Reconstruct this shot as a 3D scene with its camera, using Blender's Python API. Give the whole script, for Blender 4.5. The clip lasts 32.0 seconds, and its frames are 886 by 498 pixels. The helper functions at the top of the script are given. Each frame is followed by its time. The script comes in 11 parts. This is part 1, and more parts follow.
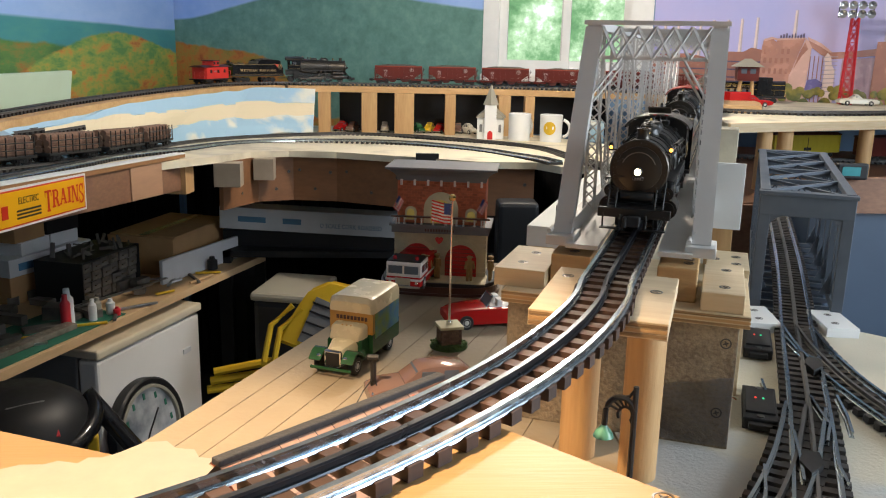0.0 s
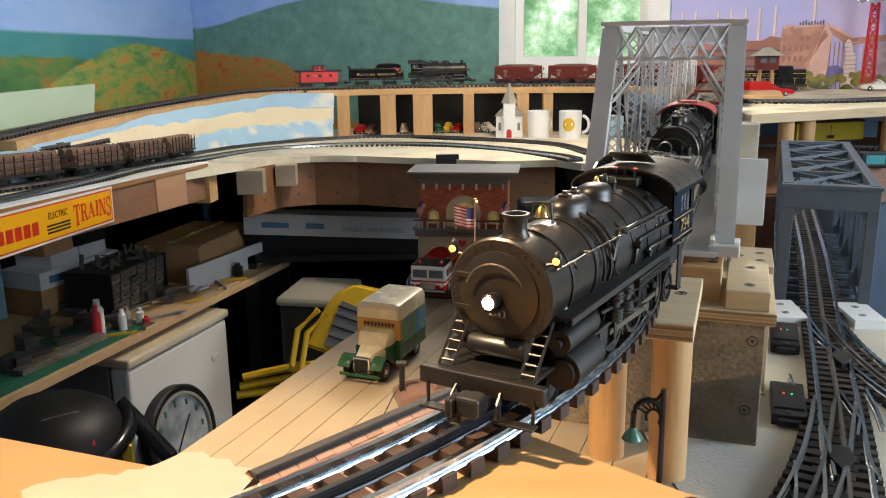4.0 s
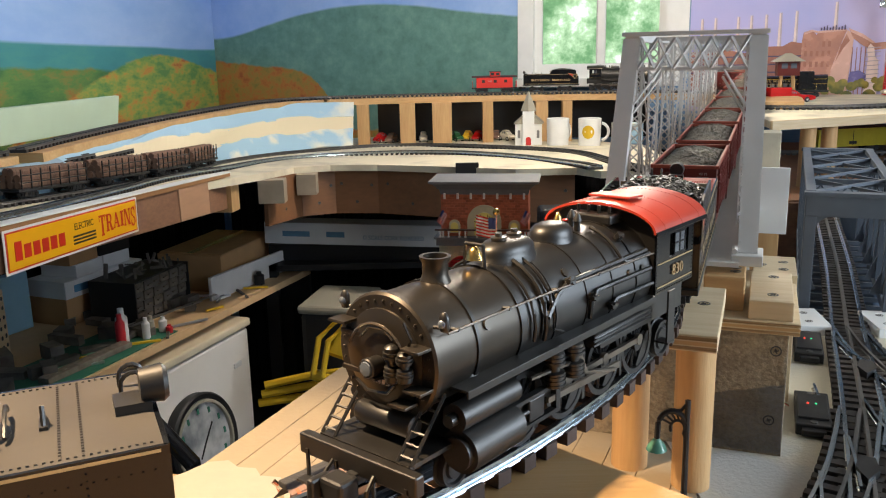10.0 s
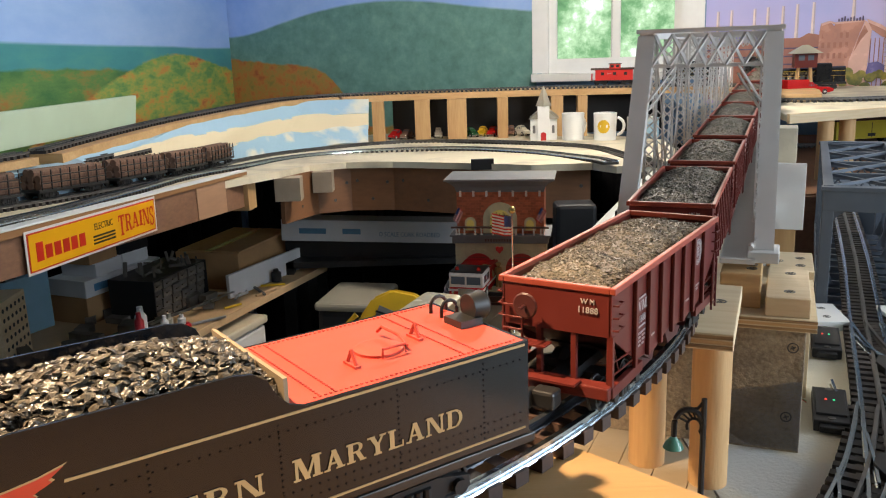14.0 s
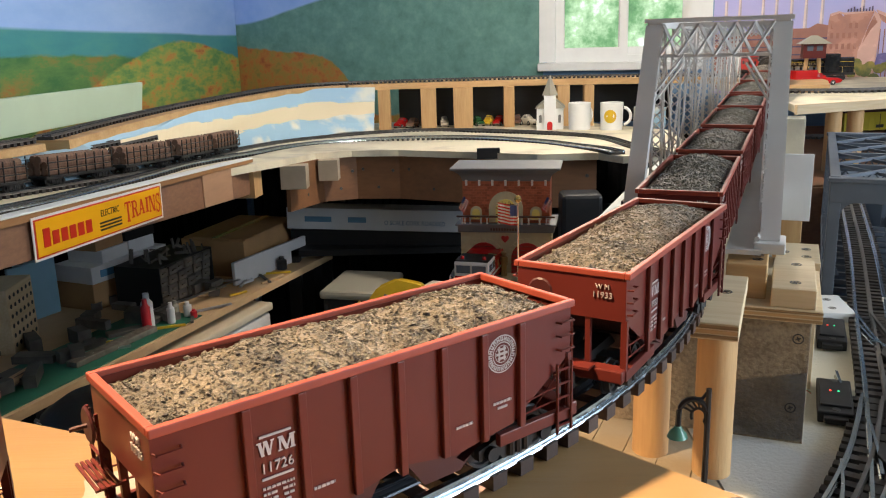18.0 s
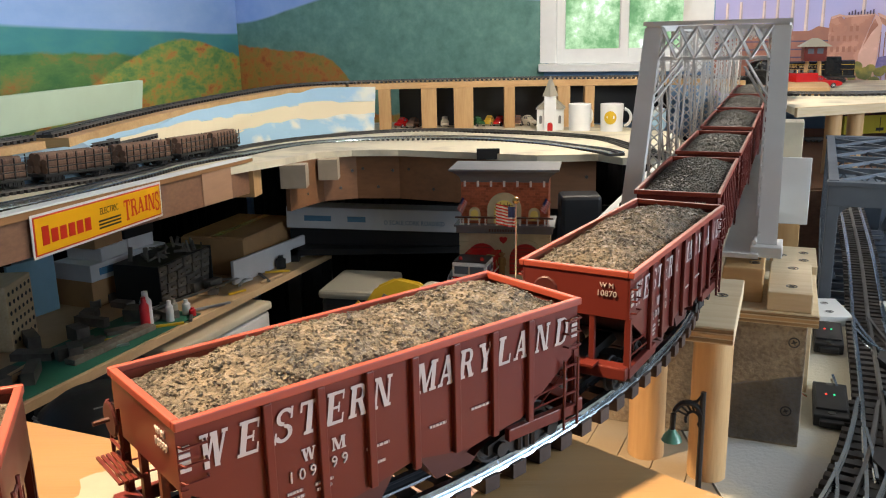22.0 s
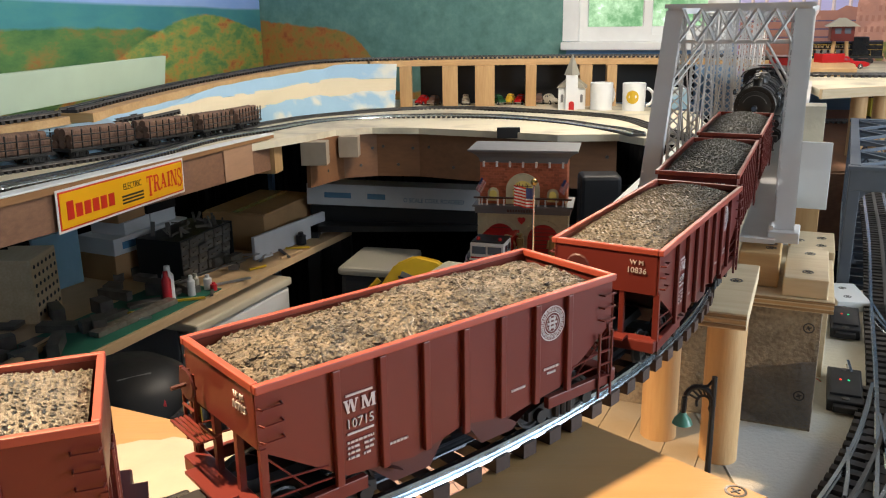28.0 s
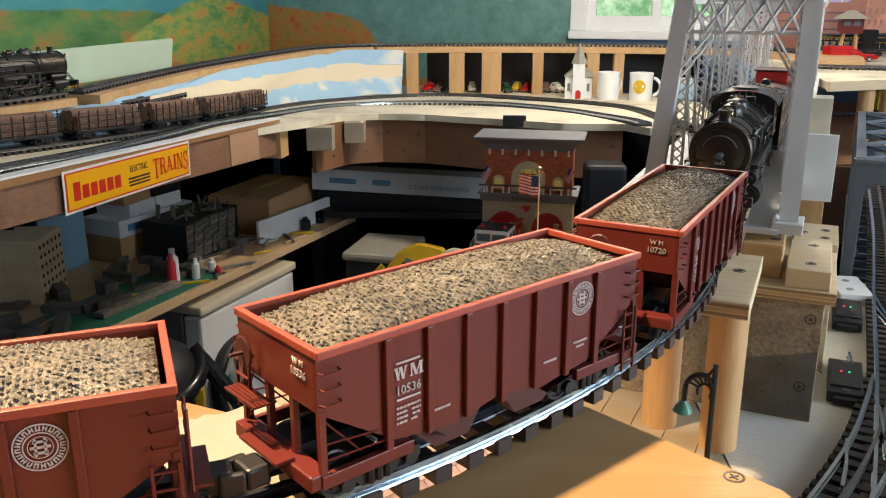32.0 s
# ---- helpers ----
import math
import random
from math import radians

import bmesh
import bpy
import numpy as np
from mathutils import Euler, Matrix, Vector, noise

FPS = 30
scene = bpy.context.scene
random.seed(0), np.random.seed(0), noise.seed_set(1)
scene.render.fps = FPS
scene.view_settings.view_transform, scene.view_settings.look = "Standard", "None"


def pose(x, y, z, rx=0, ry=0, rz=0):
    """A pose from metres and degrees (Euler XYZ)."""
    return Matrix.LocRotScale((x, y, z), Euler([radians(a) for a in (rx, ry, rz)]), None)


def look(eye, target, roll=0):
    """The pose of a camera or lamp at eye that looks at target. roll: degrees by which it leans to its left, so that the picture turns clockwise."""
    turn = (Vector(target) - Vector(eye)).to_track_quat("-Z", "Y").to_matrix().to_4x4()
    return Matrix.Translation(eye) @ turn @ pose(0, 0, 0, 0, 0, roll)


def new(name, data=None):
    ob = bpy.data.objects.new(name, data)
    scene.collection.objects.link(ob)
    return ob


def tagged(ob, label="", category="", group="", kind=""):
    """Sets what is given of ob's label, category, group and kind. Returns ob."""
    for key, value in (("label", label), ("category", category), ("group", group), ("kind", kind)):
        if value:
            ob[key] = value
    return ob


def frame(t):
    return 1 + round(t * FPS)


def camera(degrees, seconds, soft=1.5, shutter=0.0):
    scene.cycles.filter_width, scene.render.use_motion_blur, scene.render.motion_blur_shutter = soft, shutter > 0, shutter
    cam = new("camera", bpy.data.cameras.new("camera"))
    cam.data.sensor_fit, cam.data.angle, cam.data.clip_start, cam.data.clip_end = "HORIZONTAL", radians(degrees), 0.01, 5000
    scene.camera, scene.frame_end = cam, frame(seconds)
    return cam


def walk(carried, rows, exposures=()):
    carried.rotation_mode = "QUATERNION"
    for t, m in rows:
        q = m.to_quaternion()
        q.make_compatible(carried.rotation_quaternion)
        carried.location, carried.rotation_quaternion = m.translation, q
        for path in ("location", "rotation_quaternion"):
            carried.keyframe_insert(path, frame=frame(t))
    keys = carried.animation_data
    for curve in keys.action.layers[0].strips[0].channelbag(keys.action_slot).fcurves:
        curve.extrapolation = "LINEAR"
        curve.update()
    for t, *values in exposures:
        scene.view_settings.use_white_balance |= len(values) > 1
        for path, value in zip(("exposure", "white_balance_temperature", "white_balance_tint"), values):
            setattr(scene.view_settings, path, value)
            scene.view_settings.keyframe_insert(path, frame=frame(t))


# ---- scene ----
cam = camera(55.82, 32.0, soft=1.1)
PATH = [
    (0.0, 0.0050, 0.0125, 1.3314, 76.52, -1.28, -3.23),
    (0.5, 0.0048, 0.0097, 1.3334, 76.63, -0.81, -3.06),
    (1.0, 0.0052, 0.0098, 1.3348, 76.62, -0.42, -2.84),
    (1.5, 0.0035, 0.0089, 1.3369, 76.56, -0.19, -2.67),
    (2.0, 0.0042, 0.0071, 1.3383, 76.66, -0.16, -2.51),
    (2.5, 0.0046, 0.0073, 1.3391, 76.52, 0.10, -2.55),
    (3.0, 0.0033, 0.0067, 1.3392, 76.26, 0.45, -2.43),
    (3.5, 0.0029, 0.0058, 1.3401, 76.28, 0.65, -2.26),
    (5.5, 0.0024, 0.0079, 1.3415, 76.64, 0.88, -1.94),
    (6.0, 0.0028, 0.0075, 1.3432, 76.65, 0.95, -1.80),
    (6.5, 0.0022, 0.0062, 1.3450, 76.59, 1.04, -1.66),
    (7.0, 0.0020, 0.0062, 1.3442, 76.51, 1.12, -1.55),
    (7.5, 0.0000, 0.0056, 1.3443, 76.43, 1.11, -1.48),
    (8.0, -0.0001, 0.0042, 1.3440, 76.51, 1.07, -1.32),
    (8.5, 0.0002, 0.0036, 1.3450, 76.62, 1.10, -1.17),
    (9.0, -0.0000, 0.0033, 1.3459, 76.59, 1.26, -1.05),
    (9.5, -0.0007, 0.0025, 1.3457, 76.70, 1.28, -0.99),
    (10.0, -0.0007, 0.0015, 1.3451, 76.86, 1.24, -0.95),
    (10.5, -0.0015, 0.0019, 1.3469, 76.99, 1.24, -0.97),
    (11.0, -0.0014, 0.0017, 1.3480, 76.99, 1.32, -0.90),
    (11.5, -0.0018, 0.0013, 1.3476, 76.94, 1.47, -0.81),
    (12.0, -0.0021, 0.0011, 1.3478, 76.82, 1.56, -0.63),
    (12.5, -0.0010, 0.0003, 1.3478, 76.77, 1.53, -0.45),
    (13.0, -0.0000, -0.0000, 1.3500, 76.69, 1.65, -0.39),
    (13.5, -0.0005, -0.0016, 1.3494, 76.67, 1.75, -0.26),
    (14.0, -0.0011, -0.0025, 1.3499, 76.54, 1.91, -0.00),
    (14.5, -0.0005, -0.0025, 1.3502, 76.55, 1.88, 0.11),
    (16.5, -0.0019, -0.0024, 1.3482, 76.22, 1.60, 0.38),
    (17.0, -0.0014, -0.0032, 1.3490, 76.07, 1.57, 0.36),
    (17.5, -0.0007, -0.0031, 1.3501, 75.97, 1.60, 0.38),
    (18.0, -0.0018, -0.0034, 1.3496, 75.81, 1.60, 0.43),
    (18.5, -0.0030, -0.0028, 1.3496, 75.69, 1.62, 0.46),
    (19.0, -0.0019, -0.0027, 1.3492, 75.73, 1.45, 0.47),
    (19.5, -0.0015, -0.0036, 1.3499, 75.93, 1.27, 0.34),
    (20.0, -0.0011, -0.0040, 1.3496, 76.05, 1.25, 0.39),
    (20.5, -0.0019, -0.0041, 1.3490, 76.05, 1.23, 0.60),
    (21.0, -0.0011, -0.0040, 1.3495, 75.97, 1.22, 0.62),
    (21.5, -0.0008, -0.0050, 1.3505, 75.96, 1.14, 0.53),
    (22.0, 0.0007, -0.0039, 1.3511, 75.79, 1.21, 0.53),
    (22.5, 0.0004, -0.0045, 1.3511, 75.36, 1.28, 0.55),
    (23.0, 0.0003, -0.0042, 1.3515, 75.11, 1.24, 0.53),
    (23.5, 0.0016, -0.0051, 1.3532, 75.07, 1.16, 0.45),
    (24.0, 0.0020, -0.0056, 1.3540, 74.96, 1.15, 0.66),
    (24.5, 0.0020, -0.0068, 1.3545, 74.54, 1.27, 1.05),
    (25.0, 0.0026, -0.0070, 1.3552, 74.34, 1.29, 1.30),
    (25.5, 0.0035, -0.0088, 1.3558, 74.65, 1.17, 1.43),
    (27.5, 0.0018, -0.0105, 1.3558, 74.47, 0.95, 2.03),
    (28.0, 0.0030, -0.0105, 1.3564, 74.25, 0.85, 2.02),
    (28.5, 0.0032, -0.0108, 1.3568, 74.08, 0.76, 1.99),
    (29.0, 0.0020, -0.0117, 1.3570, 73.89, 0.70, 2.30),
    (29.5, 0.0022, -0.0127, 1.3567, 73.75, 0.57, 2.53),
    (30.0, 0.0040, -0.0136, 1.3570, 73.71, 0.48, 2.54),
    (30.5, 0.0048, -0.0138, 1.3586, 73.69, 0.47, 2.50),
    (31.0, 0.0032, -0.0141, 1.3578, 73.53, 0.42, 2.57),
    (31.5, 0.0016, -0.0138, 1.3574, 73.41, 0.32, 2.56),
    (32.0, 0.0021, -0.0149, 1.3564, 73.40, 0.07, 2.51),
]
walk(cam, [(r[0], pose(*r[1:])) for r in PATH])


# ---------------------------------------------------------------- light
EYE = 1.35
RAIL = 1.175          # rail head of the upper loop
TABLE = 1.005         # top of the lower table


def build_world():
    world = bpy.data.worlds.new("sky")
    scene.world = world
    world.use_nodes = True
    nt = world.node_tree
    sky = nt.nodes.new("ShaderNodeTexSky")
    sky.sky_type = "NISHITA"
    sky.sun_disc = False
    sky.sun_elevation = radians(48)
    sky.sun_rotation = radians(200)
    nt.links.new(sky.outputs[0], nt.nodes["Background"].inputs[0])
    nt.nodes["Background"].inputs[1].default_value = 0.12


def lamp(name, kind, m, energy, color, **kw):
    data = bpy.data.lights.new(name, kind)
    data.energy, data.color = energy, color
    if "size" in kw:
        data.shape, data.size, data.size_y = "RECTANGLE", kw["size"], kw["size_y"]
    if "radius" in kw:
        data.shadow_soft_size = kw["radius"]
    if "angle" in kw:
        data.angle = kw["angle"]
    if "spot" in kw:
        data.spot_size, data.spot_blend = radians(kw["spot"]), 0.5
    ob = new(name, data)
    ob.matrix_world = m
    return ob


build_world()
# daylight through the side window
lamp("window_daylight", "AREA", look((2.20, 0.05, 1.66), (0.2, 0.7, 1.1)), 64, (0.78, 0.89, 1.0), size=1.35, size_y=0.9)
CLAMP = (-0.41, 0.338, 1.98)
# warm clamp lamp over the front curve, and the warm room lamp over the back loop
lamp("clamp_lamp_bulb", "SPOT", look(CLAMP, (-0.29, 0.31, 1.17)), 135, (1.0, 0.71, 0.43), radius=0.022, spot=66)
lamp("ceiling_lamp_bulb", "POINT", pose(0.45, 2.15, 2.07), 54, (1.0, 0.88, 0.74), radius=0.08)
scene.view_settings.exposure = 0.0

# ---------------------------------------------------------------- materials


def mat(name, color, rough=0.5, metal=0.0, var=0.25, scale=40.0, bump=0.0, bscale=None, second=None, mix=(0.45, 0.6),
        stretch=(1, 1, 1), spec=0.5, island=0.0, emit=None):
    """A procedural surface: two scales of noise on the colour, relief and gloss."""
    m = bpy.data.materials.new(name)
    m.use_nodes = True
    nt = m.node_tree
    N, L = nt.nodes, nt.links
    b = N["Principled BSDF"]
    b.inputs["Roughness"].default_value, b.inputs["Metallic"].default_value = rough, metal
    b.inputs["Specular IOR Level"].default_value = spec
    co = N.new("ShaderNodeTexCoord")
    mp = N.new("ShaderNodeMapping")
    mp.inputs["Scale"].default_value = stretch
    L.new(co.outputs["Object"], mp.inputs[0])
    n1 = N.new("ShaderNodeTexNoise")
    n1.inputs["Scale"].default_value, n1.inputs["Detail"].default_value = scale, 6
    L.new(mp.outputs[0], n1.inputs["Vector"])
    n2 = N.new("ShaderNodeTexNoise")
    n2.inputs["Scale"].default_value, n2.inputs["Detail"].default_value = scale * 0.16, 3
    L.new(mp.outputs[0], n2.inputs["Vector"])
    add = N.new("ShaderNodeMath")
    add.operation = "MULTIPLY_ADD"
    L.new(n1.outputs["Fac"], add.inputs[0])
    add.inputs[1].default_value = 0.5
    half = N.new("ShaderNodeMath")
    half.operation = "MULTIPLY"
    half.inputs[1].default_value = 0.5
    L.new(n2.outputs["Fac"], half.inputs[0])
    L.new(half.outputs[0], add.inputs[2])
    ramp = N.new("ShaderNodeValToRGB")
    c2 = second or tuple(c * (1 - var) for c in color)
    c1 = color if second else tuple(min(1, c * (1 + var)) for c in color)
    lo, hi = mix if second else (0.3, 0.7)
    ramp.color_ramp.elements[0].position, ramp.color_ramp.elements[1].position = lo, hi
    ramp.color_ramp.elements[0].color, ramp.color_ramp.elements[1].color = (*c2, 1), (*c1, 1)
    L.new(add.outputs[0], ramp.inputs[0])
    out = ramp.outputs[0]
    if island:
        geo = N.new("ShaderNodeObjectInfo") if island < 0 else N.new("ShaderNodeNewGeometry")
        hsv = N.new("ShaderNodeHueSaturation")
        rng = N.new("ShaderNodeMapRange")
        rng.inputs[3].default_value, rng.inputs[4].default_value = 1 - abs(island), 1 + abs(island)
        L.new(geo.outputs["Random" if island < 0 else "Random Per Island"], rng.inputs[0])
        L.new(rng.outputs[0], hsv.inputs["Value"])
        L.new(out, hsv.inputs["Color"])
        out = hsv.outputs[0]
    L.new(out, b.inputs["Base Color"])
    rr = N.new("ShaderNodeMapRange")
    rr.inputs[3].default_value, rr.inputs[4].default_value = max(0.03, rough - 0.1), min(1, rough + 0.12)
    L.new(n1.outputs["Fac"], rr.inputs[0])
    L.new(rr.outputs[0], b.inputs["Roughness"])
    if bump:
        bp = N.new("ShaderNodeBump")
        bp.inputs["Strength"].default_value, bp.inputs["Distance"].default_value = bump, 0.002
        nb = n1
        if bscale:
            nb = N.new("ShaderNodeTexNoise")
            nb.inputs["Scale"].default_value, nb.inputs["Detail"].default_value = bscale, 4
            L.new(mp.outputs[0], nb.inputs["Vector"])
        L.new(nb.outputs["Fac"], bp.inputs["Height"])
        L.new(bp.outputs[0], b.inputs["Normal"])
    if emit:
        b.inputs["Emission Color"].default_value = (*emit[0], 1)
        b.inputs["Emission Strength"].default_value = emit[1]
    return m


def wood(name, light, dark, along=(1, 14, 14), scale=9.0, rough=0.6):
    """Wood with stretched grain; along tells the scale across each axis."""
    return mat(name, light, rough, second=dark, mix=(0.28, 0.66), scale=scale, stretch=along, bump=0.15, bscale=scale * 3)


M = {}
M["wall_blue"] = mat("wall_blue", (0.22, 0.36, 0.55), 0.8, var=0.1, scale=6, bump=0.1, bscale=200)
M["wall_plain"] = mat("wall_plain", (0.30, 0.31, 0.33), 0.85, var=0.1, scale=6, bump=0.1, bscale=200)
M["ceiling_white"] = mat("ceiling_white", (0.42, 0.41, 0.39), 0.9, var=0.05, scale=4)
# floor is near black: the pit's shade is put into its colour
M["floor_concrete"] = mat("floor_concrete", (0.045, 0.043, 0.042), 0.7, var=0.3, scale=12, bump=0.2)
M["white_paint"] = mat("white_paint", (0.78, 0.79, 0.78), 0.4, var=0.05, scale=30, bump=0.05)
M["pine"] = wood("pine", (0.62, 0.40, 0.19), (0.45, 0.26, 0.10), along=(2, 20, 20))
M["pine_z"] = wood("pine_z", (0.58, 0.37, 0.17), (0.42, 0.23, 0.09), along=(20, 20, 2))
M["pine_pale"] = wood("pine_pale", (0.72, 0.58, 0.38), (0.56, 0.40, 0.22), along=(2, 20, 20))
M["deck_ply"] = wood("deck_ply", (0.36, 0.225, 0.10), (0.28, 0.165, 0.065), along=(1.2, 14, 14), scale=7, rough=0.45)
M["ply_edge"] = mat("ply_edge", (0.42, 0.27, 0.13), 0.7, second=(0.2, 0.12, 0.05), mix=(0.4, 0.6), scale=60, stretch=(0.3, 0.3, 12), bump=0.3)
M["old_wood"] = wood("old_wood", (0.29, 0.15, 0.085), (0.15, 0.07, 0.04), along=(8, 1.2, 20), scale=8)
M["cream_paint"] = mat("cream_paint", (0.72, 0.66, 0.50), 0.65, second=(0.44, 0.40, 0.31), mix=(0.38, 0.52), scale=11, bump=0.35, bscale=120)
M["cream_table"] = mat("cream_table", (0.58, 0.53, 0.42), 0.7, second=(0.47, 0.47, 0.45), mix=(0.43, 0.49), scale=9, bump=0.5, bscale=260)
M["beige_paint"] = mat("beige_paint", (0.34, 0.275, 0.185), 0.7, second=(0.27, 0.215, 0.145), mix=(0.35, 0.62), scale=16, bump=0.3, bscale=150)
M["grey_paint"] = mat("grey_paint", (0.30, 0.292, 0.285), 0.7, var=0.10, scale=25, bump=0.15)
M["osb"] = mat("osb", (0.37, 0.30, 0.205), 0.85, second=(0.21, 0.165, 0.115), mix=(0.40, 0.60), scale=260, bump=1.0)
M["rail_steel"] = mat("rail_steel", (0.44, 0.50, 0.55), 0.22, 1.0, var=0.12, scale=200)
M["rail_black"] = mat("rail_black", (0.045, 0.05, 0.06), 0.3, 0.6, var=0.3, scale=60)
M["tie_brown"] = mat("tie_brown", (0.050, 0.027, 0.020), 0.6, var=0.3, scale=90, bump=0.3, island=-0.25)
M["tie_black"] = mat("tie_black", (0.03, 0.026, 0.025), 0.6, var=0.3, scale=90, bump=0.2, island=0.3)
M["track_grey"] = mat("track_grey", (0.10, 0.095, 0.09), 0.45, 0.3, var=0.3, scale=80)
M["bridge_silver"] = mat("bridge_silver", (0.60, 0.585, 0.565), 0.55, 0.12, var=0.1, scale=30, bump=0.05)
M["bridge_grey"] = mat("bridge_grey", (0.085, 0.105, 0.135), 0.5, 0.1, var=0.2, scale=40, bump=0.05)
M["screw"] = mat("screw", (0.10, 0.095, 0.09), 0.35, 0.8, var=0.3, scale=200)
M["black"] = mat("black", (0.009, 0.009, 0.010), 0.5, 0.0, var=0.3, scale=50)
M["black_gloss"] = mat("black_gloss", (0.012, 0.012, 0.014), 0.18, 0.0, var=0.2, scale=50)
M["foam_blue"] = mat("foam_blue", (0.36, 0.56, 0.72), 0.7, second=(0.70, 0.72, 0.66), mix=(0.44, 0.49), scale=5, bump=0.3)
M["foam_cream"] = mat("foam_cream", (0.76, 0.66, 0.46), 0.75, second=(0.50, 0.62, 0.66), mix=(0.40, 0.44), scale=5, bump=0.3)
M["pale_green"] = mat("pale_green", (0.50, 0.62, 0.47), 0.7, var=0.08, scale=10)

# ---------------------------------------------------------------- mesh helpers


def box(bm, x0, x1, y0, y1, z0, z1, m=None, bevel=0.0):
    geom = bmesh.ops.create_cube(bm, size=1.0)["verts"]
    sc = Matrix.Diagonal((abs(x1 - x0), abs(y1 - y0), abs(z1 - z0), 1))
    bmesh.ops.transform(bm, matrix=Matrix.Translation(((x0 + x1) / 2, (y0 + y1) / 2, (z0 + z1) / 2)) @ sc, verts=geom)
    if bevel:
        edges = list({e for v in geom for e in v.link_edges})
        geom = bmesh.ops.bevel(bm, geom=edges, offset=bevel, segments=2, affect="EDGES", profile=0.5)["verts"]
    if m is not None:
        bmesh.ops.transform(bm, matrix=m, verts=list(geom))
    return geom


def rod(bm, a, b, r, seg=8, r2=None, caps=True):
    a, b = Vector(a), Vector(b)
    d = b - a
    geom = bmesh.ops.create_cone(bm, cap_ends=caps, segments=seg, radius1=r, radius2=r if r2 is None else r2, depth=d.length)["verts"]
    m = Matrix.Translation((a + b) / 2) @ d.to_track_quat("Z", "Y").to_matrix().to_4x4()
    bmesh.ops.transform(bm, matrix=m, verts=geom)
    return geom


def ball(bm, c, r, sx=1, sy=1, sz=1, seg=12, rings=8):
    geom = bmesh.ops.create_uvsphere(bm, u_segments=seg, v_segments=rings, radius=r)["verts"]
    bmesh.ops.transform(bm, matrix=Matrix.Translation(c) @ Matrix.Diagonal((sx, sy, sz, 1)), verts=geom)
    return geom


def prism(bm, pts, z0, z1):
    """An upright prism over the outline pts (x, y)."""
    lo = [bm.verts.new((x, y, z0)) for x, y in pts]
    hi = [bm.verts.new((x, y, z1)) for x, y in pts]
    n = len(pts)
    bm.faces.new(lo[::-1]), bm.faces.new(hi)
    for i in range(n):
        bm.faces.new((lo[i], lo[(i + 1) % n], hi[(i + 1) % n], hi[i]))
    return lo + hi


def slab(bm, pts, thick, axis="y"):
    """A plate: the outline pts in the plane across axis, thickened both ways by half of thick."""
    h = thick / 2
    put = {"x": lambda a, b, s: (s, a, b), "y": lambda a, b, s: (a, s, b), "z": lambda a, b, s: (a, b, s)}[axis]
    lo = [bm.verts.new(put(a, b, -h)) for a, b in pts]
    hi = [bm.verts.new(put(a, b, h)) for a, b in pts]
    n = len(pts)
    f = [bm.faces.new(lo), bm.faces.new(hi[::-1])]
    for i in range(n):
        f.append(bm.faces.new((lo[i], hi[i], hi[(i + 1) % n], lo[(i + 1) % n])))
    bmesh.ops.recalc_face_normals(bm, faces=f)
    return lo + hi


def lathe(bm, prof, seg=16, m=None):
    """Turns the profile (r, z) round z."""
    rings = []
    for r, z in prof:
        rings.append([bm.verts.new((r * math.cos(2 * math.pi * k / seg), r * math.sin(2 * math.pi * k / seg), z)) for k in range(seg)])
    fs = []
    for a, b in zip(rings, rings[1:]):
        for k in range(seg):
            fs.append(bm.faces.new((a[k], a[(k + 1) % seg], b[(k + 1) % seg], b[k])))
    fs.append(bm.faces.new(rings[0][::-1]))
    fs.append(bm.faces.new(rings[-1]))
    vs = [v for r in rings for v in r]
    if m is not None:
        bmesh.ops.transform(bm, matrix=m, verts=vs)
    return vs


def sweep(bm, pts, prof, closed=False, ups=None):
    """Sweeps the closed profile [(side, up)] along pts."""
    pts = [Vector(p) for p in pts]
    n = len(pts)
    rings = []
    for i, p in enumerate(pts):
        a, b = pts[max(i - 1, 0)], pts[min(i + 1, n - 1)]
        d = (b - a).normalized()
        up = Vector((0, 0, 1)) if abs(d.z) < 0.95 else Vector((0, 1, 0))
        side = d.cross(up).normalized()
        up = side.cross(d)
        rings.append([bm.verts.new(p + side * s + up * u) for s, u in prof])
    k = len(prof)
    fs = []
    for a, b in zip(rings, rings[1:]):
        for j in range(k):
            fs.append(bm.faces.new((a[j], b[j], b[(j + 1) % k], a[(j + 1) % k])))
    if k > 2:
        fs.append(bm.faces.new(rings[0])), fs.append(bm.faces.new(rings[-1][::-1]))
    bmesh.ops.recalc_face_normals(bm, faces=fs)


def wire(bm, pts, r, seg=6):
    sweep(bm, pts, [(r * math.cos(2 * math.pi * k / seg), r * math.sin(2 * math.pi * k / seg)) for k in range(seg)])


def mesh_of(name, bm, material, smooth=False):
    me = bpy.data.meshes.new(name)
    bm.to_mesh(me)
    bm.free()
    for m in (material if isinstance(material, (list, tuple)) else [material]):
        me.materials.append(m)
    if smooth:
        for p in me.polygons:
            p.use_smooth = True
        me.set_sharp_from_angle(angle=radians(38))
    return me


def part(name, bm, material, parent=None, label="", smooth=False, m=None):
    ob = new(name, mesh_of(name, bm, material, smooth))
    if parent is not None:
        ob.parent = parent
    if m is not None:
        ob.matrix_basis = m
    if label:
        tagged(ob, label)
    return ob


def thing(name, label, category, m=None, group="", kind=""):
    ob = new(name)
    ob.empty_display_size = 0.05
    if m is not None:
        ob.matrix_basis = m
    return tagged(ob, label, category, group, kind)


def share(name, me, parent, m, label=""):
    ob = new(name, me)
    ob.parent = parent
    ob.matrix_basis = m
    if label:
        tagged(ob, label)
    return ob


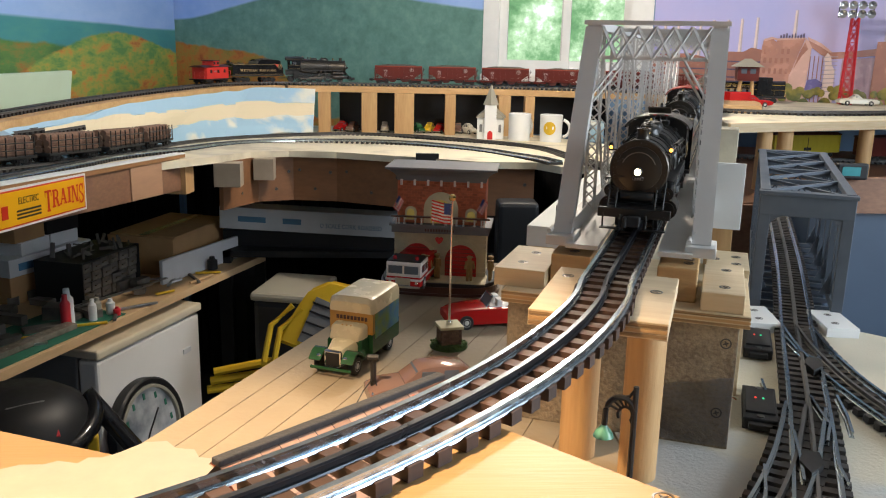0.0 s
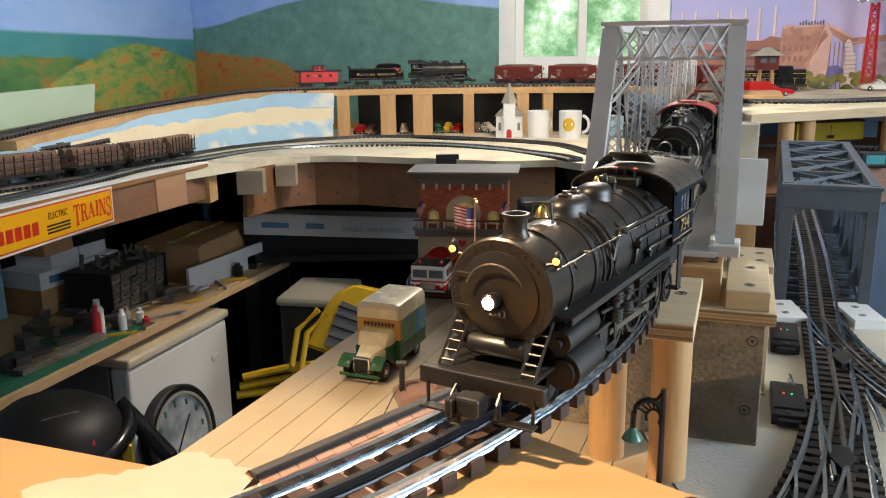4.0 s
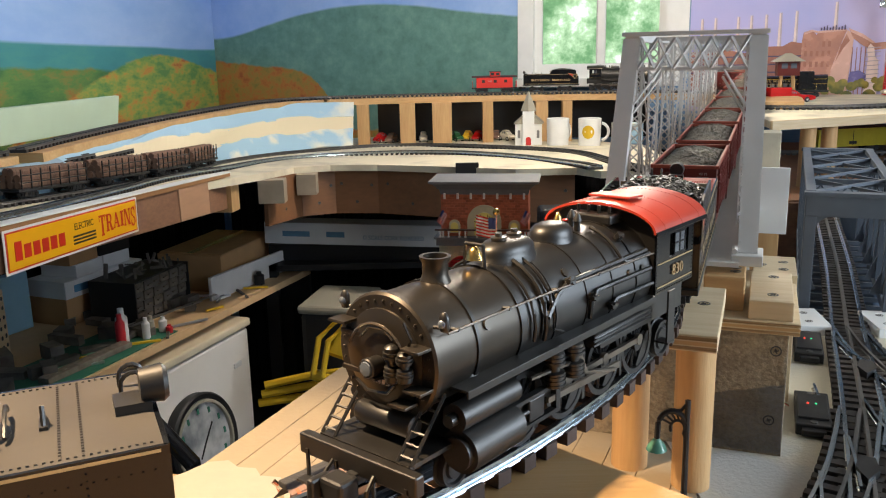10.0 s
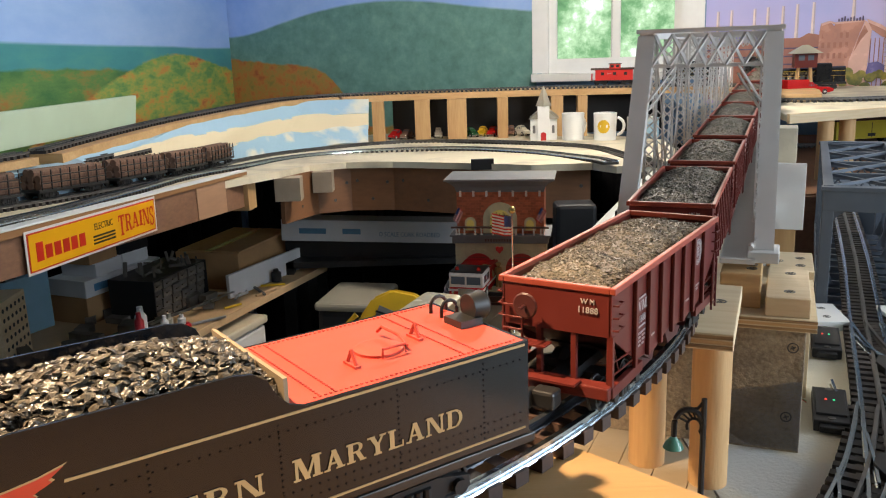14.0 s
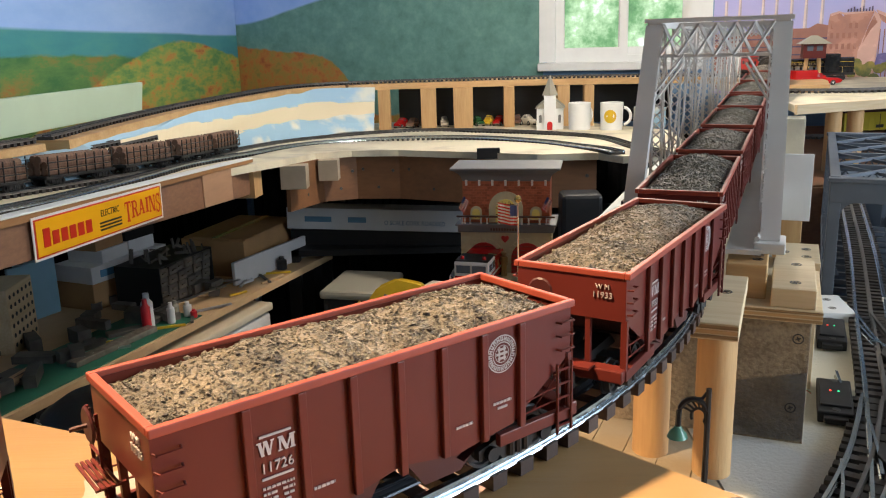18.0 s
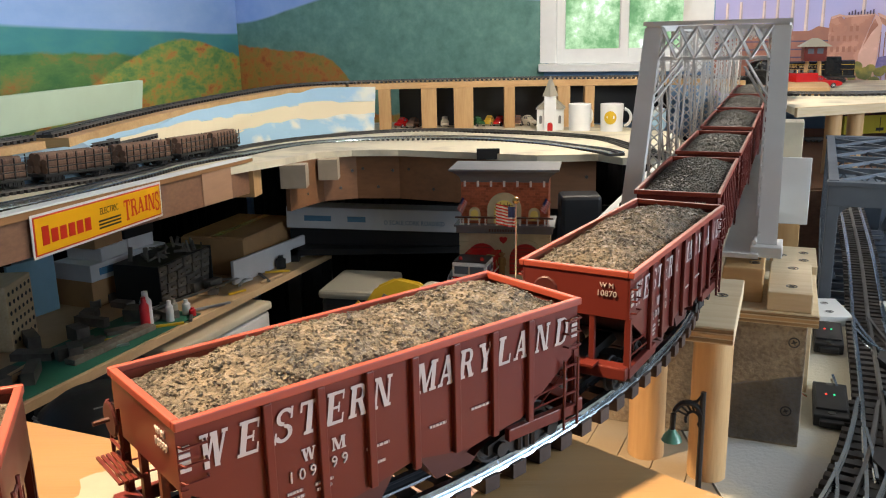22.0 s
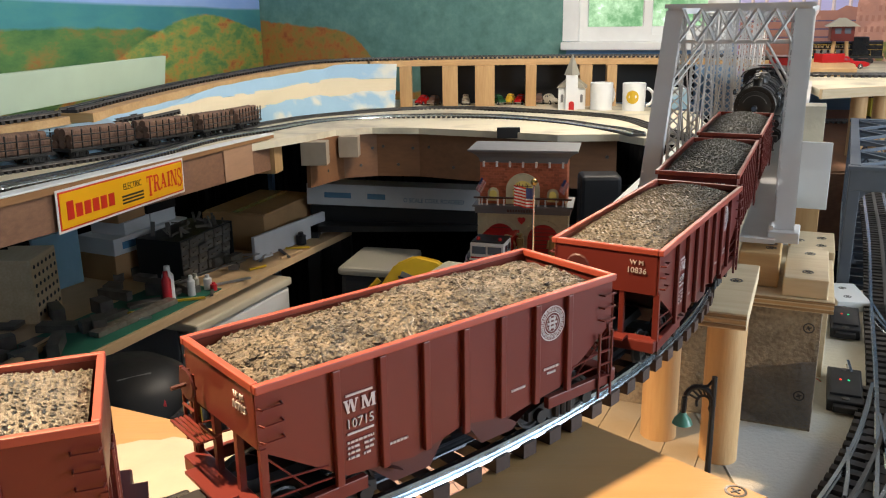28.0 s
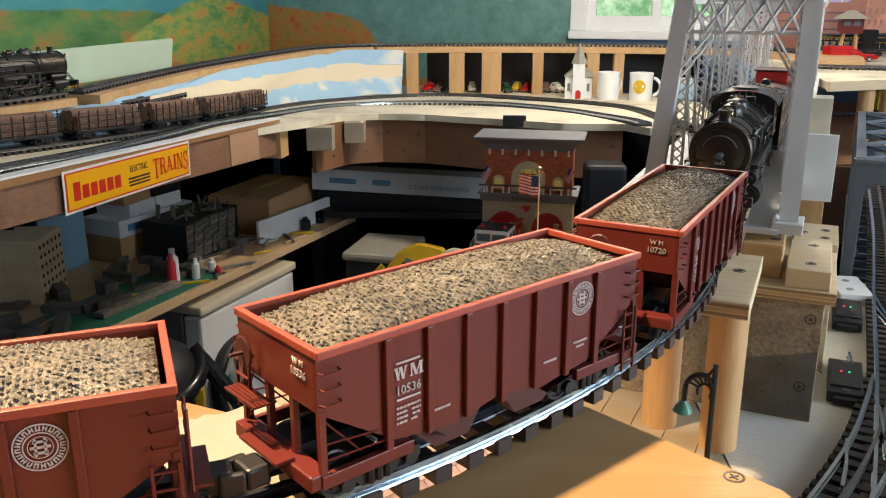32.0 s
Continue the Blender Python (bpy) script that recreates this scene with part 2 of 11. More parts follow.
def structure(name, bm, material, label, category):
    ob = new(name, mesh_of(name, bm, material))
    return tagged(ob, label, category, kind="structure")


def B():
    return bmesh.new()


# ---------------------------------------------------------------- track line
BRIDGE_DIR = Vector((0.368, 0.930)).normalized()
CURVE_C, CURVE_R = Vector((-0.441, 0.789)), 0.636
JOIN = Vector((0.148, 0.556))                      # where the front curve meets the straight


RISE = 0.0215


def make_line():
    """The upper loop, from the far back left over the bridge to the front curve and up the left side: points 5 mm apart."""
    pts = []
    # back run: rounded corner at the back left, long back line, quarter curve to the bridge
    ctrl = [(-0.86, 1.75), (-0.845, 2.0), (-0.81, 2.30), (-0.766, 2.52), (-0.696, 2.80), (-0.617, 3.05), (-0.545, 3.17), (-0.433, 3.244), (-0.228, 3.296), (0.010, 3.308), (0.218, 3.305), (0.422, 3.290), (0.627, 3.246)]
    pts += [(x, y, 0.0) for x, y in catmull(ctrl)]
    E = Vector(ctrl[-1])
    K, R = Vector((1.178, 3.094)), 0.36          # the far corner of the loop and its radius
    u, v = (E - K).normalized(), (JOIN - K).normalized()
    t = R / math.tan(u.angle(v) / 2)
    c = K + (u + v).normalized() * (R / math.sin(u.angle(v) / 2))
    p, b = K + u * t, K + v * t
    a0, a1 = math.atan2(p.y - c.y, p.x - c.x), math.atan2(b.y - c.y, b.x - c.x)
    for k in range(1, 6):
        q = E.lerp(p, k / 6)
        pts.append((q.x, q.y, 0.0))
    for k in range(41):
        a = a0 + (a1 - a0) * k / 40
        pts.append((c.x + R * math.cos(a), c.y + R * math.sin(a), 0.0))
    n = int((b - JOIN).length / 0.01)
    for k in range(1, n):
        p = b.lerp(JOIN, k / n)
        pts.append((p.x, p.y, 0.0))
    a0 = math.atan2(JOIN.y - CURVE_C.y, JOIN.x - CURVE_C.x)
    for k in range(0, 81):
        a = a0 + (-math.pi / 2 - a0) * k / 80
        pts.append((CURVE_C.x + CURVE_R * math.cos(a), CURVE_C.y + CURVE_R * math.sin(a), 0.0))
    y0 = CURVE_C.y - CURVE_R
    pts.append((-0.80, y0, 0.0))
    for k in range(1, 41):
        a = -math.pi / 2 - math.pi / 2 * k / 40
        pts.append((-0.80 + 0.6 * math.cos(a), y0 + 0.6 + 0.6 * math.sin(a), 0.0))
    tail = catmull([(-1.40, y0 + 0.6), (-1.32, 1.03), (-1.12, 1.30), (-0.94, 1.52), (-0.86, 1.75), (-0.845, 2.0), (-0.81, 2.3)])
    pts += [(x, y, z) for (x, y), z in zip(tail[1:], np.zeros(len(tail) - 1))]
    P = np.array(pts)
    # the loop climbs gently over the bridge to the back of the room
    far = np.linalg.norm(P[:, :2] - np.array([JOIN.x, JOIN.y]), axis=1)
    far[np.argmin(far):] = 0.0
    left = np.where(P[:, 0] < -0.5, np.clip((P[:, 1] - 1.8) / 1.2, 0, 1), 1.0)      # and comes down again along the left side
    P[:, 2] += RAIL + RISE * np.clip((far - 0.40) / 1.10, 0, 1) * left
    d = np.r_[0, np.cumsum(np.linalg.norm(np.diff(P, axis=0), axis=1))]
    keep = np.r_[True, np.diff(d) > 1e-6]
    P, d = P[keep], d[keep]
    s = np.arange(0, d[-1], 0.005)
    Q = np.stack([np.interp(s, d, P[:, i]) for i in range(3)], 1)
    for _ in range(8):
        Q[1:-1] = (Q[:-2] + 2 * Q[1:-1] + Q[2:]) / 4
    return Q


def catmull(c, steps=20):
    c = [np.array(p, float) for p in c]
    c = [2 * c[0] - c[1]] + c + [2 * c[-1] - c[-2]]
    out = []
    for i in range(1, len(c) - 2):
        for k in range(steps):
            t = k / steps
            out.append(tuple(0.5 * (2 * c[i] + (c[i + 1] - c[i - 1]) * t + (2 * c[i - 1] - 5 * c[i] + 4 * c[i + 1] - c[i + 2]) * t ** 2
                                    + (3 * c[i] - c[i - 1] - 3 * c[i + 1] + c[i + 2]) * t ** 3)))
    out.append(tuple(c[-2]))
    return out


LINE = make_line()
LINE_S = np.arange(len(LINE)) * 0.005
# s of the point where the straight meets the front curve
HEAD0 = float(LINE_S[np.argmin(np.linalg.norm(LINE[:, :2] - np.array([JOIN.x, JOIN.y]), axis=1))])

# extra run between the bridge and the back line
SLACK = HEAD0 - float(LINE_S[np.argmin(np.linalg.norm(LINE[:, :2] - np.array([0.627, 3.246]), axis=1))]) - 2.663


def on_line(s):
    return Vector([float(np.interp(s, LINE_S, LINE[:, i])) for i in range(3)])


def rail_prof(w=0.0026, h=0.0052):
    return [(-w, -h), (w, -h), (w * 0.8, -h + 0.0009), (w * 0.3, -h + 0.0013), (w * 0.3, -0.0018), (w * 0.55, -0.0012), (w * 0.55, 0), (-w * 0.55, 0),
            (-w * 0.55, -0.0012), (-w * 0.3, -0.0018), (-w * 0.3, -h + 0.0013), (-w * 0.8, -h + 0.0009)]


def offset_line(P, off, dz=0.0):
    P = np.asarray(P, float)
    d = np.gradient(P, axis=0)
    n = np.stack([d[:, 1], -d[:, 0]], 1)
    n /= np.linalg.norm(n, axis=1)[:, None]
    Q = P.copy()
    Q[:, :2] += n * off
    Q[:, 2] += dz
    return Q


def track(P, label, rail_mat, tie_mat, mid_mat, pick=None, spacing=0.0170, tie=(0.0425, 0.0085, 0.0068), step=2, seed=1):
    """Three rails on ties along P, whose z is the rail head. pick(x, y): which ties are parts of their own."""
    rnd = random.Random(seed)
    P = np.asarray(P, float)
    root = thing("railway_track", label, "track")
    for off, mt in ((-0.017, rail_mat), (0.0, mid_mat), (0.017, rail_mat)):
        bm = B()
        sweep(bm, offset_line(P, off)[::step], rail_prof())
        part("rail", bm, mt, root, "black centre rail" if off == 0 else "bright steel rail", smooth=True)
    d = np.r_[0, np.cumsum(np.linalg.norm(np.diff(P, axis=0), axis=1))]
    g = np.gradient(P, axis=0)
    bt = B()
    box(bt, -tie[0] / 2, tie[0] / 2, -tie[1] / 2, tie[1] / 2, -tie[2], 0, bevel=0.0)
    me = mesh_of("tie", bt, tie_mat)
    rest = B()
    many = 0
    for s in np.arange(0.004, d[-1], spacing):
        p = [float(np.interp(s, d, P[:, i])) for i in range(3)]
        t = [float(np.interp(s, d, g[:, i])) for i in range(2)]
        a = math.atan2(t[1], t[0]) - math.pi / 2 + rnd.uniform(-0.02, 0.02)
        m = Matrix.Translation((p[0], p[1], p[2] - 0.0048 + rnd.uniform(-0.0003, 0.0003))) @ Matrix.Rotation(a, 4, "Z")
        if pick and pick(p[0], p[1]):
            share("tie", me, root, m)
        else:
            box(rest, -tie[0] / 2, tie[0] / 2, -tie[1] / 2, tie[1] / 2, -tie[2], 0, m)
            many += 1
    if many:
        tagged(part("tie_run", rest, tie_mat, root), "row of small wooden ties", kind="stuff")
    else:
        rest.free()
    return root

# ---------------------------------------------------------------- room
ROOM = [(-1.01, 4.08), (2.30, 3.00), (2.30, -1.60), (-2.30, -1.60), (-2.30, 2.02), (-1.20, 2.00)]
CEIL, FLOOR = 2.2, -0.23


def low_z(y):
    """The lower loop climbs gently towards the front."""
    return 1.09 - 0.055 * (min(y, 2.4) - 1.6) - 0.03 * max(0.0, y - 2.4)


def wall_run(name, a, b, material, label, holes=()):
    """A wall 0.12 m thick from a to b, its inner face on that line; holes (u0, u1, z0, z1) go through it."""
    a, b = Vector(a), Vector(b)
    L = (b - a).length
    d = (b - a) / L
    m = Matrix.Translation((a.x, a.y, 0)) @ Matrix.Rotation(math.atan2(d.y, d.x), 4, "Z")
    bm = B()
    us = sorted({-0.0, L, *[h[0] for h in holes], *[h[1] for h in holes]})
    for u0, u1 in zip(us, us[1:]):
        cuts = [(h[2], h[3]) for h in holes if h[0] <= u0 and h[1] >= u1]
        z = FLOOR
        for c0, c1 in sorted(cuts):
            box(bm, u0, u1, 0.0, 0.12, z, c0)
            z = c1
        box(bm, u0, u1, 0.0, 0.12, z, CEIL)
    ob = structure(name, bm, material, label, "wall")
    ob.matrix_basis = m
    return m


def mural_material(name, layers, sky, broad=1.0):
    """Sky, then hills drawn one over another: (height points along u, colour a, colour b, roughness of the edge, mottling scale)."""
    m = bpy.data.materials.new(name)
    m.use_nodes = True
    N, L = m.node_tree.nodes, m.node_tree.links
    bs = N["Principled BSDF"]
    bs.inputs["Roughness"].default_value = 0.75
    co = N.new("ShaderNodeTexCoord")
    sep = N.new("ShaderNodeSeparateXYZ")
    L.new(co.outputs["Object"], sep.inputs[0])
    mp = N.new("ShaderNodeMapping")
    mp.inputs["Scale"].default_value = (broad, 1, 1)
    L.new(co.outputs["Object"], mp.inputs[0])

    def noise_tex(scale, detail=5):
        n = N.new("ShaderNodeTexNoise")
        n.inputs["Scale"].default_value, n.inputs["Detail"].default_value, n.inputs["Roughness"].default_value = scale, detail, 0.68
        L.new(mp.outputs[0], n.inputs["Vector"])
        return n.outputs["Fac"]

    def ramp(fac, stops):
        r = N.new("ShaderNodeValToRGB")
        while len(r.color_ramp.elements) < len(stops):
            r.color_ramp.elements.new(0.5)
        for e, (p, c) in zip(r.color_ramp.elements, stops):
            e.position, e.color = p, (*c, 1)
        L.new(fac, r.inputs[0])
        return r.outputs[0]

    col = ramp(noise_tex(4.0), [(0.35, sky[0]), (0.7, sky[1])])
    for tops, stops, edge, scale in layers:
        curve = N.new("ShaderNodeFloatCurve")
        c = curve.mapping.curves[0]
        u0, u1 = tops[0][0], tops[-1][0]
        pts = [((u - u0) / (u1 - u0), (z - 1.0) / 0.8) for u, z in tops]
        c.points[0].location, c.points[1].location = pts[0], pts[-1]
        for p in pts[1:-1]:
            c.points.new(*p)
        curve.mapping.update()
        mr = N.new("ShaderNodeMapRange")
        mr.inputs[1].default_value, mr.inputs[2].default_value = u0, u1
        L.new(sep.outputs["X"], mr.inputs[0])
        L.new(mr.outputs[0], curve.inputs["Value"])
        top = N.new("ShaderNodeMath")
        top.operation = "MULTIPLY_ADD"
        top.inputs[1].default_value, top.inputs[2].default_value = 0.8, 1.0
        L.new(curve.outputs[0], top.inputs[0])
        ed = N.new("ShaderNodeMath")
        ed.operation = "MULTIPLY_ADD"
        ed.inputs[1].default_value = edge
        L.new(noise_tex(22.0), ed.inputs[0])
        L.new(top.outputs[0], ed.inputs[2])
        below = N.new("ShaderNodeMath")
        below.operation = "SUBTRACT"
        L.new(ed.outputs[0], below.inputs[0])
        L.new(sep.outputs["Z"], below.inputs[1])
        soft = N.new("ShaderNodeMapRange")
        soft.inputs[1].default_value, soft.inputs[2].default_value = -0.004, 0.006
        L.new(below.outputs[0], soft.inputs[0])
        mix = N.new("ShaderNodeMixRGB")
        L.new(soft.outputs[0], mix.inputs[0])
        L.new(col, mix.inputs[1])
        L.new(ramp(noise_tex(scale, 6), stops), mix.inputs[2])
        col = mix.outputs[0]
    L.new(col, bs.inputs["Base Color"])
    bp = N.new("ShaderNodeBump")
    bp.inputs["Strength"].default_value, bp.inputs["Distance"].default_value = 0.15, 0.002
    L.new(noise_tex(180.0, 3), bp.inputs["Height"])
    L.new(bp.outputs[0], bs.inputs["Normal"])
    return m


SKY = ((0.25, 0.42, 0.80), (0.38, 0.54, 0.86))
HILL = [(0.3, (0.080, 0.195, 0.172)), (0.5, (0.122, 0.265, 0.232)), (0.7, (0.180, 0.340, 0.290))]
TEAL = [(0.3, (0.040, 0.205, 0.255)), (0.5, (0.055, 0.260, 0.285)), (0.7, (0.085, 0.310, 0.265))]
TREES = [(0.40, (0.10, 0.25, 0.08)), (0.48, (0.22, 0.33, 0.08)), (0.55, (0.38, 0.34, 0.07)), (0.60, (0.54, 0.25, 0.05)), (0.68, (0.42, 0.12, 0.035))]
TREES_RUST = [(0.34, (0.22, 0.20, 0.05)), (0.46, (0.36, 0.22, 0.05)), (0.56, (0.46, 0.17, 0.04)), (0.68, (0.34, 0.09, 0.03))]
TREES_GREEN = [(0.36, (0.045, 0.15, 0.05)), (0.52, (0.10, 0.22, 0.06)), (0.62, (0.24, 0.20, 0.05)), (0.70, (0.36, 0.11, 0.03))]
MURAL_B = mural_material("mural_back", [
    ([(0.0, 1.432), (0.12, 1.445), (0.29, 1.488), (0.5, 1.535), (0.75, 1.560), (1.0, 1.548), (1.2, 1.520), (1.45, 1.49)], HILL, 0.006, 14.0),
    ([(0.0, 1.318), (0.07, 1.312), (0.16, 1.300), (0.25, 1.288), (0.33, 1.285), (0.42, 1.270), (0.50, 1.232), (0.60, 1.12), (0.7, 1.0)], TREES_RUST, 0.034, 17.0)], SKY)
MURAL_L = mural_material("mural_left", [
    ([(0.0, 1.386), (0.4, 1.386), (0.7, 1.392), (1.2, 1.396), (1.55, 1.400), (2.1, 1.41)], TEAL, 0.004, 6.0),
    ([(0.0, 1.26), (0.5, 1.27), (0.9, 1.285), (1.1, 1.300), (1.3, 1.308), (1.5, 1.314), (2.1, 1.32)], TREES_GREEN, 0.03, 12.0),
    ([(0.0, 1.268), (0.2, 1.298), (0.42, 1.330), (0.60, 1.346), (0.75, 1.346), (0.9, 1.330), (1.03, 1.308), (1.23, 1.262), (1.5, 1.185), (1.8, 1.09), (2.1, 1.0)], TREES, 0.034, 16.0)], SKY, 0.34)

WIN = (1.49, 2.10, 1.205, 1.85)
POSTER_U = (2.155, 3.40, 1.10, 1.545)
m_back = wall_run("wall_back", ROOM[0], ROOM[1], M["wall_blue"], "pale blue painted back wall with a window", [WIN])
wall_run("wall_right", ROOM[1], ROOM[2], M["wall_plain"], "plain grey painted wall with a window", [(2.25, 3.65, 1.20, 2.12)])
wall_run("wall_rear", ROOM[2], ROOM[3], M["wall_plain"], "plain grey painted wall", [])
wall_run("wall_left_front", ROOM[3], ROOM[4], M["wall_blue"], "blue painted wall", [])
wall_run("wall_jog", ROOM[4], ROOM[5], M["wall_blue"], "blue painted return wall", [])
m_left = wall_run("wall_left", ROOM[5], ROOM[0], M["wall_blue"], "blue painted side wall", [])
bm = B()
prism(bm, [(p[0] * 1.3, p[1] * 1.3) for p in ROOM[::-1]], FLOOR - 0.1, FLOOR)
structure("floor", bm, M["floor_concrete"], "concrete floor coloured near black for the pit's shade", "floor")
bm = B()
prism(bm, [(-2.6, -1.9), (2.6, -1.9), (2.6, 4.4), (-2.6, 4.4)], CEIL, CEIL + 0.1)
structure("ceiling", bm, M["ceiling_white"], "white plaster ceiling", "ceiling")
bm = B()
prism(bm, [(-60, -60), (60, -60), (60, 60), (-60, 60)], -0.7, -0.36)
M["lawn"] = mat("lawn", (0.06, 0.11, 0.03), 0.9, var=0.4, scale=3)
structure("ground", bm, M["lawn"], "green lawn outside the windows", "ground")

# painted panels on the two walls
bm = B()
box(bm, 0.0, WIN[0] - 0.015, -0.005, -0.001, 0.95, CEIL - 0.02)
ob = part("painted_mural", bm, MURAL_B)
ob.matrix_basis = m_back
tagged(ob, "hand-painted mural panel of a dark wooded hill", "mural", kind="structure")
bm = B()
box(bm, 0.02, 2.05, -0.006, -0.002, 0.95, CEIL - 0.02)
ob = part("painted_mural", bm, MURAL_L)
# the side mural measures along the wall from the corner
a, b = Vector(ROOM[0]), Vector(ROOM[5])
d = (b - a).normalized()
ob.matrix_basis = Matrix.Translation((a.x, a.y, 0)) @ Matrix(((d.x, d.y, 0, 0), (d.y, -d.x, 0, 0), (0, 0, 1, 0), (0, 0, 0, 1)))
tagged(ob, "hand-painted mural panel of autumn hills", "mural", kind="structure")


def build_window():
    u0, u1, z0, z1 = WIN
    w = thing("window_1", "white-framed sliding window looking onto trees", "window", m_back, kind="structure")
    bm = B()
    f = 0.036
    box(bm, u0 - 0.03, u0 + f, -0.012, 0.06, z0 + 0.03, z1)
    box(bm, u1 - f, u1 + 0.05, -0.012, 0.06, z0 + 0.03, z1)
    box(bm, u0 - 0.02, u1 + 0.02, -0.012, 0.06, z1, z1 + 0.03)
    box(bm, u0 + f, u1 - f, 0.02, 0.06, z0 + 0.02, z0 + 0.055)
    part("window_frame", bm, M["white_paint"], w)
    bm = B()
    box(bm, u0 - 0.03, u1 + 0.03, -0.05, 0.06, z0 - 0.005, z0 + 0.028, bevel=0.004)
    part("window_sill", bm, M["white_paint"], w)
    mid = (u0 + u1) / 2 + 0.005
    for a, b, y in ((u0 + f, mid + 0.02, 0.03), (mid - 0.02, u1 - f, 0.05)):
        bm = B()
        s = 0.032
        box(bm, a, a + s, y - 0.01, y + 0.01, z0 + 0.055, z1)
        box(bm, b - s, b, y - 0.01, y + 0.01, z0 + 0.055, z1)
        box(bm, a + s, b - s, y - 0.01, y + 0.01, z0 + 0.055, z0 + 0.055 + s)
        sash = part("sash", bm, M["white_paint"], w)
        bm = B()
        box(bm, a + s, b - s, y - 0.002, y + 0.002, z0 + 0.055 + s, z1)
        pane = part("pane", bm, M["glass"], sash)
        pane.visible_shadow = False


M["glass"] = bpy.data.materials.new("glass")
M["glass"].use_nodes = True
_b = M["glass"].node_tree.nodes["Principled BSDF"]
_b.inputs["Transmission Weight"].default_value, _b.inputs["Roughness"].default_value, _b.inputs["IOR"].default_value = 1.0, 0.0, 1.02
build_window()

# trees outside the back window: a flat sheet whose emission stands in for sunlight
def foliage_backdrop():
    m = bpy.data.materials.new("tree_backdrop")
    m.use_nodes = True
    N, L = m.node_tree.nodes, m.node_tree.links
    N.remove(N["Principled BSDF"])
    em = N.new("ShaderNodeEmission")
    co = N.new("ShaderNodeTexCoord")
    n = N.new("ShaderNodeTexNoise")
    n.inputs["Scale"].default_value, n.inputs["Detail"].default_value, n.inputs["Roughness"].default_value = 2.2, 9, 0.7
    L.new(co.outputs["Object"], n.inputs["Vector"])
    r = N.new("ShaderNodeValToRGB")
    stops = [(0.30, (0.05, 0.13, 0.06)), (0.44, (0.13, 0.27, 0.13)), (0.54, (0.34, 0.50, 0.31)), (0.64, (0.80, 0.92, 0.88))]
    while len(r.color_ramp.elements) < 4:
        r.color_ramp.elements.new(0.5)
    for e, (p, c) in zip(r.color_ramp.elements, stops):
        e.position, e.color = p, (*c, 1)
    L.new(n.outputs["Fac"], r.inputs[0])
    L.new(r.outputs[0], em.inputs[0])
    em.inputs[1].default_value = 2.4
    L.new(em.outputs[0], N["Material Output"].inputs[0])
    return m


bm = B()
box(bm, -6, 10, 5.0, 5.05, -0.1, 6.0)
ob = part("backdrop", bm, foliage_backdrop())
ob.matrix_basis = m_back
tagged(ob, "glowing sheet of green trees outside the window", "backdrop", kind="structure")

# ---------------------------------------------------------------- lower table and its painted planks
bm = B()
FRONT = [(-0.033, 1.06), (-0.213, 0.644), (-0.345, 0.34), (-0.345, -0.1), (1.35, -0.1), (1.35, 0.80), (0.60, 0.935), (0.50, 1.03), (0.45, 1.05), (0.66, 1.70), (0.60, 1.85), (0.23, 1.28), (0.05, 1.28)]
prism(bm, FRONT[::-1], TABLE - 0.03, TABLE - 0.004)
structure("table_base", bm, M["beige_paint"], "plywood base of the lower table", "table")
# long tongue-and-groove boards, painted beige near the fire station and cream beyond the pier
BOARD_DIR = (Vector((-0.213, 0.644)) - Vector((-0.033, 1.06))).normalized()


def clip_poly(poly, n, c):
    """The part of poly with p.n <= c."""
    out = []
    for i, p in enumerate(poly):
        q = poly[(i + 1) % len(poly)]
        a, b = p.dot(n) - c, q.dot(n) - c
        if a <= 0:
            out.append(p)
        if (a < 0) != (b < 0):
            out.append(p + (q - p) * (a / (a - b)))
    return out


def table_boards():
    side = Vector((-BOARD_DIR.y, BOARD_DIR.x))
    if side.x < 0:
        side = -side
    c0 = Vector(FRONT[0]).dot(side)
    for region, material, nm, lab in (([(-0.36, -0.1), (0.20, -0.1), (0.20, 1.29), (-0.36, 1.29)], M["beige_paint"], "table_top_beige", "beige-painted plank table top"),
                                      ([(0.202, -0.1), (1.35, -0.1), (1.35, 1.9), (0.202, 1.9)], M["cream_table"], "table_top_cream", "cream-painted table top stained with plaster")):
        top = None
        poly0 = [Vector(p) for p in FRONT]
        xs = [p[0] for p in region]
        poly0 = clip_poly(poly0, Vector((1, 0)), max(xs))
        poly0 = clip_poly(poly0, Vector((-1, 0)), -min(xs))
        k = -12
        wd = 0.0292 if "beige" in nm else 0.6
        while k < 60:
            a, b = c0 + k * wd, c0 + (k + 1) * wd - (0.0007 if "beige" in nm else 0)
            poly = clip_poly(clip_poly(poly0, side, b), -side, -a)
            if len(poly) > 2:
                bm = B()
                prism(bm, [(p.x, p.y) for p in poly], TABLE - 0.004, TABLE)
                bmesh.ops.recalc_face_normals(bm, faces=bm.faces)
                if top is None:
                    top = structure(nm, bm, material, lab, "table top")
                else:
                    part("table_board", bm, material, top)
            k += 1


table_boards()

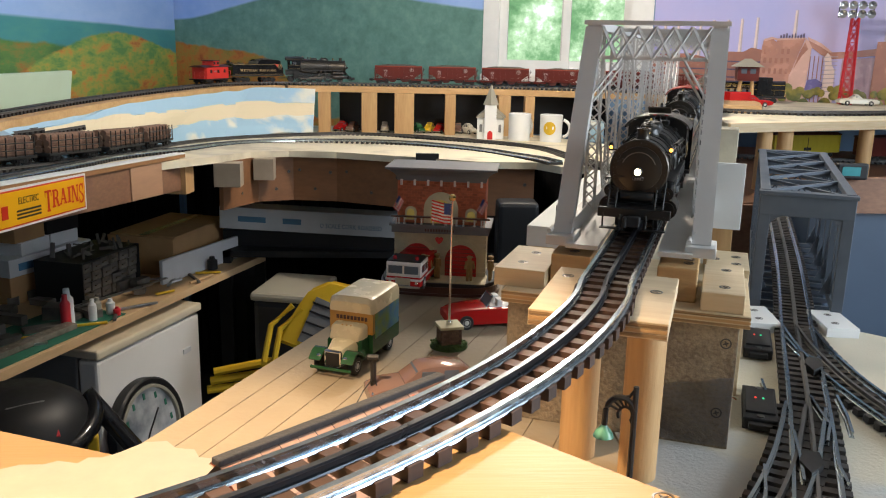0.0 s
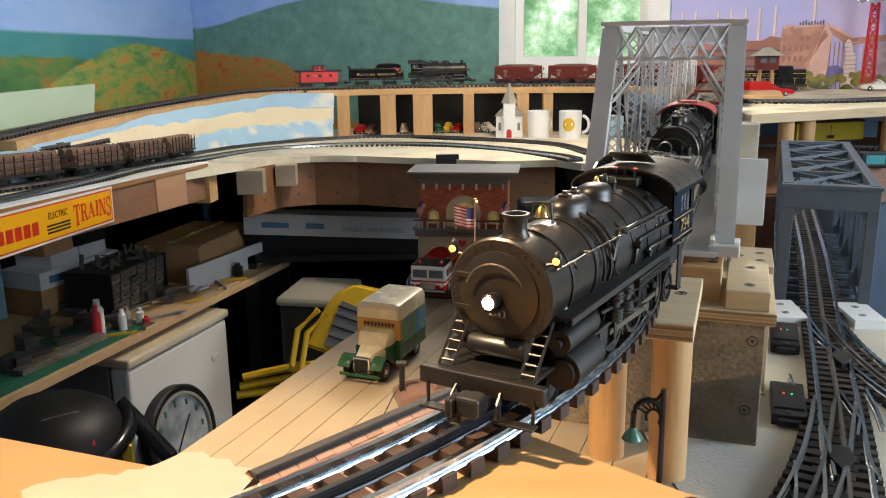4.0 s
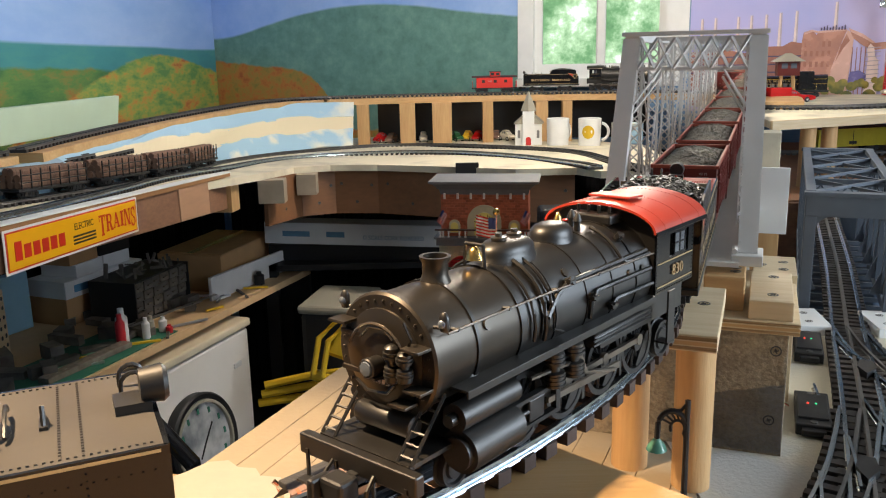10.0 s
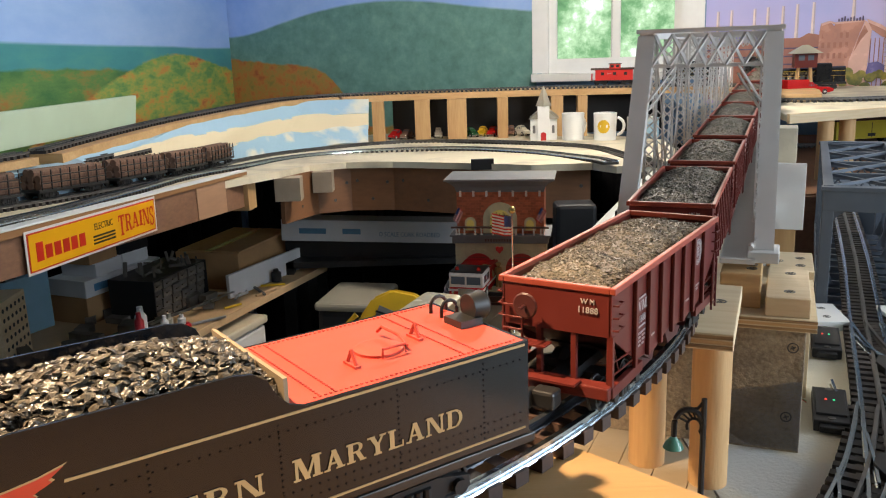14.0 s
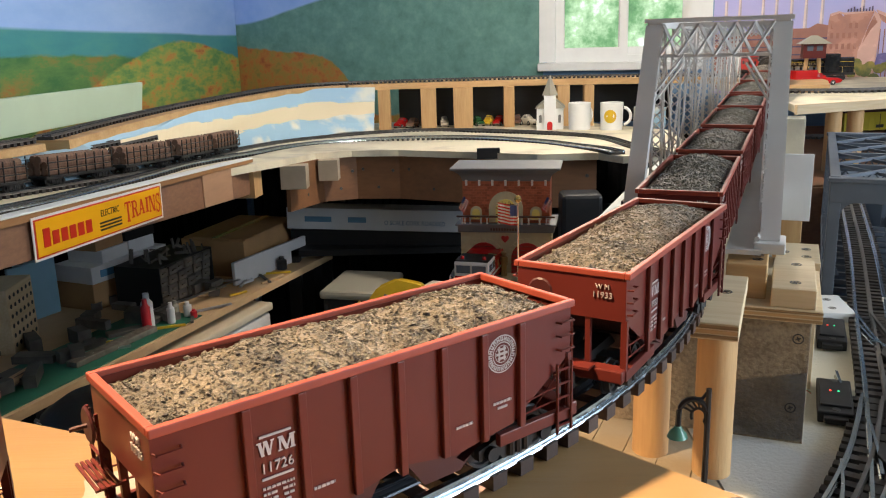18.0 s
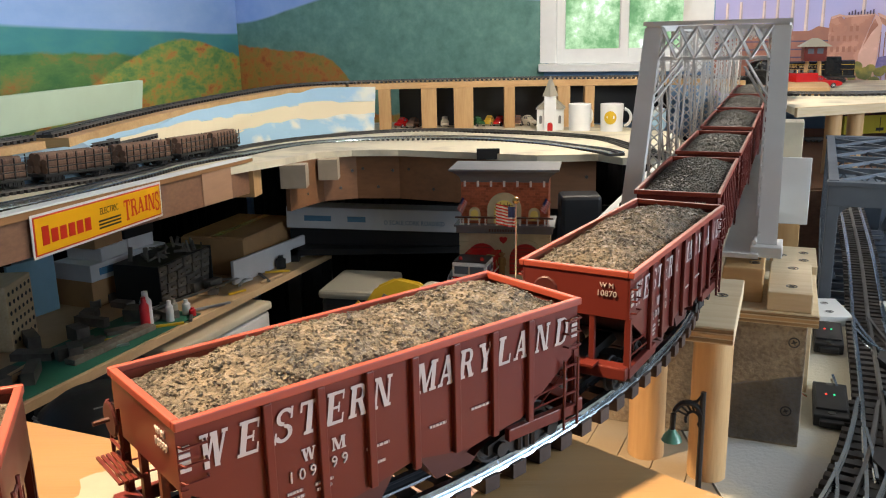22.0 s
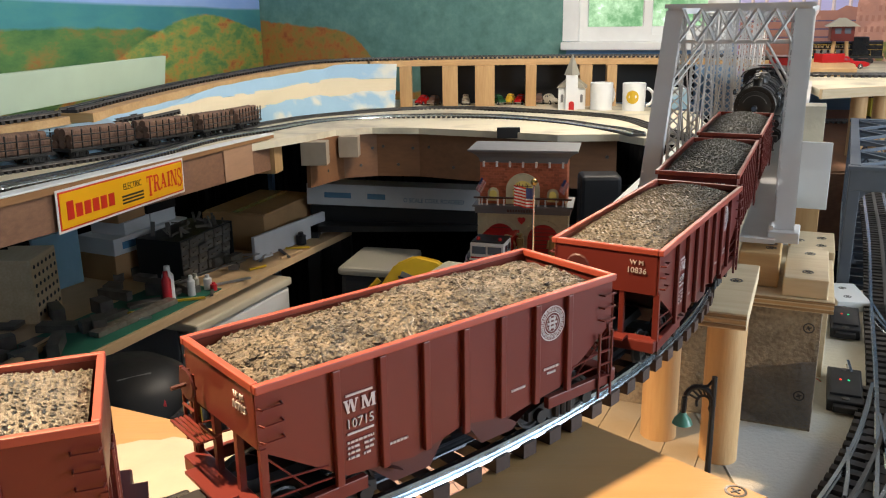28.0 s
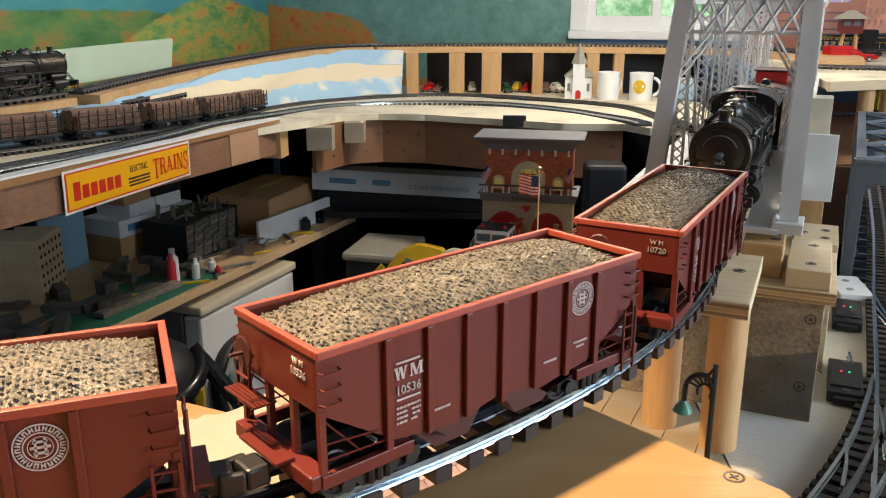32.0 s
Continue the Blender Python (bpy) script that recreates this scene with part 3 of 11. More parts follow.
# ---------------------------------------------------------------- tracks
near = lambda x, y: -0.36 < x < 0.26 and 0.1 < y < 0.80
i0 = int(np.argmin(np.linalg.norm(LINE[:, :2] - np.array([0.30, 0.94]), axis=1)))
i1 = int(np.argmin(np.linalg.norm(LINE[:, :2] - np.array([-0.80, 0.15]), axis=1)))
track(LINE[i0 - 160:i1], "upper loop track with bright rails and dark brown ties", M["rail_steel"], M["tie_brown"], M["rail_black"], near, step=1)
track(LINE[:i0 - 160], "far upper loop track with dark ties", M["track_grey"], M["tie_black"], M["rail_black"], spacing=0.017, step=3)
i2 = i1 + int(np.argmin(np.linalg.norm(LINE[i1:, :2] - np.array([-0.865, 1.72]), axis=1)))
track(LINE[i1:i2], "track round the end of the room with dark ties", M["track_grey"], M["tie_black"], M["rail_black"], spacing=0.017, step=3)

# front plywood deck under the curve
def plank(name, pts, z0, z1, material, label, category="board", kind=""):
    bm = B()
    prism(bm, pts, z0, z1)
    bmesh.ops.recalc_face_normals(bm, faces=bm.faces)
    bmesh.ops.bevel(bm, geom=[e for e in bm.edges if abs(e.verts[0].co.z - e.verts[1].co.z) < 1e-6 and e.verts[0].co.z > (z0 + z1) / 2], offset=0.0012, segments=2, affect="EDGES")
    ob = part(name, bm, material)
    return tagged(ob, label, category, kind=kind)


DECK_Z = RAIL - 0.0118
plank("front_deck_board", [(0.048, 0.372), (0.129, 0.292), (0.20, 0.10), (0.0, -0.15), (-0.95, -0.15), (-0.95, 0.22), (-0.10, 0.22), (-0.005, 0.300)], DECK_Z - 0.018, DECK_Z, M["deck_ply"],
      "varnished plywood deck board carrying the curve", "board")

# upper loop decks along the back and left
def ribbon(name, P, w0, w1, top, thick, material, label, category="deck", zf=None):
    """A flat deck along P, from w0 to w1 across it."""
    a, b = offset_line(P, w0), offset_line(P, w1)
    bm = B()
    rows = []
    for p, q in zip(a, b):
        zp, zq = (zf(p[1]), zf(q[1])) if zf else (p[2] + top, q[2] + top)
        rows.append([bm.verts.new(v) for v in ((p[0], p[1], zp), (q[0], q[1], zq), (q[0], q[1], zq - thick), (p[0], p[1], zp - thick))])
    for r, s in zip(rows, rows[1:]):
        for k in range(4):
            bm.faces.new((r[k], s[k], s[(k + 1) % 4], r[(k + 1) % 4]))
    bm.faces.new(rows[0]), bm.faces.new(rows[-1][::-1])
    bmesh.ops.recalc_face_normals(bm, faces=bm.faces)
    ob = part(name, bm, material)
    return tagged(ob, label, category)


ib = int(np.argmin(np.linalg.norm(LINE[:, :2] - np.array([0.93, 2.53]), axis=1)))
ic = int(np.argmin(np.linalg.norm(LINE[:, :2] - np.array([-0.40, 3.26]), axis=1)))
ribbon("upper_deck", LINE[:ic:6], -0.05, 0.055, -0.0118, 0.020, M["pine"], "pine roadbed deck of the upper loop")
ribbon("upper_deck", LINE[ic - 1:ib:6], -0.16, 0.055, -0.0118, 0.022, M["pine"], "wide pine deck of the upper loop along the window wall")
ribbon("upper_deck", LINE[i1 - 4:i2:6], -0.04, 0.042, -0.0118, 0.016, M["pine"], "pine roadbed deck round the end of the room")

LOW = [(-1.12, 0.95), (-0.98, 1.2), (-0.90, 1.37), (-0.825, 1.57), (-0.76, 1.77), (-0.71, 1.98), (-0.675, 2.2), (-0.65, 2.50), (-0.55, 2.77), (-0.39, 2.96), (-0.20, 3.09), (0.01, 3.07), (0.21, 2.93), (0.38, 2.76), (0.47, 2.58), (0.50, 2.25), (0.52, 1.9)]
LOW_LINE = np.array([(x, y, low_z(y)) for x, y in catmull(LOW, 14)])
LOW_EDGE = [(-0.735, 0.75), (-0.668, 1.2), (-0.645, 1.40), (-0.62, 1.60), (-0.60, 1.85), (-0.47, 2.2), (-0.40, 2.42), (-0.30, 2.47), (-0.16, 2.45), (0.05, 2.32), (0.22, 2.18), (0.38, 2.18), (0.42, 2.06)]
bm = B()
outer = [(0.62, 2.1), (0.75, 2.9), (0.45, 3.55), (-0.2, 3.70), (-0.75, 3.55), (-0.95, 2.9), (-1.1, 2.02), (-1.18, 1.2), (-1.22, 0.75)]
lo_poly = LOW_EDGE + outer
top = [bm.verts.new((x, y, low_z(y) - 0.0118)) for x, y in lo_poly]
bot = [bm.verts.new((x, y, low_z(y) - 0.030)) for x, y in lo_poly]
bm.faces.new(top), bm.faces.new(bot[::-1])
for i in range(len(top)):
    j = (i + 1) % len(top)
    bm.faces.new((top[i], bot[i], bot[j], top[j]))
bmesh.ops.recalc_face_normals(bm, faces=bm.faces)
structure("lower_deck", bm, M["cream_paint"], "cream-painted plywood deck of the lower loop", "deck")
track(LOW_LINE, "lower loop track with dark ties", M["track_grey"], M["tie_black"], M["rail_black"], step=1)

FRONT_LOW = np.array([(x, y, low_z(y) + 0.0004) for x, y in catmull([(-0.80, 0.90), (-0.742, 1.226), (-0.700, 1.45), (-0.687, 1.64), (-0.678, 1.85), (-0.672, 2.03), (-0.650, 2.17), (-0.605, 2.32), (-0.48, 2.62), (-0.255, 2.76), (0.04, 2.74), (0.27, 2.52), (0.385, 2.25), (0.415, 2.10)], 14)])
track(FRONT_LOW, "lower front track with grey rails near the deck edge", M["rail_steel"], M["tie_black"], M["track_grey"], step=1, seed=6)

# lower yard track through the dark bridge
YARD = catmull([(0.238, 0.39), (0.290, 0.49), (0.344, 0.604), (0.4126, 0.758), (0.4957, 0.9534), (0.545, 1.065), (0.6425, 1.29), (0.815, 1.708), (0.98, 2.1)], 24)
YARD_LINE = np.array([(x, y, TABLE + 0.012) for x, y in YARD])
track(YARD_LINE, "lower yard track with grey rails on black ties", M["rail_steel"], M["tie_black"], M["track_grey"], lambda x, y: x < 0.62, spacing=0.0155, step=1, tie=(0.050, 0.0085, 0.0072))

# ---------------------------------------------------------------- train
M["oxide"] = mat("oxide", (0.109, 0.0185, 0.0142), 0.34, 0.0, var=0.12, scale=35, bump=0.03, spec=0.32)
# darker copy of the oxide; on slope sheets and bays it paints in shade
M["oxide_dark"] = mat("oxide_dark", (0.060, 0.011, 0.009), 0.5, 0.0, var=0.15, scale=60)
# brighter copy of the oxide: the warm lamp's light on the rims is coloured in
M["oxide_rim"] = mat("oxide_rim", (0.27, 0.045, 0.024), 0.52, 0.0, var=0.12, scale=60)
M["coal_brown"] = mat("coal_brown", (0.138, 0.115, 0.082), 0.38, second=(0.038, 0.035, 0.030), mix=(0.36, 0.62), scale=420, bump=1.0, bscale=700, island=0.42)
M["coal_grey"] = mat("coal_grey", (0.135, 0.118, 0.088), 0.42, second=(0.062, 0.055, 0.044), mix=(0.36, 0.60), scale=300, bump=0.8, bscale=500, island=0.25)
M["coal_black"] = mat("coal_black", (0.052, 0.044, 0.033), 0.30, var=0.5, scale=160, bump=0.8, bscale=260, island=0.75, spec=0.6)
M["lettering_white"] = mat("lettering_white", (0.42, 0.37, 0.36), 0.5, var=0.05)
M["lettering_gold"] = mat("lettering_gold", (0.40, 0.275, 0.125), 0.4, 0.0, var=0.08)
M["loco_black"] = mat("loco_black", (0.0085, 0.0078, 0.0072), 0.40, 0.1, var=0.2, scale=40, bump=0.04, spec=0.7)
M["loco_grey"] = mat("loco_grey", (0.060, 0.052, 0.043), 0.33, 0.75, var=0.15, scale=40, bump=0.04)
M["cab_red"] = mat("cab_red", (0.46, 0.045, 0.022), 0.36, 0.0, var=0.1, scale=40)
M["wheel_dark"] = mat("wheel_dark", (0.05, 0.05, 0.052), 0.4, 0.7, var=0.3, scale=80)
M["wheel_steel"] = mat("wheel_steel", (0.45, 0.45, 0.46), 0.3, 1.0, var=0.15, scale=80)
M["roof_grey"] = mat("roof_grey", (0.085, 0.072, 0.057), 0.40, 0.35, var=0.12, scale=50, bump=0.04)
M["deck_red"] = mat("deck_red", (0.40, 0.040, 0.020), 0.62, 0.0, var=0.1, scale=40)
M["deck_grey"] = mat("deck_grey", (0.048, 0.042, 0.036), 0.52, 0.1, var=0.15, scale=60, bump=0.05)
M["rod_steel"] = mat("rod_steel", (0.20, 0.175, 0.15), 0.34, 0.9, var=0.15, scale=80)
# cab panes are pale and metallic: the daylight's reflection is put into their colour
M["pane_sky"] = mat("pane_sky", (0.34, 0.37, 0.42), 0.10, 0.75, var=0.08, scale=20)
M["truck_cream_dull"] = mat("truck_cream_dull", (0.26, 0.20, 0.13), 0.5, 0.1, var=0.15, scale=60)
M["brass"] = mat("brass", (0.75, 0.52, 0.18), 0.22, 1.0, var=0.1, scale=80)
M["lamp_glow"] = mat("lamp_glow", (1, 0.93, 0.75), 0.2, emit=((1.0, 0.80, 0.48), 9.0))
M["marker_glow"] = mat("marker_glow", (1, 0.5, 0.1), 0.2, emit=((1.0, 0.38, 0.05), 5.0))
M["red_paint"] = mat("red_paint", (0.55, 0.03, 0.025), 0.3, var=0.1, scale=40)
M["glass_dark"] = mat("glass_dark", (0.10, 0.12, 0.15), 0.05, 0.0, var=0.1, scale=20)

TEXT = {}


def text_mesh(words, size, material, depth=0.0003, squash=1.0):
    """The words as a thin mesh in the x-z plane, centred, facing -y."""
    key = (words, size, material.name, squash)
    if key not in TEXT:
        cu = bpy.data.curves.new("lettering", "FONT")
        cu.body, cu.size, cu.extrude = words, size, depth
        cu.align_x, cu.align_y = "CENTER", "CENTER"
        cu.resolution_u = 2
        cu.offset = 0.0
        ob = bpy.data.objects.new("lettering", cu)
        scene.collection.objects.link(ob)
        me = bpy.data.meshes.new_from_object(ob.evaluated_get(bpy.context.evaluated_depsgraph_get()))
        bpy.data.objects.remove(ob)
        bpy.data.curves.remove(cu)
        me.transform(Matrix.Diagonal((squash, 1, 1, 1)))
        me.transform(Matrix.Rotation(radians(90), 4, "X"))
        me.materials.clear()
        me.materials.append(material)
        TEXT[key] = me
    return TEXT[key]


def words_on(parent, words, size, material, m, name="lettering", label="", squash=1.0):
    return share(name, text_mesh(words, size, material, squash=squash), parent, m, label)


def serif_glyph(ch):
    """A bracketed serif capital, one unit high: quads [(x, z) x 4] and its width."""
    T, H, E, Q = 0.25, 0.10, 0.09, []

    def bx(x0, x1, z0, z1):
        Q.append([(x0, z0), (x1, z0), (x1, z1), (x0, z1)])

    def stem(x, t=T, top=True, foot=True, z0=0.0, z1=1.0):
        bx(x, x + t, z0, z1)
        if foot:
            bx(x - E, x + t + E, 0, H)
        if top:
            bx(x - E, x + t + E, 1 - H, 1)

    def leg(x0, z0, x1, z1, t):
        Q.append([(x0, z0), (x0 + t, z0), (x1 + t, z1), (x1, z1)])

    def bowl(x, zc, rx, rz, a0, a1, t, n=12):
        for k in range(n):
            a, b = a0 + (a1 - a0) * k / n, a0 + (a1 - a0) * (k + 1) / n
            Q.append([(x + rx * math.cos(a), zc + rz * math.sin(a)), (x + rx * math.cos(b), zc + rz * math.sin(b)),
                      (x + (rx - t) * math.cos(b), zc + (rz - H) * math.sin(b)), (x + (rx - t) * math.cos(a), zc + (rz - H) * math.sin(a))])

    def tick(x, z0, z1):
        bx(x - 0.07, x, z0, z1)
    w = 1.0
    if ch == "W":
        leg(0.10, 1, 0.34, 0, T), leg(0.34, 0, 0.60, 1, 0.13), leg(0.60, 1, 0.84, 0, T), leg(0.90, 0, 1.18, 1, 0.13)
        bx(0.0, 0.42, 1 - H, 1), bx(0.50, 0.86, 1 - H, 1), bx(1.08, 1.38, 1 - H, 1)
        w = 1.38
    elif ch == "M":
        stem(0.10, 0.13), leg(0.12, 1, 0.50, 0, T), leg(0.52, 0, 0.92, 1, 0.13), stem(0.92, T)
        w = 1.24
    elif ch == "E":
        stem(0.10), bx(0.2, 0.82, 1 - H, 1), bx(0.2, 0.86, 0, H), bx(0.3, 0.62, 0.47, 0.55), tick(0.82, 0.72, 1), tick(0.86, 0, 0.30), tick(0.64, 0.36, 0.66)
        w = 0.92
    elif ch == "S":
        bowl(0.40, 0.745, 0.33, 0.255, 0.35, math.pi * 1.5, 0.15), bowl(0.40, 0.265, 0.35, 0.265, math.pi * 0.5, -math.pi + 0.30, 0.17)
        bx(0.62, 0.70, 0.66, 1.0), bx(0.06, 0.14, 0.0, 0.34)
        w = 0.82
    elif ch == "T":
        stem(0.35, T, top=False), bx(0.02, 0.88, 1 - H, 1), bx(0.02, 0.10, 0.70, 1), bx(0.80, 0.88, 0.70, 1)
        w = 0.92
    elif ch == "R":
        stem(0.10), bx(0.25, 0.55, 1 - H, 1), bx(0.25, 0.55, 0.46, 0.46 + H), bowl(0.52, 0.73, 0.32, 0.27, -math.pi / 2, math.pi / 2, 0.19), leg(0.70, 0, 0.44, 0.50, T), bx(0.66, 1.0, 0, H)
        w = 1.0
    elif ch == "N":
        stem(0.10, 0.13), leg(0.72, 0, 0.12, 1, T), stem(0.86, 0.13)
        w = 1.10
    elif ch == "A":
        leg(0.12, 0, 0.44, 1, 0.13), leg(0.72, 0, 0.38, 1, T), bx(0.25, 0.75, 0.28, 0.28 + H), bx(0.0, 0.32, 0, H), bx(0.60, 1.04, 0, H)
        w = 1.04
    elif ch == "Y":
        leg(0.40, 0.45, 0.10, 1, T), leg(0.46, 0.45, 0.78, 1, 0.13), stem(0.40, T, top=False, z1=0.48), bx(0.0, 0.42, 1 - H, 1), bx(0.66, 1.0, 1 - H, 1)
        w = 1.0
    elif ch == "L":
        stem(0.10), bx(0.2, 0.84, 0, H), tick(0.84, 0, 0.34)
        w = 0.88
    elif ch == "D":
        stem(0.10), bx(0.25, 0.50, 1 - H, 1), bx(0.25, 0.50, 0, H), bowl(0.48, 0.5, 0.50, 0.5, -math.pi / 2, math.pi / 2, 0.20, 16)
        w = 1.02
    elif ch == "I":
        stem(0.10)
        w = 0.40
    elif ch == " ":
        w = 0.60
    return Q, w


def serif_mesh(words, cap, length, material, slant=0.0, small=1.0, gap=0.10, depth=0.0002):
    """Words in serif capitals in the x-z plane, centred, facing -y; small scales the letters after each first one."""
    key = ("serif", words, cap, length, material.name, slant, small)
    if key not in TEXT:
        run, x = [], 0.0
        for k, ch in enumerate(words):
            q, w = serif_glyph(ch)
            f = 1.0 if k == 0 or words[k - 1] == " " else small
            run.append((q, x, f))
            x += (w + gap) * f
        x -= gap
        verts, faces, n = [], [], 0
        for q, x0, f in run:
            for quad in q:
                y = -depth - 0.00002 * (n % 9)
                n += 1
                base = len(verts)
                for a, b in quad:
                    u = ((x0 + a * f + slant * b * f) / x - 0.5) * length
                    verts.append((u, y, (b * f - 0.5) * cap))
                faces.append((base, base + 1, base + 2, base + 3))
        me = bpy.data.meshes.new("lettering")
        me.from_pydata(verts, [], faces)
        me.materials.append(material)
        TEXT[key] = me
    return TEXT[key]


SIDE_R = Matrix.Rotation(radians(90), 4, "Z")     # from the x-z plane facing -y to a car's right side, facing +x
SIDE_L = Matrix.Rotation(radians(-90), 4, "Z")

PARTS = {}


def cached(key, make):
    if key not in PARTS:
        PARTS[key] = make()
    return PARTS[key]


def wheel_mesh(r=0.0085, spoked=False):
    def make():
        bm = B()
        q = Matrix.Rotation(radians(90), 4, "Y")
        for sx in (-1, 1):
            lathe(bm, [(0.0008, -0.002), (r * 0.55, -0.002), (r * 0.62, -0.0008), (r * 0.8, -0.0008), (r * 0.85, -0.0022), (r, -0.0022), (r, 0.0012), (r * 1.1, 0.0015), (r * 1.1, 0.0025), (0.001, 0.0025)],
                  20, Matrix.Translation((sx * 0.0168, 0, r)) @ Matrix.Rotation(radians(-90 * sx), 4, "Y"))
        rod(bm, (-0.017, 0, r), (0.017, 0, r), 0.0015, 8)
        return mesh_of("wheelset", bm, M["wheel_dark"], True)
    return cached(("wheel", r), make)


def truck_mesh(base=0.030):
    def make():
        bm = B()
        for sx in (-1, 1):
            x = sx * 0.0225
            pts = [(-base / 2 - 0.006, 0.0065), (-base / 2 - 0.006, 0.011), (-base / 4, 0.0145), (base / 4, 0.0145), (base / 2 + 0.006, 0.011), (base / 2 + 0.006, 0.0065),
                   (base / 2 - 0.005, 0.0065), (base / 4, 0.0035), (-base / 4, 0.0035), (-base / 2 + 0.005, 0.0065)]
            vs = slab(bm, pts, 0.003, "x")
            bmesh.ops.translate(bm, vec=(x, 0, 0), verts=vs)
            for y in (-base / 2, base / 2):
                rod(bm, (x - 0.001, y, 0.0085), (x + sx * 0.004, y, 0.0085), 0.0032, 10)
            for y in (-0.004, 0, 0.004):
                rod(bm, (x + sx * 0.0018, y, 0.0045), (x + sx * 0.0018, y, 0.0125), 0.0019, 8)
        box(bm, -0.022, 0.022, -0.005, 0.005, 0.006, 0.014)
        return mesh_of("truck", bm, M["black"])
    return cached(("truck", base), make)


def add_truck(car, y, base=0.030):
    t = share("truck", truck_mesh(base), car, Matrix.Translation((0, y, 0)), "black sprung truck frame")
    for s in (-1, 1):
        share("wheelset", wheel_mesh(), t, Matrix.Translation((0, s * base / 2, 0)))


def coupler_mesh():
    def make():
        bm = B()
        box(bm, -0.0025, 0.0025, 0, 0.016, -0.002, 0.003, bevel=0.0006)
        box(bm, -0.007, 0.005, 0.014, 0.024, -0.004, 0.005, bevel=0.0015)
        box(bm, 0.004, 0.0075, 0.018, 0.028, -0.004, 0.005, bevel=0.0012)
        return mesh_of("coupler", bm, M["wheel_dark"])
    return cached("coupler", make)


def ladder_mesh(h=0.03, w=0.012, n=5):
    def make():
        bm = B()
        for y in (-w / 2, w / 2):
            rod(bm, (0, y, 0), (0, y, h), 0.0007, 6)
        for k in range(n):
            z = h * (k + 0.5) / n
            rod(bm, (0.0004, -w / 2, z), (0.0004, w / 2, z), 0.0006, 6)
        return mesh_of("ladder", bm, M["oxide"])
    return cached(("ladder", h, w, n), make)


HL, HW, HH = 0.180, 0.059, 0.0665       # hopper body length, width, rim height over the rail


def load_mesh(kind, seed):
    """A heaped load: an uneven skin covered with loose pieces; fine even pellets, or mixed fines with a few dark lumps."""
    rnd = random.Random(seed)
    L, W = HL - 0.008, HW - 0.0065
    even = kind == "coal_grey"

    def top(u, v):
        heap = (0.0105 if even else 0.0125) * max(0.0, 1 - u * u) ** 0.75 * max(0.0, 1 - abs(v) ** 4) ** 0.8
        if not even:
            heap *= 0.72 + 0.28 * math.sin(3.4 * v + seed) * math.cos(2 * v + seed * 2)
        return HH - 0.0050 + heap + (0.0 if even else 0.0016 * noise.noise((u * 4 + seed, v * 11, 0)) + 0.0007 * noise.noise((u * 13, v * 34 + seed, 2)))
    nx, ny = 18, 60
    verts = [(u * W / 2, v * L / 2, top(u, v)) for v in np.linspace(-1, 1, ny + 1) for u in np.linspace(-1, 1, nx + 1)]
    faces = [(j * (nx + 1) + i, j * (nx + 1) + i + 1, (j + 1) * (nx + 1) + i + 1, (j + 1) * (nx + 1) + i) for j in range(ny) for i in range(nx)]
    spots = []
    if even:
        r = 0
        y = -L / 2 + 0.0015
        while y < L / 2 - 0.0012:
            x = -W / 2 + 0.0012 + (0.00125 if r % 2 else 0)
            while x < W / 2 - 0.0010:
                spots.append((x + rnd.uniform(-0.0005, 0.0005), y + rnd.uniform(-0.0005, 0.0005), rnd.uniform(0.00105, 0.00150), 0.35))
                x += 0.0025
            y += 0.0021
            r += 1
    else:
        for _ in range(5200):
            big = rnd.random()
            rad = rnd.uniform(0.0004, 0.0009) if big < 0.90 else rnd.uniform(0.0009, 0.0017) if big < 0.99 else rnd.uniform(0.0017, 0.0026)
            spots.append((rnd.uniform(-W / 2 + 0.001, W / 2 - 0.001), rnd.uniform(-L / 2 + 0.001, L / 2 - 0.001), rad, 0.6))
    for x, y, rad, tilt in spots:
        z = top(2 * x / W, 2 * y / L) + rnd.uniform(-0.0002, 0.0004) * (1.6 if even else 1)
        e = Euler((rnd.uniform(-tilt, tilt), rnd.uniform(-tilt, tilt), rnd.uniform(-0.6, 0.6) if even else rnd.uniform(0, 6.3))).to_matrix()
        n0 = len(verts)
        for a, b, c in ((1, .2, 0), (-.3, .8, .1), (-.9, -.3, 0), (.2, -.9, -.1), (.1, .1, .60), (0, 0, -.5)):
            q = e @ Vector((a * rad, b * rad * 0.8, c * rad * 0.8))
            verts.append((x + q.x, y + q.y, z + q.z))
        for f in ((0, 1, 4), (1, 2, 4), (2, 3, 4), (3, 0, 4), (1, 0, 5), (2, 1, 5), (3, 2, 5), (0, 3, 5)):
            faces.append(tuple(n0 + k for k in f))
    me = bpy.data.meshes.new("load")
    me.from_pydata(verts, [], faces)
    me.materials.append(M[kind])
    return me


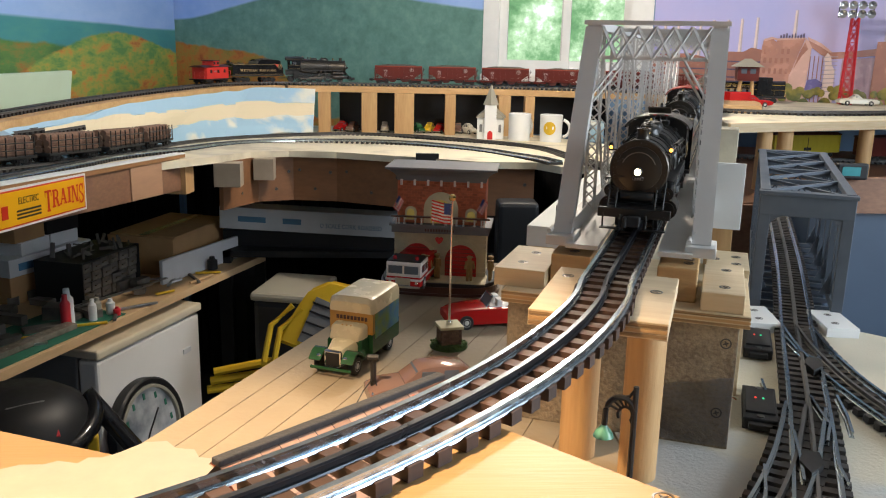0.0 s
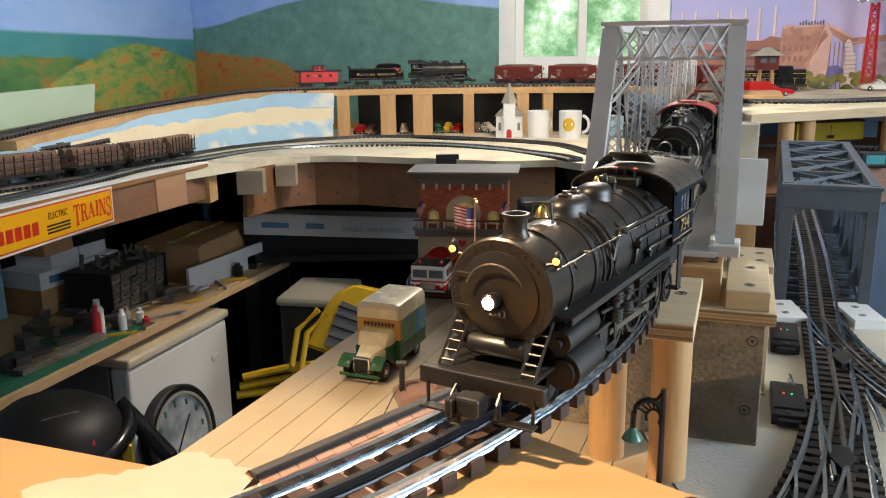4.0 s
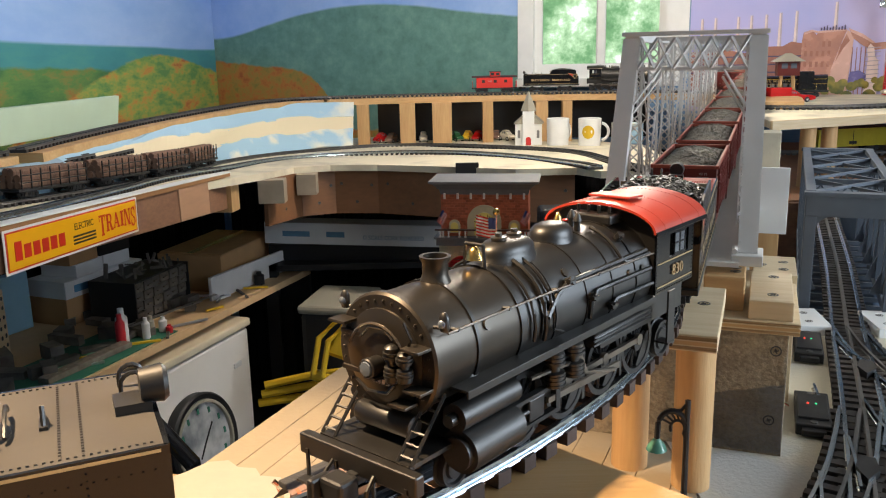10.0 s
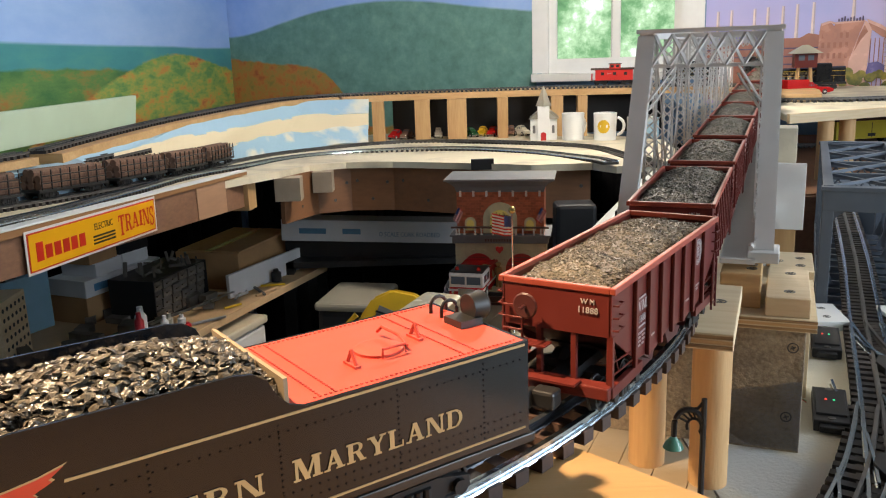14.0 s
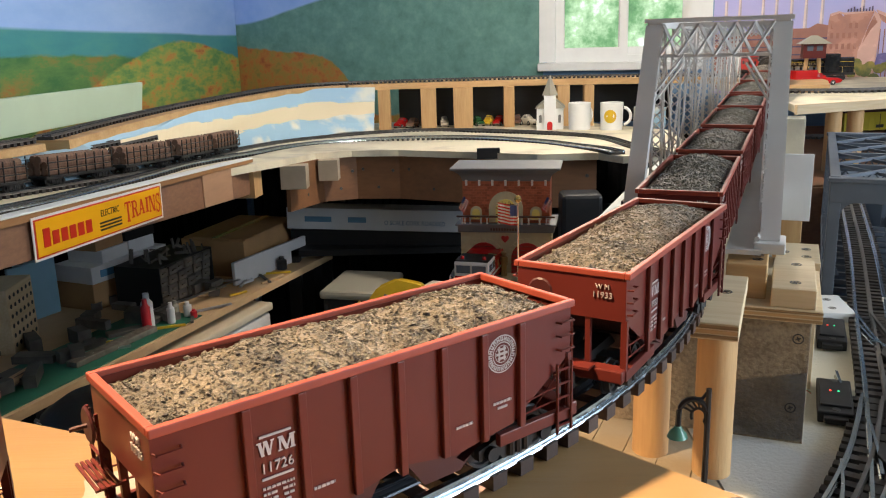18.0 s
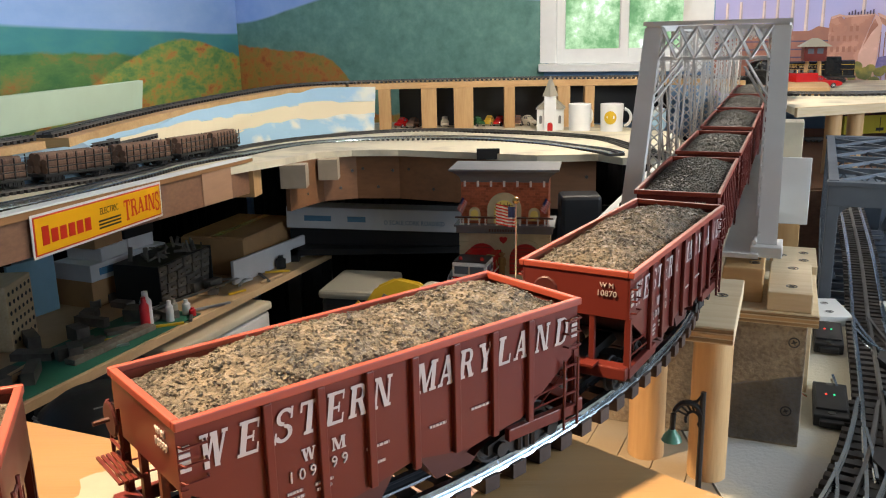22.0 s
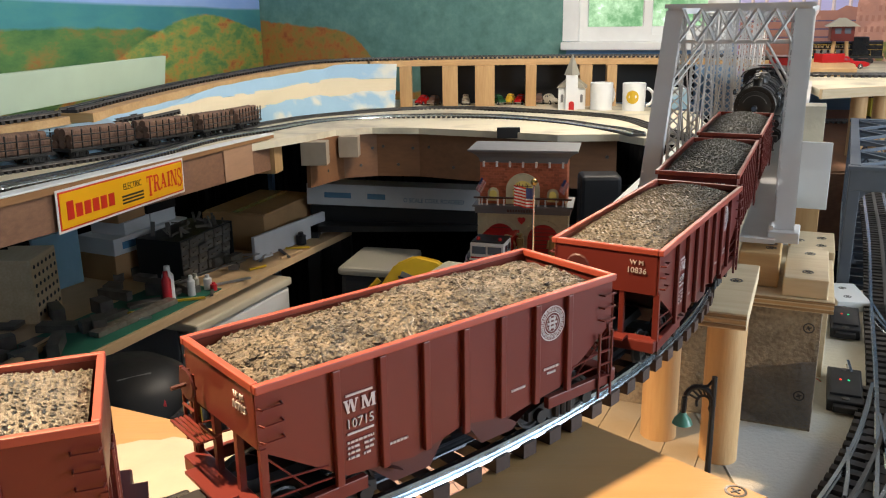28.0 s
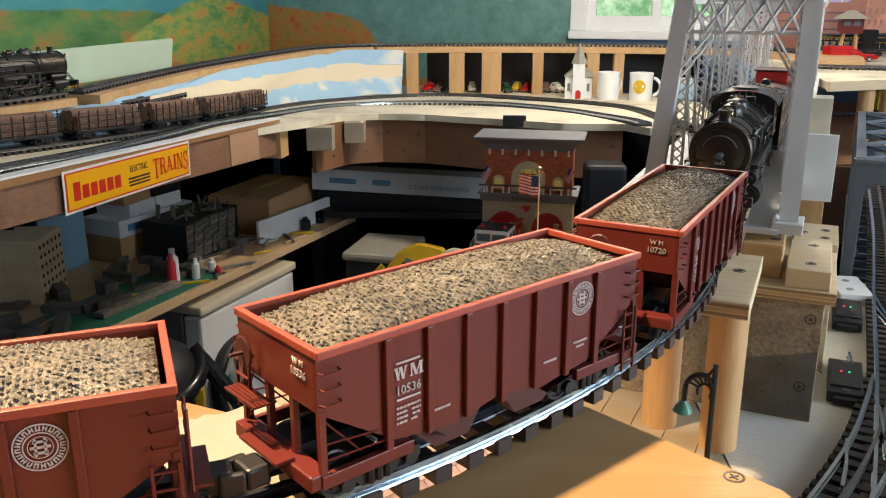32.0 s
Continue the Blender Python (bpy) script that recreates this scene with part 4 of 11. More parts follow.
def hopper_meshes():
    out = {}
    h2 = HL / 2
    # side sheets: full height between the end triangles, drawn in along the bottom towards the bays
    for sx in (-1, 1):
        bm = B()
        x = sx * (HW / 2 - 0.002)
        pts = [(-h2, HH - 0.002), (-h2, HH - 0.0240), (-h2 + 0.034, HH - 0.0462), (-h2 + 0.052, HH - 0.0482), (-0.026, HH - 0.0500), (0, HH - 0.0450), (0.026, HH - 0.0500),
               (h2 - 0.052, HH - 0.0482), (h2 - 0.034, HH - 0.0462), (h2, HH - 0.0240), (h2, HH - 0.002)]
        vs = slab(bm, pts, 0.0012, "x")
        bmesh.ops.translate(bm, vec=(x, 0, 0), verts=vs)
        out["side", sx] = mesh_of("side_sheet", bm, M["oxide"])
    bm = B()
    box(bm, -0.0011, 0.0011, -0.0016, 0.0016, -0.0450, 0, bevel=0.0004)
    out["rib"] = mesh_of("rib", bm, M["oxide"])
    bm = B()
    w, t = HW / 2, 0.0022
    for sx in (-1, 1):
        box(bm, sx * (w - t), sx * (w + 0.0006), -h2 - 0.0006, h2 + 0.0006, HH - 0.0032, HH, bevel=0.0005)
    for sy in (-1, 1):
        box(bm, -w + t, w - t, sy * (h2 - t), sy * (h2 + 0.0006), HH - 0.0032, HH, bevel=0.0005)
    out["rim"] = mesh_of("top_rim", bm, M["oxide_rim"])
    for sy in (-1, 1):
        bm = B()
        box(bm, -w + 0.002, w - 0.002, sy * (h2 - 0.0012), sy * h2, HH - 0.024, HH - 0.003)
        out["end", sy] = mesh_of("end_sheet", bm, M["oxide"])
        bm = B()
        a = [bm.verts.new(p) for p in ((-w + 0.002, sy * (h2 - 0.001), HH - 0.023), (w - 0.002, sy * (h2 - 0.001), HH - 0.023), (w - 0.002, sy * 0.030, 0.012), (-w + 0.002, sy * 0.030, 0.012))]
        f = bm.faces.new(a)
        bmesh.ops.solidify(bm, geom=[f], thickness=0.001)
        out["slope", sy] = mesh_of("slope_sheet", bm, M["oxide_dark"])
        bm = B()
        box(bm, -w + 0.001, w - 0.001, sy * (h2 + 0.0045), sy * (h2 - 0.004), 0.0125, 0.019, bevel=0.0008)
        out["sill", sy] = mesh_of("end_sill", bm, M["oxide"])
        bm = B()
        box(bm, -0.0013, 0.0013, sy * (h2 - 0.0005), sy * (h2 - 0.003), 0.018, HH - 0.022)
        out["post", sy] = mesh_of("end_post", bm, M["oxide"])
        bm = B()
        box(bm, -0.014, 0.014, sy * (h2 + 0.002), sy * (h2 + 0.010), 0.0192, 0.0204)
        out["foot", sy] = mesh_of("footboard", bm, M["oxide"])
        bm = B()
        lathe(bm, [(0.0005, -0.0006), (0.0058, -0.0006), (0.0066, 0), (0.0058, 0.0006), (0.0005, 0.0006)], 14)
        for k in range(4):
            rod(bm, (0, 0, 0.0008), (0.0058 * math.cos(k * 1.571), 0.0058 * math.sin(k * 1.571), 0.0008), 0.0006, 5)
        rod(bm, (0, 0, -0.006), (0, 0, 0.001), 0.0009, 6)
        out["brake"] = mesh_of("brake_wheel", bm, M["oxide_dark"])
    bm = B()
    xs = w - 0.0012
    bm.free()
    out["rods"] = []
    for a, b in (((xs, h2 - 0.0015, 0.0300), (xs, h2 - 0.026, 0.0275)), ((xs, h2 - 0.0015, 0.0235), (xs, h2 - 0.030, 0.0222)), ((xs, h2 - 0.0015, 0.0400), (xs - 0.004, h2 - 0.020, 0.0195))):
        bm = B()
        rod(bm, a, b, 0.0004, 5)
        out["rods"].append(mesh_of("corner_rod", bm, M["oxide"]))
    bm = B()
    wire(bm, [(w - 0.001, h2 - 0.0005, 0), (w + 0.0016, h2 - 0.001, 0), (w + 0.0016, h2 - 0.0085, 0), (w - 0.001, h2 - 0.0090, 0)], 0.0005, 5)
    out["grab"] = mesh_of("grab_iron", bm, M["oxide"])
    bm = B()
    box(bm, w - 0.0032, w - 0.0002, h2 - 0.042, h2, 0.0125, 0.0180, bevel=0.0004)
    box(bm, w - 0.0028, w - 0.0006, h2 - 0.0024, h2, 0.0180, HH - 0.0235)
    out["side_sill"] = mesh_of("side_sill", bm, M["oxide"])
    bm = B()
    for k in range(5):
        box(bm, -0.0230, 0.0010, -0.0036 + 0.0017 * k, -0.0025 + 0.0017 * k, 0, 0.0008)
    for x in (-0.0205, -0.0015):
        box(bm, x - 0.0006, x + 0.0006, -0.0060, 0.0040, -0.0010, 0)
    out["step"] = mesh_of("brake_step", bm, M["oxide"])
    bm = B()
    box(bm, -0.005, 0.005, -h2, h2, 0.0125, 0.0185)
    out["centre"] = mesh_of("centre_sill", bm, M["black"])
    bm = B()
    for sy in (-1, 1):
        pts = [(sy * 0.004, 0.020), (sy * 0.048, 0.020), (sy * 0.032, 0.006), (sy * 0.014, 0.006)]
        vs = slab(bm, pts, HW * 0.78, "x")
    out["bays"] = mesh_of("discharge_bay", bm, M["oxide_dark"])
    # round herald: rings, letters in the band, a barred centre
    bm = B()
    n = 32
    for r0, r1 in ((0.0086, 0.0092), (0.0054, 0.0059), (0.0040, 0.0043)):
        a = [bm.verts.new((0.0003, r0 * math.cos(k * 2 * math.pi / n), r0 * math.sin(k * 2 * math.pi / n))) for k in range(n)]
        b = [bm.verts.new((0.0003, r1 * math.cos(k * 2 * math.pi / n), r1 * math.sin(k * 2 * math.pi / n))) for k in range(n)]
        for k in range(n):
            bm.faces.new((a[k], b[k], b[(k + 1) % n], a[(k + 1) % n]))
    for k in range(20):
        rot = Matrix.Rotation(k * 2 * math.pi / 20, 4, "X")
        box(bm, -0.0001, 0.0003, -0.00085, -0.00035, 0.0063, 0.0082, rot)
        box(bm, -0.0001, 0.0003, 0.00030, 0.00075, 0.0063, 0.0082, rot)
        box(bm, -0.0001, 0.00028, -0.0004, 0.0004, 0.0063 + 0.0007 * (k % 3), 0.0068 + 0.0007 * (k % 3), rot)
    for z, wdt in ((0.0022, 0.0024), (0.0, 0.0034), (-0.0022, 0.0024)):
        box(bm, -0.0001, 0.0003, -wdt, wdt, z - 0.0005, z + 0.0005)
    for y in (-0.0016, 0.0016):
        box(bm, -0.0001, 0.0003, y - 0.0004, y + 0.0004, -0.0034, 0.0034)
    out["herald"] = mesh_of("round_herald", bm, M["lettering_white"])
    bm = B()
    for y0, y1, z in ((0, 0.0115, 0.0002), (0, 0.0115, -0.0148)):
        box(bm, -0.0001, 0.0003, y0, y1, z - 0.0004, z + 0.0004)
    rs = random.Random(3)
    for row in range(4):
        y = 0.0
        while y < 0.0112 - 0.0022 * (row == 3):
            ln = rs.uniform(0.0006, 0.0020)
            if not 0.0052 < y < 0.0060:
                box(bm, -0.0001, 0.0003, y, min(y + ln, 0.0115), -0.0182 - 0.0021 * row - 0.00045, -0.0182 - 0.0021 * row + 0.00045)
            y += ln + 0.0005
    out["stencil"] = mesh_of("stencil_bars", bm, M["lettering_white"])
    bm = B()
    y = -0.004
    while y < 0.004:
        ln = rs.uniform(0.0005, 0.0014)
        box(bm, -0.0001, 0.0003, y, min(y + ln, 0.004), -0.0005, 0.0005)
        y += ln + 0.0004
    out["fine"] = mesh_of("fine_print", bm, M["lettering_white"])
    bm = B()
    for k in range(4):
        box(bm, -0.0001, 0.0003, -0.003, 0.003, 0.0035 - k * 0.0024, 0.0049 - k * 0.0024)
    out["speed"] = mesh_of("stripe_bars", bm, M["lettering_white"])
    return out


def build_hopper(number, billboard, load_kind, seed):
    """An open-top coal hopper car; its front faces +y."""
    H = cached("hopper", hopper_meshes)
    h2 = HL / 2
    car = thing("hopper_car", "oxide-red ribbed open hopper car heaped with %s" % ("brown-black coal" if load_kind == "coal_brown" else "fine grey-brown gravel"),
                "hopper car", group="hopper cars of the coal train")
    I = Matrix.Identity(4)
    for sx in (-1, 1):
        share("side_sheet", H["side", sx], car, I)
        for k in range(7):
            y = (k - 3) * HL / 9
            share("rib", H["rib"], car, Matrix.Translation((sx * (HW / 2 - 0.0003), y, HH - 0.0032)))
    share("top_rim", H["rim"], car, I, "top rim coloured brighter for the lamplight")
    for sy in (-1, 1):
        share("end_sheet", H["end", sy], car, I)
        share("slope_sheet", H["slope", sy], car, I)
        share("end_sill", H["sill", sy], car, I)
        share("footboard", H["foot", sy], car, I)
        for x in (-HW / 2 + 0.0025, HW / 2 - 0.0025, -0.009, 0.009):
            share("end_post", H["post", sy], car, Matrix.Translation((x, 0, 0)))
        share("coupler", coupler_mesh(), car, Matrix.Translation((0, sy * (h2 - 0.006), 0.0125)) @ Matrix.Rotation(0 if sy > 0 else math.pi, 4, "Z"), "dark metal knuckle coupler")
        for sx in (-1, 1):
            if sy < 0:
                share("ladder", ladder_mesh(0.032, 0.0085, 5), car, Matrix.Translation((sx * (HW / 2 + 0.0006), sy * (h2 - 0.0055), 0.008)))
            for z in (0.046, 0.052, 0.058):
                share("grab_iron", H["grab"], car, Matrix.Translation((0, 0, z)) @ Matrix.Diagonal((sx, sy, 1, 1)))
            if sx == sy:
                share("ladder", ladder_mesh(0.03, 0.010, 5), car, Matrix.Translation((sx * (HW / 2 - 0.008), sy * (h2 + 0.0025), 0.026)) @ Matrix.Rotation(radians(90), 4, "Z"))
        add_truck(car, sy * 0.062)
        for sx in (-1, 1):
            for me in H["rods"]:
                share("corner_rod", me, car, Matrix.Diagonal((sx, sy, 1, 1)))
            share("side_sill", H["side_sill"], car, Matrix.Diagonal((sx, sy, 1, 1)))
    share("brake_step", H["step"], car, Matrix.Translation((0.024, h2 + 0.0050, 0.036)))
    share("brake_wheel", H["brake"], car, Matrix.Translation((0.013, h2 + 0.006, HH - 0.012)) @ Matrix.Rotation(radians(90), 4, "X"))
    share("centre_sill", H["centre"], car, I)
    share("discharge_bay", H["bays"], car, I)
    me = load_mesh(load_kind, seed)
    share("load", me, car, I, "heaped brown-black coal" if load_kind == "coal_brown" else "fine even gravel load")
    # lettering
    words_on(car, number, 0.0042, M["lettering_white"], Matrix.Translation((-0.0165, h2 + 0.0004, HH - 0.012)) @ Matrix.Rotation(math.pi, 4, "Z"))
    words_on(car, "W M", 0.0034, M["lettering_white"], Matrix.Translation((-0.0165, h2 + 0.0004, HH - 0.0078)) @ Matrix.Rotation(math.pi, 4, "Z"))
    for sx in (-1, 1):
        x = sx * (HW / 2 - 0.0010)
        S = SIDE_R if sx > 0 else SIDE_L
        flip = Matrix.Rotation(0 if sx > 0 else math.pi, 4, "Z")

        def at(y, z):
            return Matrix.Translation((x, sx * y, z))
        if billboard:
            for j, ch in enumerate("WESTERN MARYLAND"):
                if ch != " ":
                    y = (-0.0795, -0.0672, -0.0548, -0.0452, -0.0348, -0.0252, -0.0148, 0, 0.0052, 0.0150, 0.0252, 0.0348, 0.0452, 0.0548, 0.0672, 0.0790)[j]
                    wd = 0.0094 if ch in "WM" else 0.0078
                    share("lettering", serif_mesh(ch, 0.0118, wd, M["lettering_white"], slant=0.22), car, at(y, HH - 0.0130) @ S)
            for y in (-0.0878, 0.0876):
                share("stripe_bars", H["speed"], car, at(y, HH - 0.0138) @ flip @ Matrix.Diagonal((1, 0.6, 1, 1)))
            for k, ch in enumerate("WM"):
                share("lettering", serif_mesh(ch, 0.0048, 0.0056, M["lettering_white"]), car, at(-0.0455 + 0.0120 * k, HH - 0.0262) @ S)
            for k, ch in enumerate(number):
                words_on(car, ch, 0.0060, M["lettering_white"], at((-0.0525, -0.0483, -0.0440, -0.0355, -0.0312)[k], HH - 0.0330) @ S, squash=0.95)
            for y, z, w2 in ((-0.0515, 0.0385, 0.0030), (-0.0515, 0.0408, 0.0036), (-0.0515, 0.0431, 0.0028), (-0.0400, 0.0385, 0.0036), (-0.0400, 0.0408, 0.0030), (-0.0170, 0.0330, 0.0050), (-0.0170, 0.0395, 0.0030), (0.0110, 0.0340, 0.0040), (0.0330, 0.0330, 0.0050)):
                share("fine_print", H["fine"], car, at(y, HH - z) @ flip @ Matrix.Diagonal((1, w2 / 0.004, 1, 1)))
        else:
            for k, ch in enumerate("WM"):
                share("lettering", serif_mesh(ch, 0.0052, 0.0064, M["lettering_white"]), car, at(-0.0538 + 0.0076 * k, HH - 0.0190) @ S)
            words_on(car, number, 0.0052, M["lettering_white"], at(-0.0500, HH - 0.0262) @ S, squash=0.95)
            share("stencil_bars", H["stencil"], car, at(-0.0558, HH - 0.0150) @ flip)
            share("round_herald", H["herald"], car, at(0.0500, HH - 0.0140) @ flip @ Matrix.Scale(0.86, 4))
            for y, z, w2 in ((-0.0330, 0.0400, 0.0042), (0.0300, 0.0385, 0.0042), (0.0500, 0.0345, 0.0048), (0.0500, 0.0368, 0.0026)):
                share("fine_print", H["fine"], car, at(y, HH - z) @ flip @ Matrix.Diagonal((1, w2 / 0.004, 1, 1)))
    return car


def drum(bm, y0, y1, r0, r1, z, seg=28):
    rod(bm, (0, y0, z), (0, y1, z), r0, seg, r2=r1)


def driver_mesh(R):
    def make():
        bm = B()
        n = 28
        for sx in (-1, 1):
            x = sx * 0.0168
            ring = [[bm.verts.new((x + px * 0.0022, r * math.cos(k * 2 * math.pi / n), r * math.sin(k * 2 * math.pi / n))) for k in range(n)] for px in (-1, 1) for r in (R * 0.84, R)]
            order = (ring[0], ring[1], ring[3], ring[2], ring[0])
            for p, q2 in zip(order, order[1:]):
                for k in range(n):
                    bm.faces.new((p[k], p[(k + 1) % n], q2[(k + 1) % n], q2[k]))
            rod(bm, (x - 0.003, 0, 0), (x + 0.003, 0, 0), R * 0.26, 14)
            for k in range(13):
                a = k * 2 * math.pi / 13
                rod(bm, (x, 0.2 * R * math.cos(a), 0.2 * R * math.sin(a)), (x, 0.88 * R * math.cos(a), 0.88 * R * math.sin(a)), 0.0009, 5, caps=False)
            box(bm, x - 0.0018, x + 0.0018, -R * 0.6, R * 0.6, -R * 0.88, -R * 0.45)
            rod(bm, (x, 0, 0.0075), (x + sx * 0.006, 0, 0.0075), 0.0018, 8)
        rod(bm, (-0.017, 0, 0), (0.017, 0, 0), 0.0022, 8)
        bmesh.ops.recalc_face_normals(bm, faces=bm.faces)
        return mesh_of("driving_wheelset", bm, M["wheel_dark"], True)
    return cached("driver", make)


def build_loco(number, roof, kind):
    """A heavy steam engine; the train is measured from y = 0, a little before its pilot, the cab ends at y = -0.243. Returns the engine, its axles and its rods."""
    black, grey = M["loco_black"], M["loco_grey"]
    eng = thing("steam_locomotive", {"a": "black steam locomotive with a lit headlight and gold number", "b": "black steam locomotive with a red cab roof",
                                     "c": "black pusher steam locomotive running among the cars"}[kind], "steam locomotive", group="locomotives of the coal train")
    zc, yf = 0.0565, -0.034
    ZR = zc - 0.0115                      # running board
    bm = B()
    drum(bm, -0.086, yf - 0.002, 0.0192, 0.0192, zc, 36)
    part("smokebox", bm, grey, eng, "graphite grey smokebox", True)
    bm = B()
    drum(bm, -0.150, -0.086, 0.0214, 0.0194, zc, 36)
    drum(bm, -0.192, -0.150, 0.0226, 0.0214, zc, 36)
    part("boiler", bm, black, eng, "", True)
    for y in (-0.060, -0.086, -0.108, -0.130, -0.150, -0.172):
        bm = B()
        r = 0.0194 + max(0, -0.086 - y) * 0.031
        drum(bm, y - 0.0008, y + 0.0008, r + 0.0004, r + 0.0004, zc, 36)
        part("boiler_band", bm, black, eng, "", True)
    q = Matrix.Translation((0, yf, zc)) @ Matrix.Rotation(radians(-90), 4, "X")
    bm = B()
    lathe(bm, [(0.0195, -0.004), (0.0204, -0.003), (0.0204, -0.0004), (0.0196, 0.0006), (0.0158, 0.0008)], 44, q)
    part("smokebox_ring", bm, grey, eng, "", True)
    bm = B()
    lathe(bm, [(0.0157, 0.0), (0.0155, 0.0016), (0.0130, 0.0026), (0.0085, 0.0034), (0.0003, 0.0040)], 40, q)
    part("smokebox_door", bm, grey, eng, "round dished smokebox door", True)
    for sx, z in ((1, 0.006), (1, -0.006)):
        bm = B()
        box(bm, 0.006, 0.0175, yf + 0.0016, yf + 0.0030, zc + z - 0.0008, zc + z + 0.0008, bevel=0.0003)
        part("hinge", bm, grey, eng)
    bm = B()
    for k in range(32):
        a = k * math.pi / 16
        ball(bm, (0.0178 * math.cos(a), yf + 0.0009, zc + 0.0178 * math.sin(a)), 0.00055, seg=6, rings=4)
    tagged(part("bolt_ring", bm, grey, eng), "ring of small bolts", kind="stuff")
    # headlight, plate, marker lamps
    zh = zc - 0.0015
    bm = B()
    lathe(bm, [(0.0024, -0.004), (0.0036, -0.003), (0.0040, 0.0035), (0.0035, 0.004), (0.0005, 0.0036)], 18, Matrix.Translation((0, yf + 0.0075, zh)) @ Matrix.Rotation(radians(-90), 4, "X"))
    box(bm, -0.003, 0.003, yf + 0.002, yf + 0.010, zh - 0.0048, zh - 0.0038)
    hl = part("headlight", bm, black, eng, "", True)
    bm = B()
    lathe(bm, [(0.0005, 0), (0.0031, 0), (0.0027, 0.0008), (0.0005, 0.0011)], 16, Matrix.Translation((0, yf + 0.0113, zh)) @ Matrix.Rotation(radians(-90), 4, "X"))
    part("lens", bm, M["lamp_glow"] if kind == "a" else M["glass_dark"], hl, "glowing headlight lens" if kind == "a" else "unlit glass lens", True)
    bm = B()
    box(bm, -0.0046, 0.0046, yf + 0.003, yf + 0.0042, zc - 0.0098, zc - 0.0066, bevel=0.0003)
    plate = part("number_plate", bm, M["lettering_white"], eng, "small pale plate")
    bm = B()
    box(bm, -0.0042, 0.0042, yf + 0.0040, yf + 0.0045, zc - 0.0094, zc - 0.0070)
    part("plate_face", bm, black, plate)
    bm = B()
    for k in range(3):
        box(bm, -0.0028 + 0.0021 * k, -0.0015 + 0.0021 * k, yf + 0.0044, yf + 0.0048, zc - 0.0090, zc - 0.0074)
    part("plate_bars", bm, M["lettering_white"], plate)
    for sx in (-1, 1):
        bm = B()
        lathe(bm, [(0.0014, -0.0028), (0.0017, -0.002), (0.0017, 0.0012), (0.0010, 0.0026), (0.0003, 0.003)], 10, Matrix.Translation((sx * 0.0205, yf - 0.004, zc + 0.0142)))
        rod(bm, (sx * 0.0165, yf - 0.004, zc + 0.0118), (sx * 0.0205, yf - 0.004, zc + 0.0125), 0.0006, 5)
        ml = part("marker_lamp", bm, black, eng, "", True)
        bm = B()
        ball(bm, (sx * 0.0205, yf - 0.0025, zc + 0.0138), 0.0013, seg=10, rings=8)
        part("lens", bm, M["marker_glow"] if kind == "a" else M["glass_dark"], ml, "small amber lens" if kind == "a" else "")
    # chimney, domes, bell and fittings on the boiler's back
    bm = B()
    lathe(bm, [(0.0078, -0.003), (0.0060, 0.0008), (0.0054, 0.0025), (0.0054, 0.0075), (0.0063, 0.0090), (0.0065, 0.0102), (0.0050, 0.0102), (0.0046, 0.005), (0.0004, 0.004)], 22, Matrix.Translation((0, -0.050, zc + 0.0188)))
    part("chimney", bm, grey, eng, "", True)
    for nm, y, rr, hh, sy in (("sand_dome", -0.106, 0.0102, 0.0074, 1.40), ("steam_dome", -0.138, 0.0096, 0.0082, 1.12)):
        bm = B()
        vs = lathe(bm, [(rr * 1.45, -0.0065), (rr * 1.20, -0.0035), (rr * 1.03, 0.0), (rr, 0.002), (rr * 0.985, hh * 0.42), (rr * 0.93, hh * 0.62), (rr * 0.80, hh * 0.82), (rr * 0.58, hh * 0.95), (rr * 0.30, hh * 1.01), (0.0003, hh * 1.03)], 32)
        bmesh.ops.transform(bm, matrix=Matrix.Translation((0, y, zc + 0.0203)) @ Matrix.Diagonal((1, sy, 1, 1)), verts=vs)
        dome = part(nm, bm, black, eng, "", True)
        if nm == "sand_dome":
            for dy in (-0.0052, 0.0052):
                bm = B()
                lathe(bm, [(0.0034, 0), (0.0034, 0.0012), (0.0016, 0.0016), (0.0015, 0.003), (0.0003, 0.003)], 14, Matrix.Translation((0, y + dy, zc + 0.0203 + hh * 0.985)))
                part("filler_cap", bm, grey, dome, "", True)
    bm = B()
    lathe(bm, [(0.0040, 0), (0.0034, 0.0016), (0.0026, 0.0042), (0.0012, 0.0055), (0.0003, 0.0058)], 16, Matrix.Translation((0, -0.076, zc + 0.0222)))
    part("bell", bm, M["brass"], eng, "polished brass bell", True)
    bm = B()
    for sx in (-1, 1):
        rod(bm, (sx * 0.0055, -0.076, zc + 0.0190), (sx * 0.0048, -0.076, zc + 0.0290), 0.0007, 6)
    rod(bm, (-0.0048, -0.076, zc + 0.0288), (0.0048, -0.076, zc + 0.0288), 0.0008, 6)
    part("bell_frame", bm, black, eng)
    for k, (y, x) in enumerate(((-0.149, 0.004), (-0.154, -0.004), (-0.160, 0.003))):
        bm = B()
        lathe(bm, [(0.0017, -0.002), (0.0017, 0.003), (0.0023, 0.0035), (0.0015, 0.006), (0.0006, 0.0075)], 10, Matrix.Translation((x, y, zc + 0.0230)))
        part("safety_valve", bm, M["brass"] if k < 1 else black, eng, "small safety valve", True)
    bm = B()
    box(bm, -0.0125, 0.0125, -0.182, -0.172, zc + 0.0215, zc + 0.0268, bevel=0.0012)
    for x in (-0.009, -0.003, 0.003, 0.009):
        rod(bm, (x, -0.177, zc + 0.026), (x, -0.177, zc + 0.0305), 0.0009, 6)
        rod(bm, (x, -0.177, zc + 0.0245), (x * 1.2, -0.191, zc + 0.0238), 0.0008, 6)
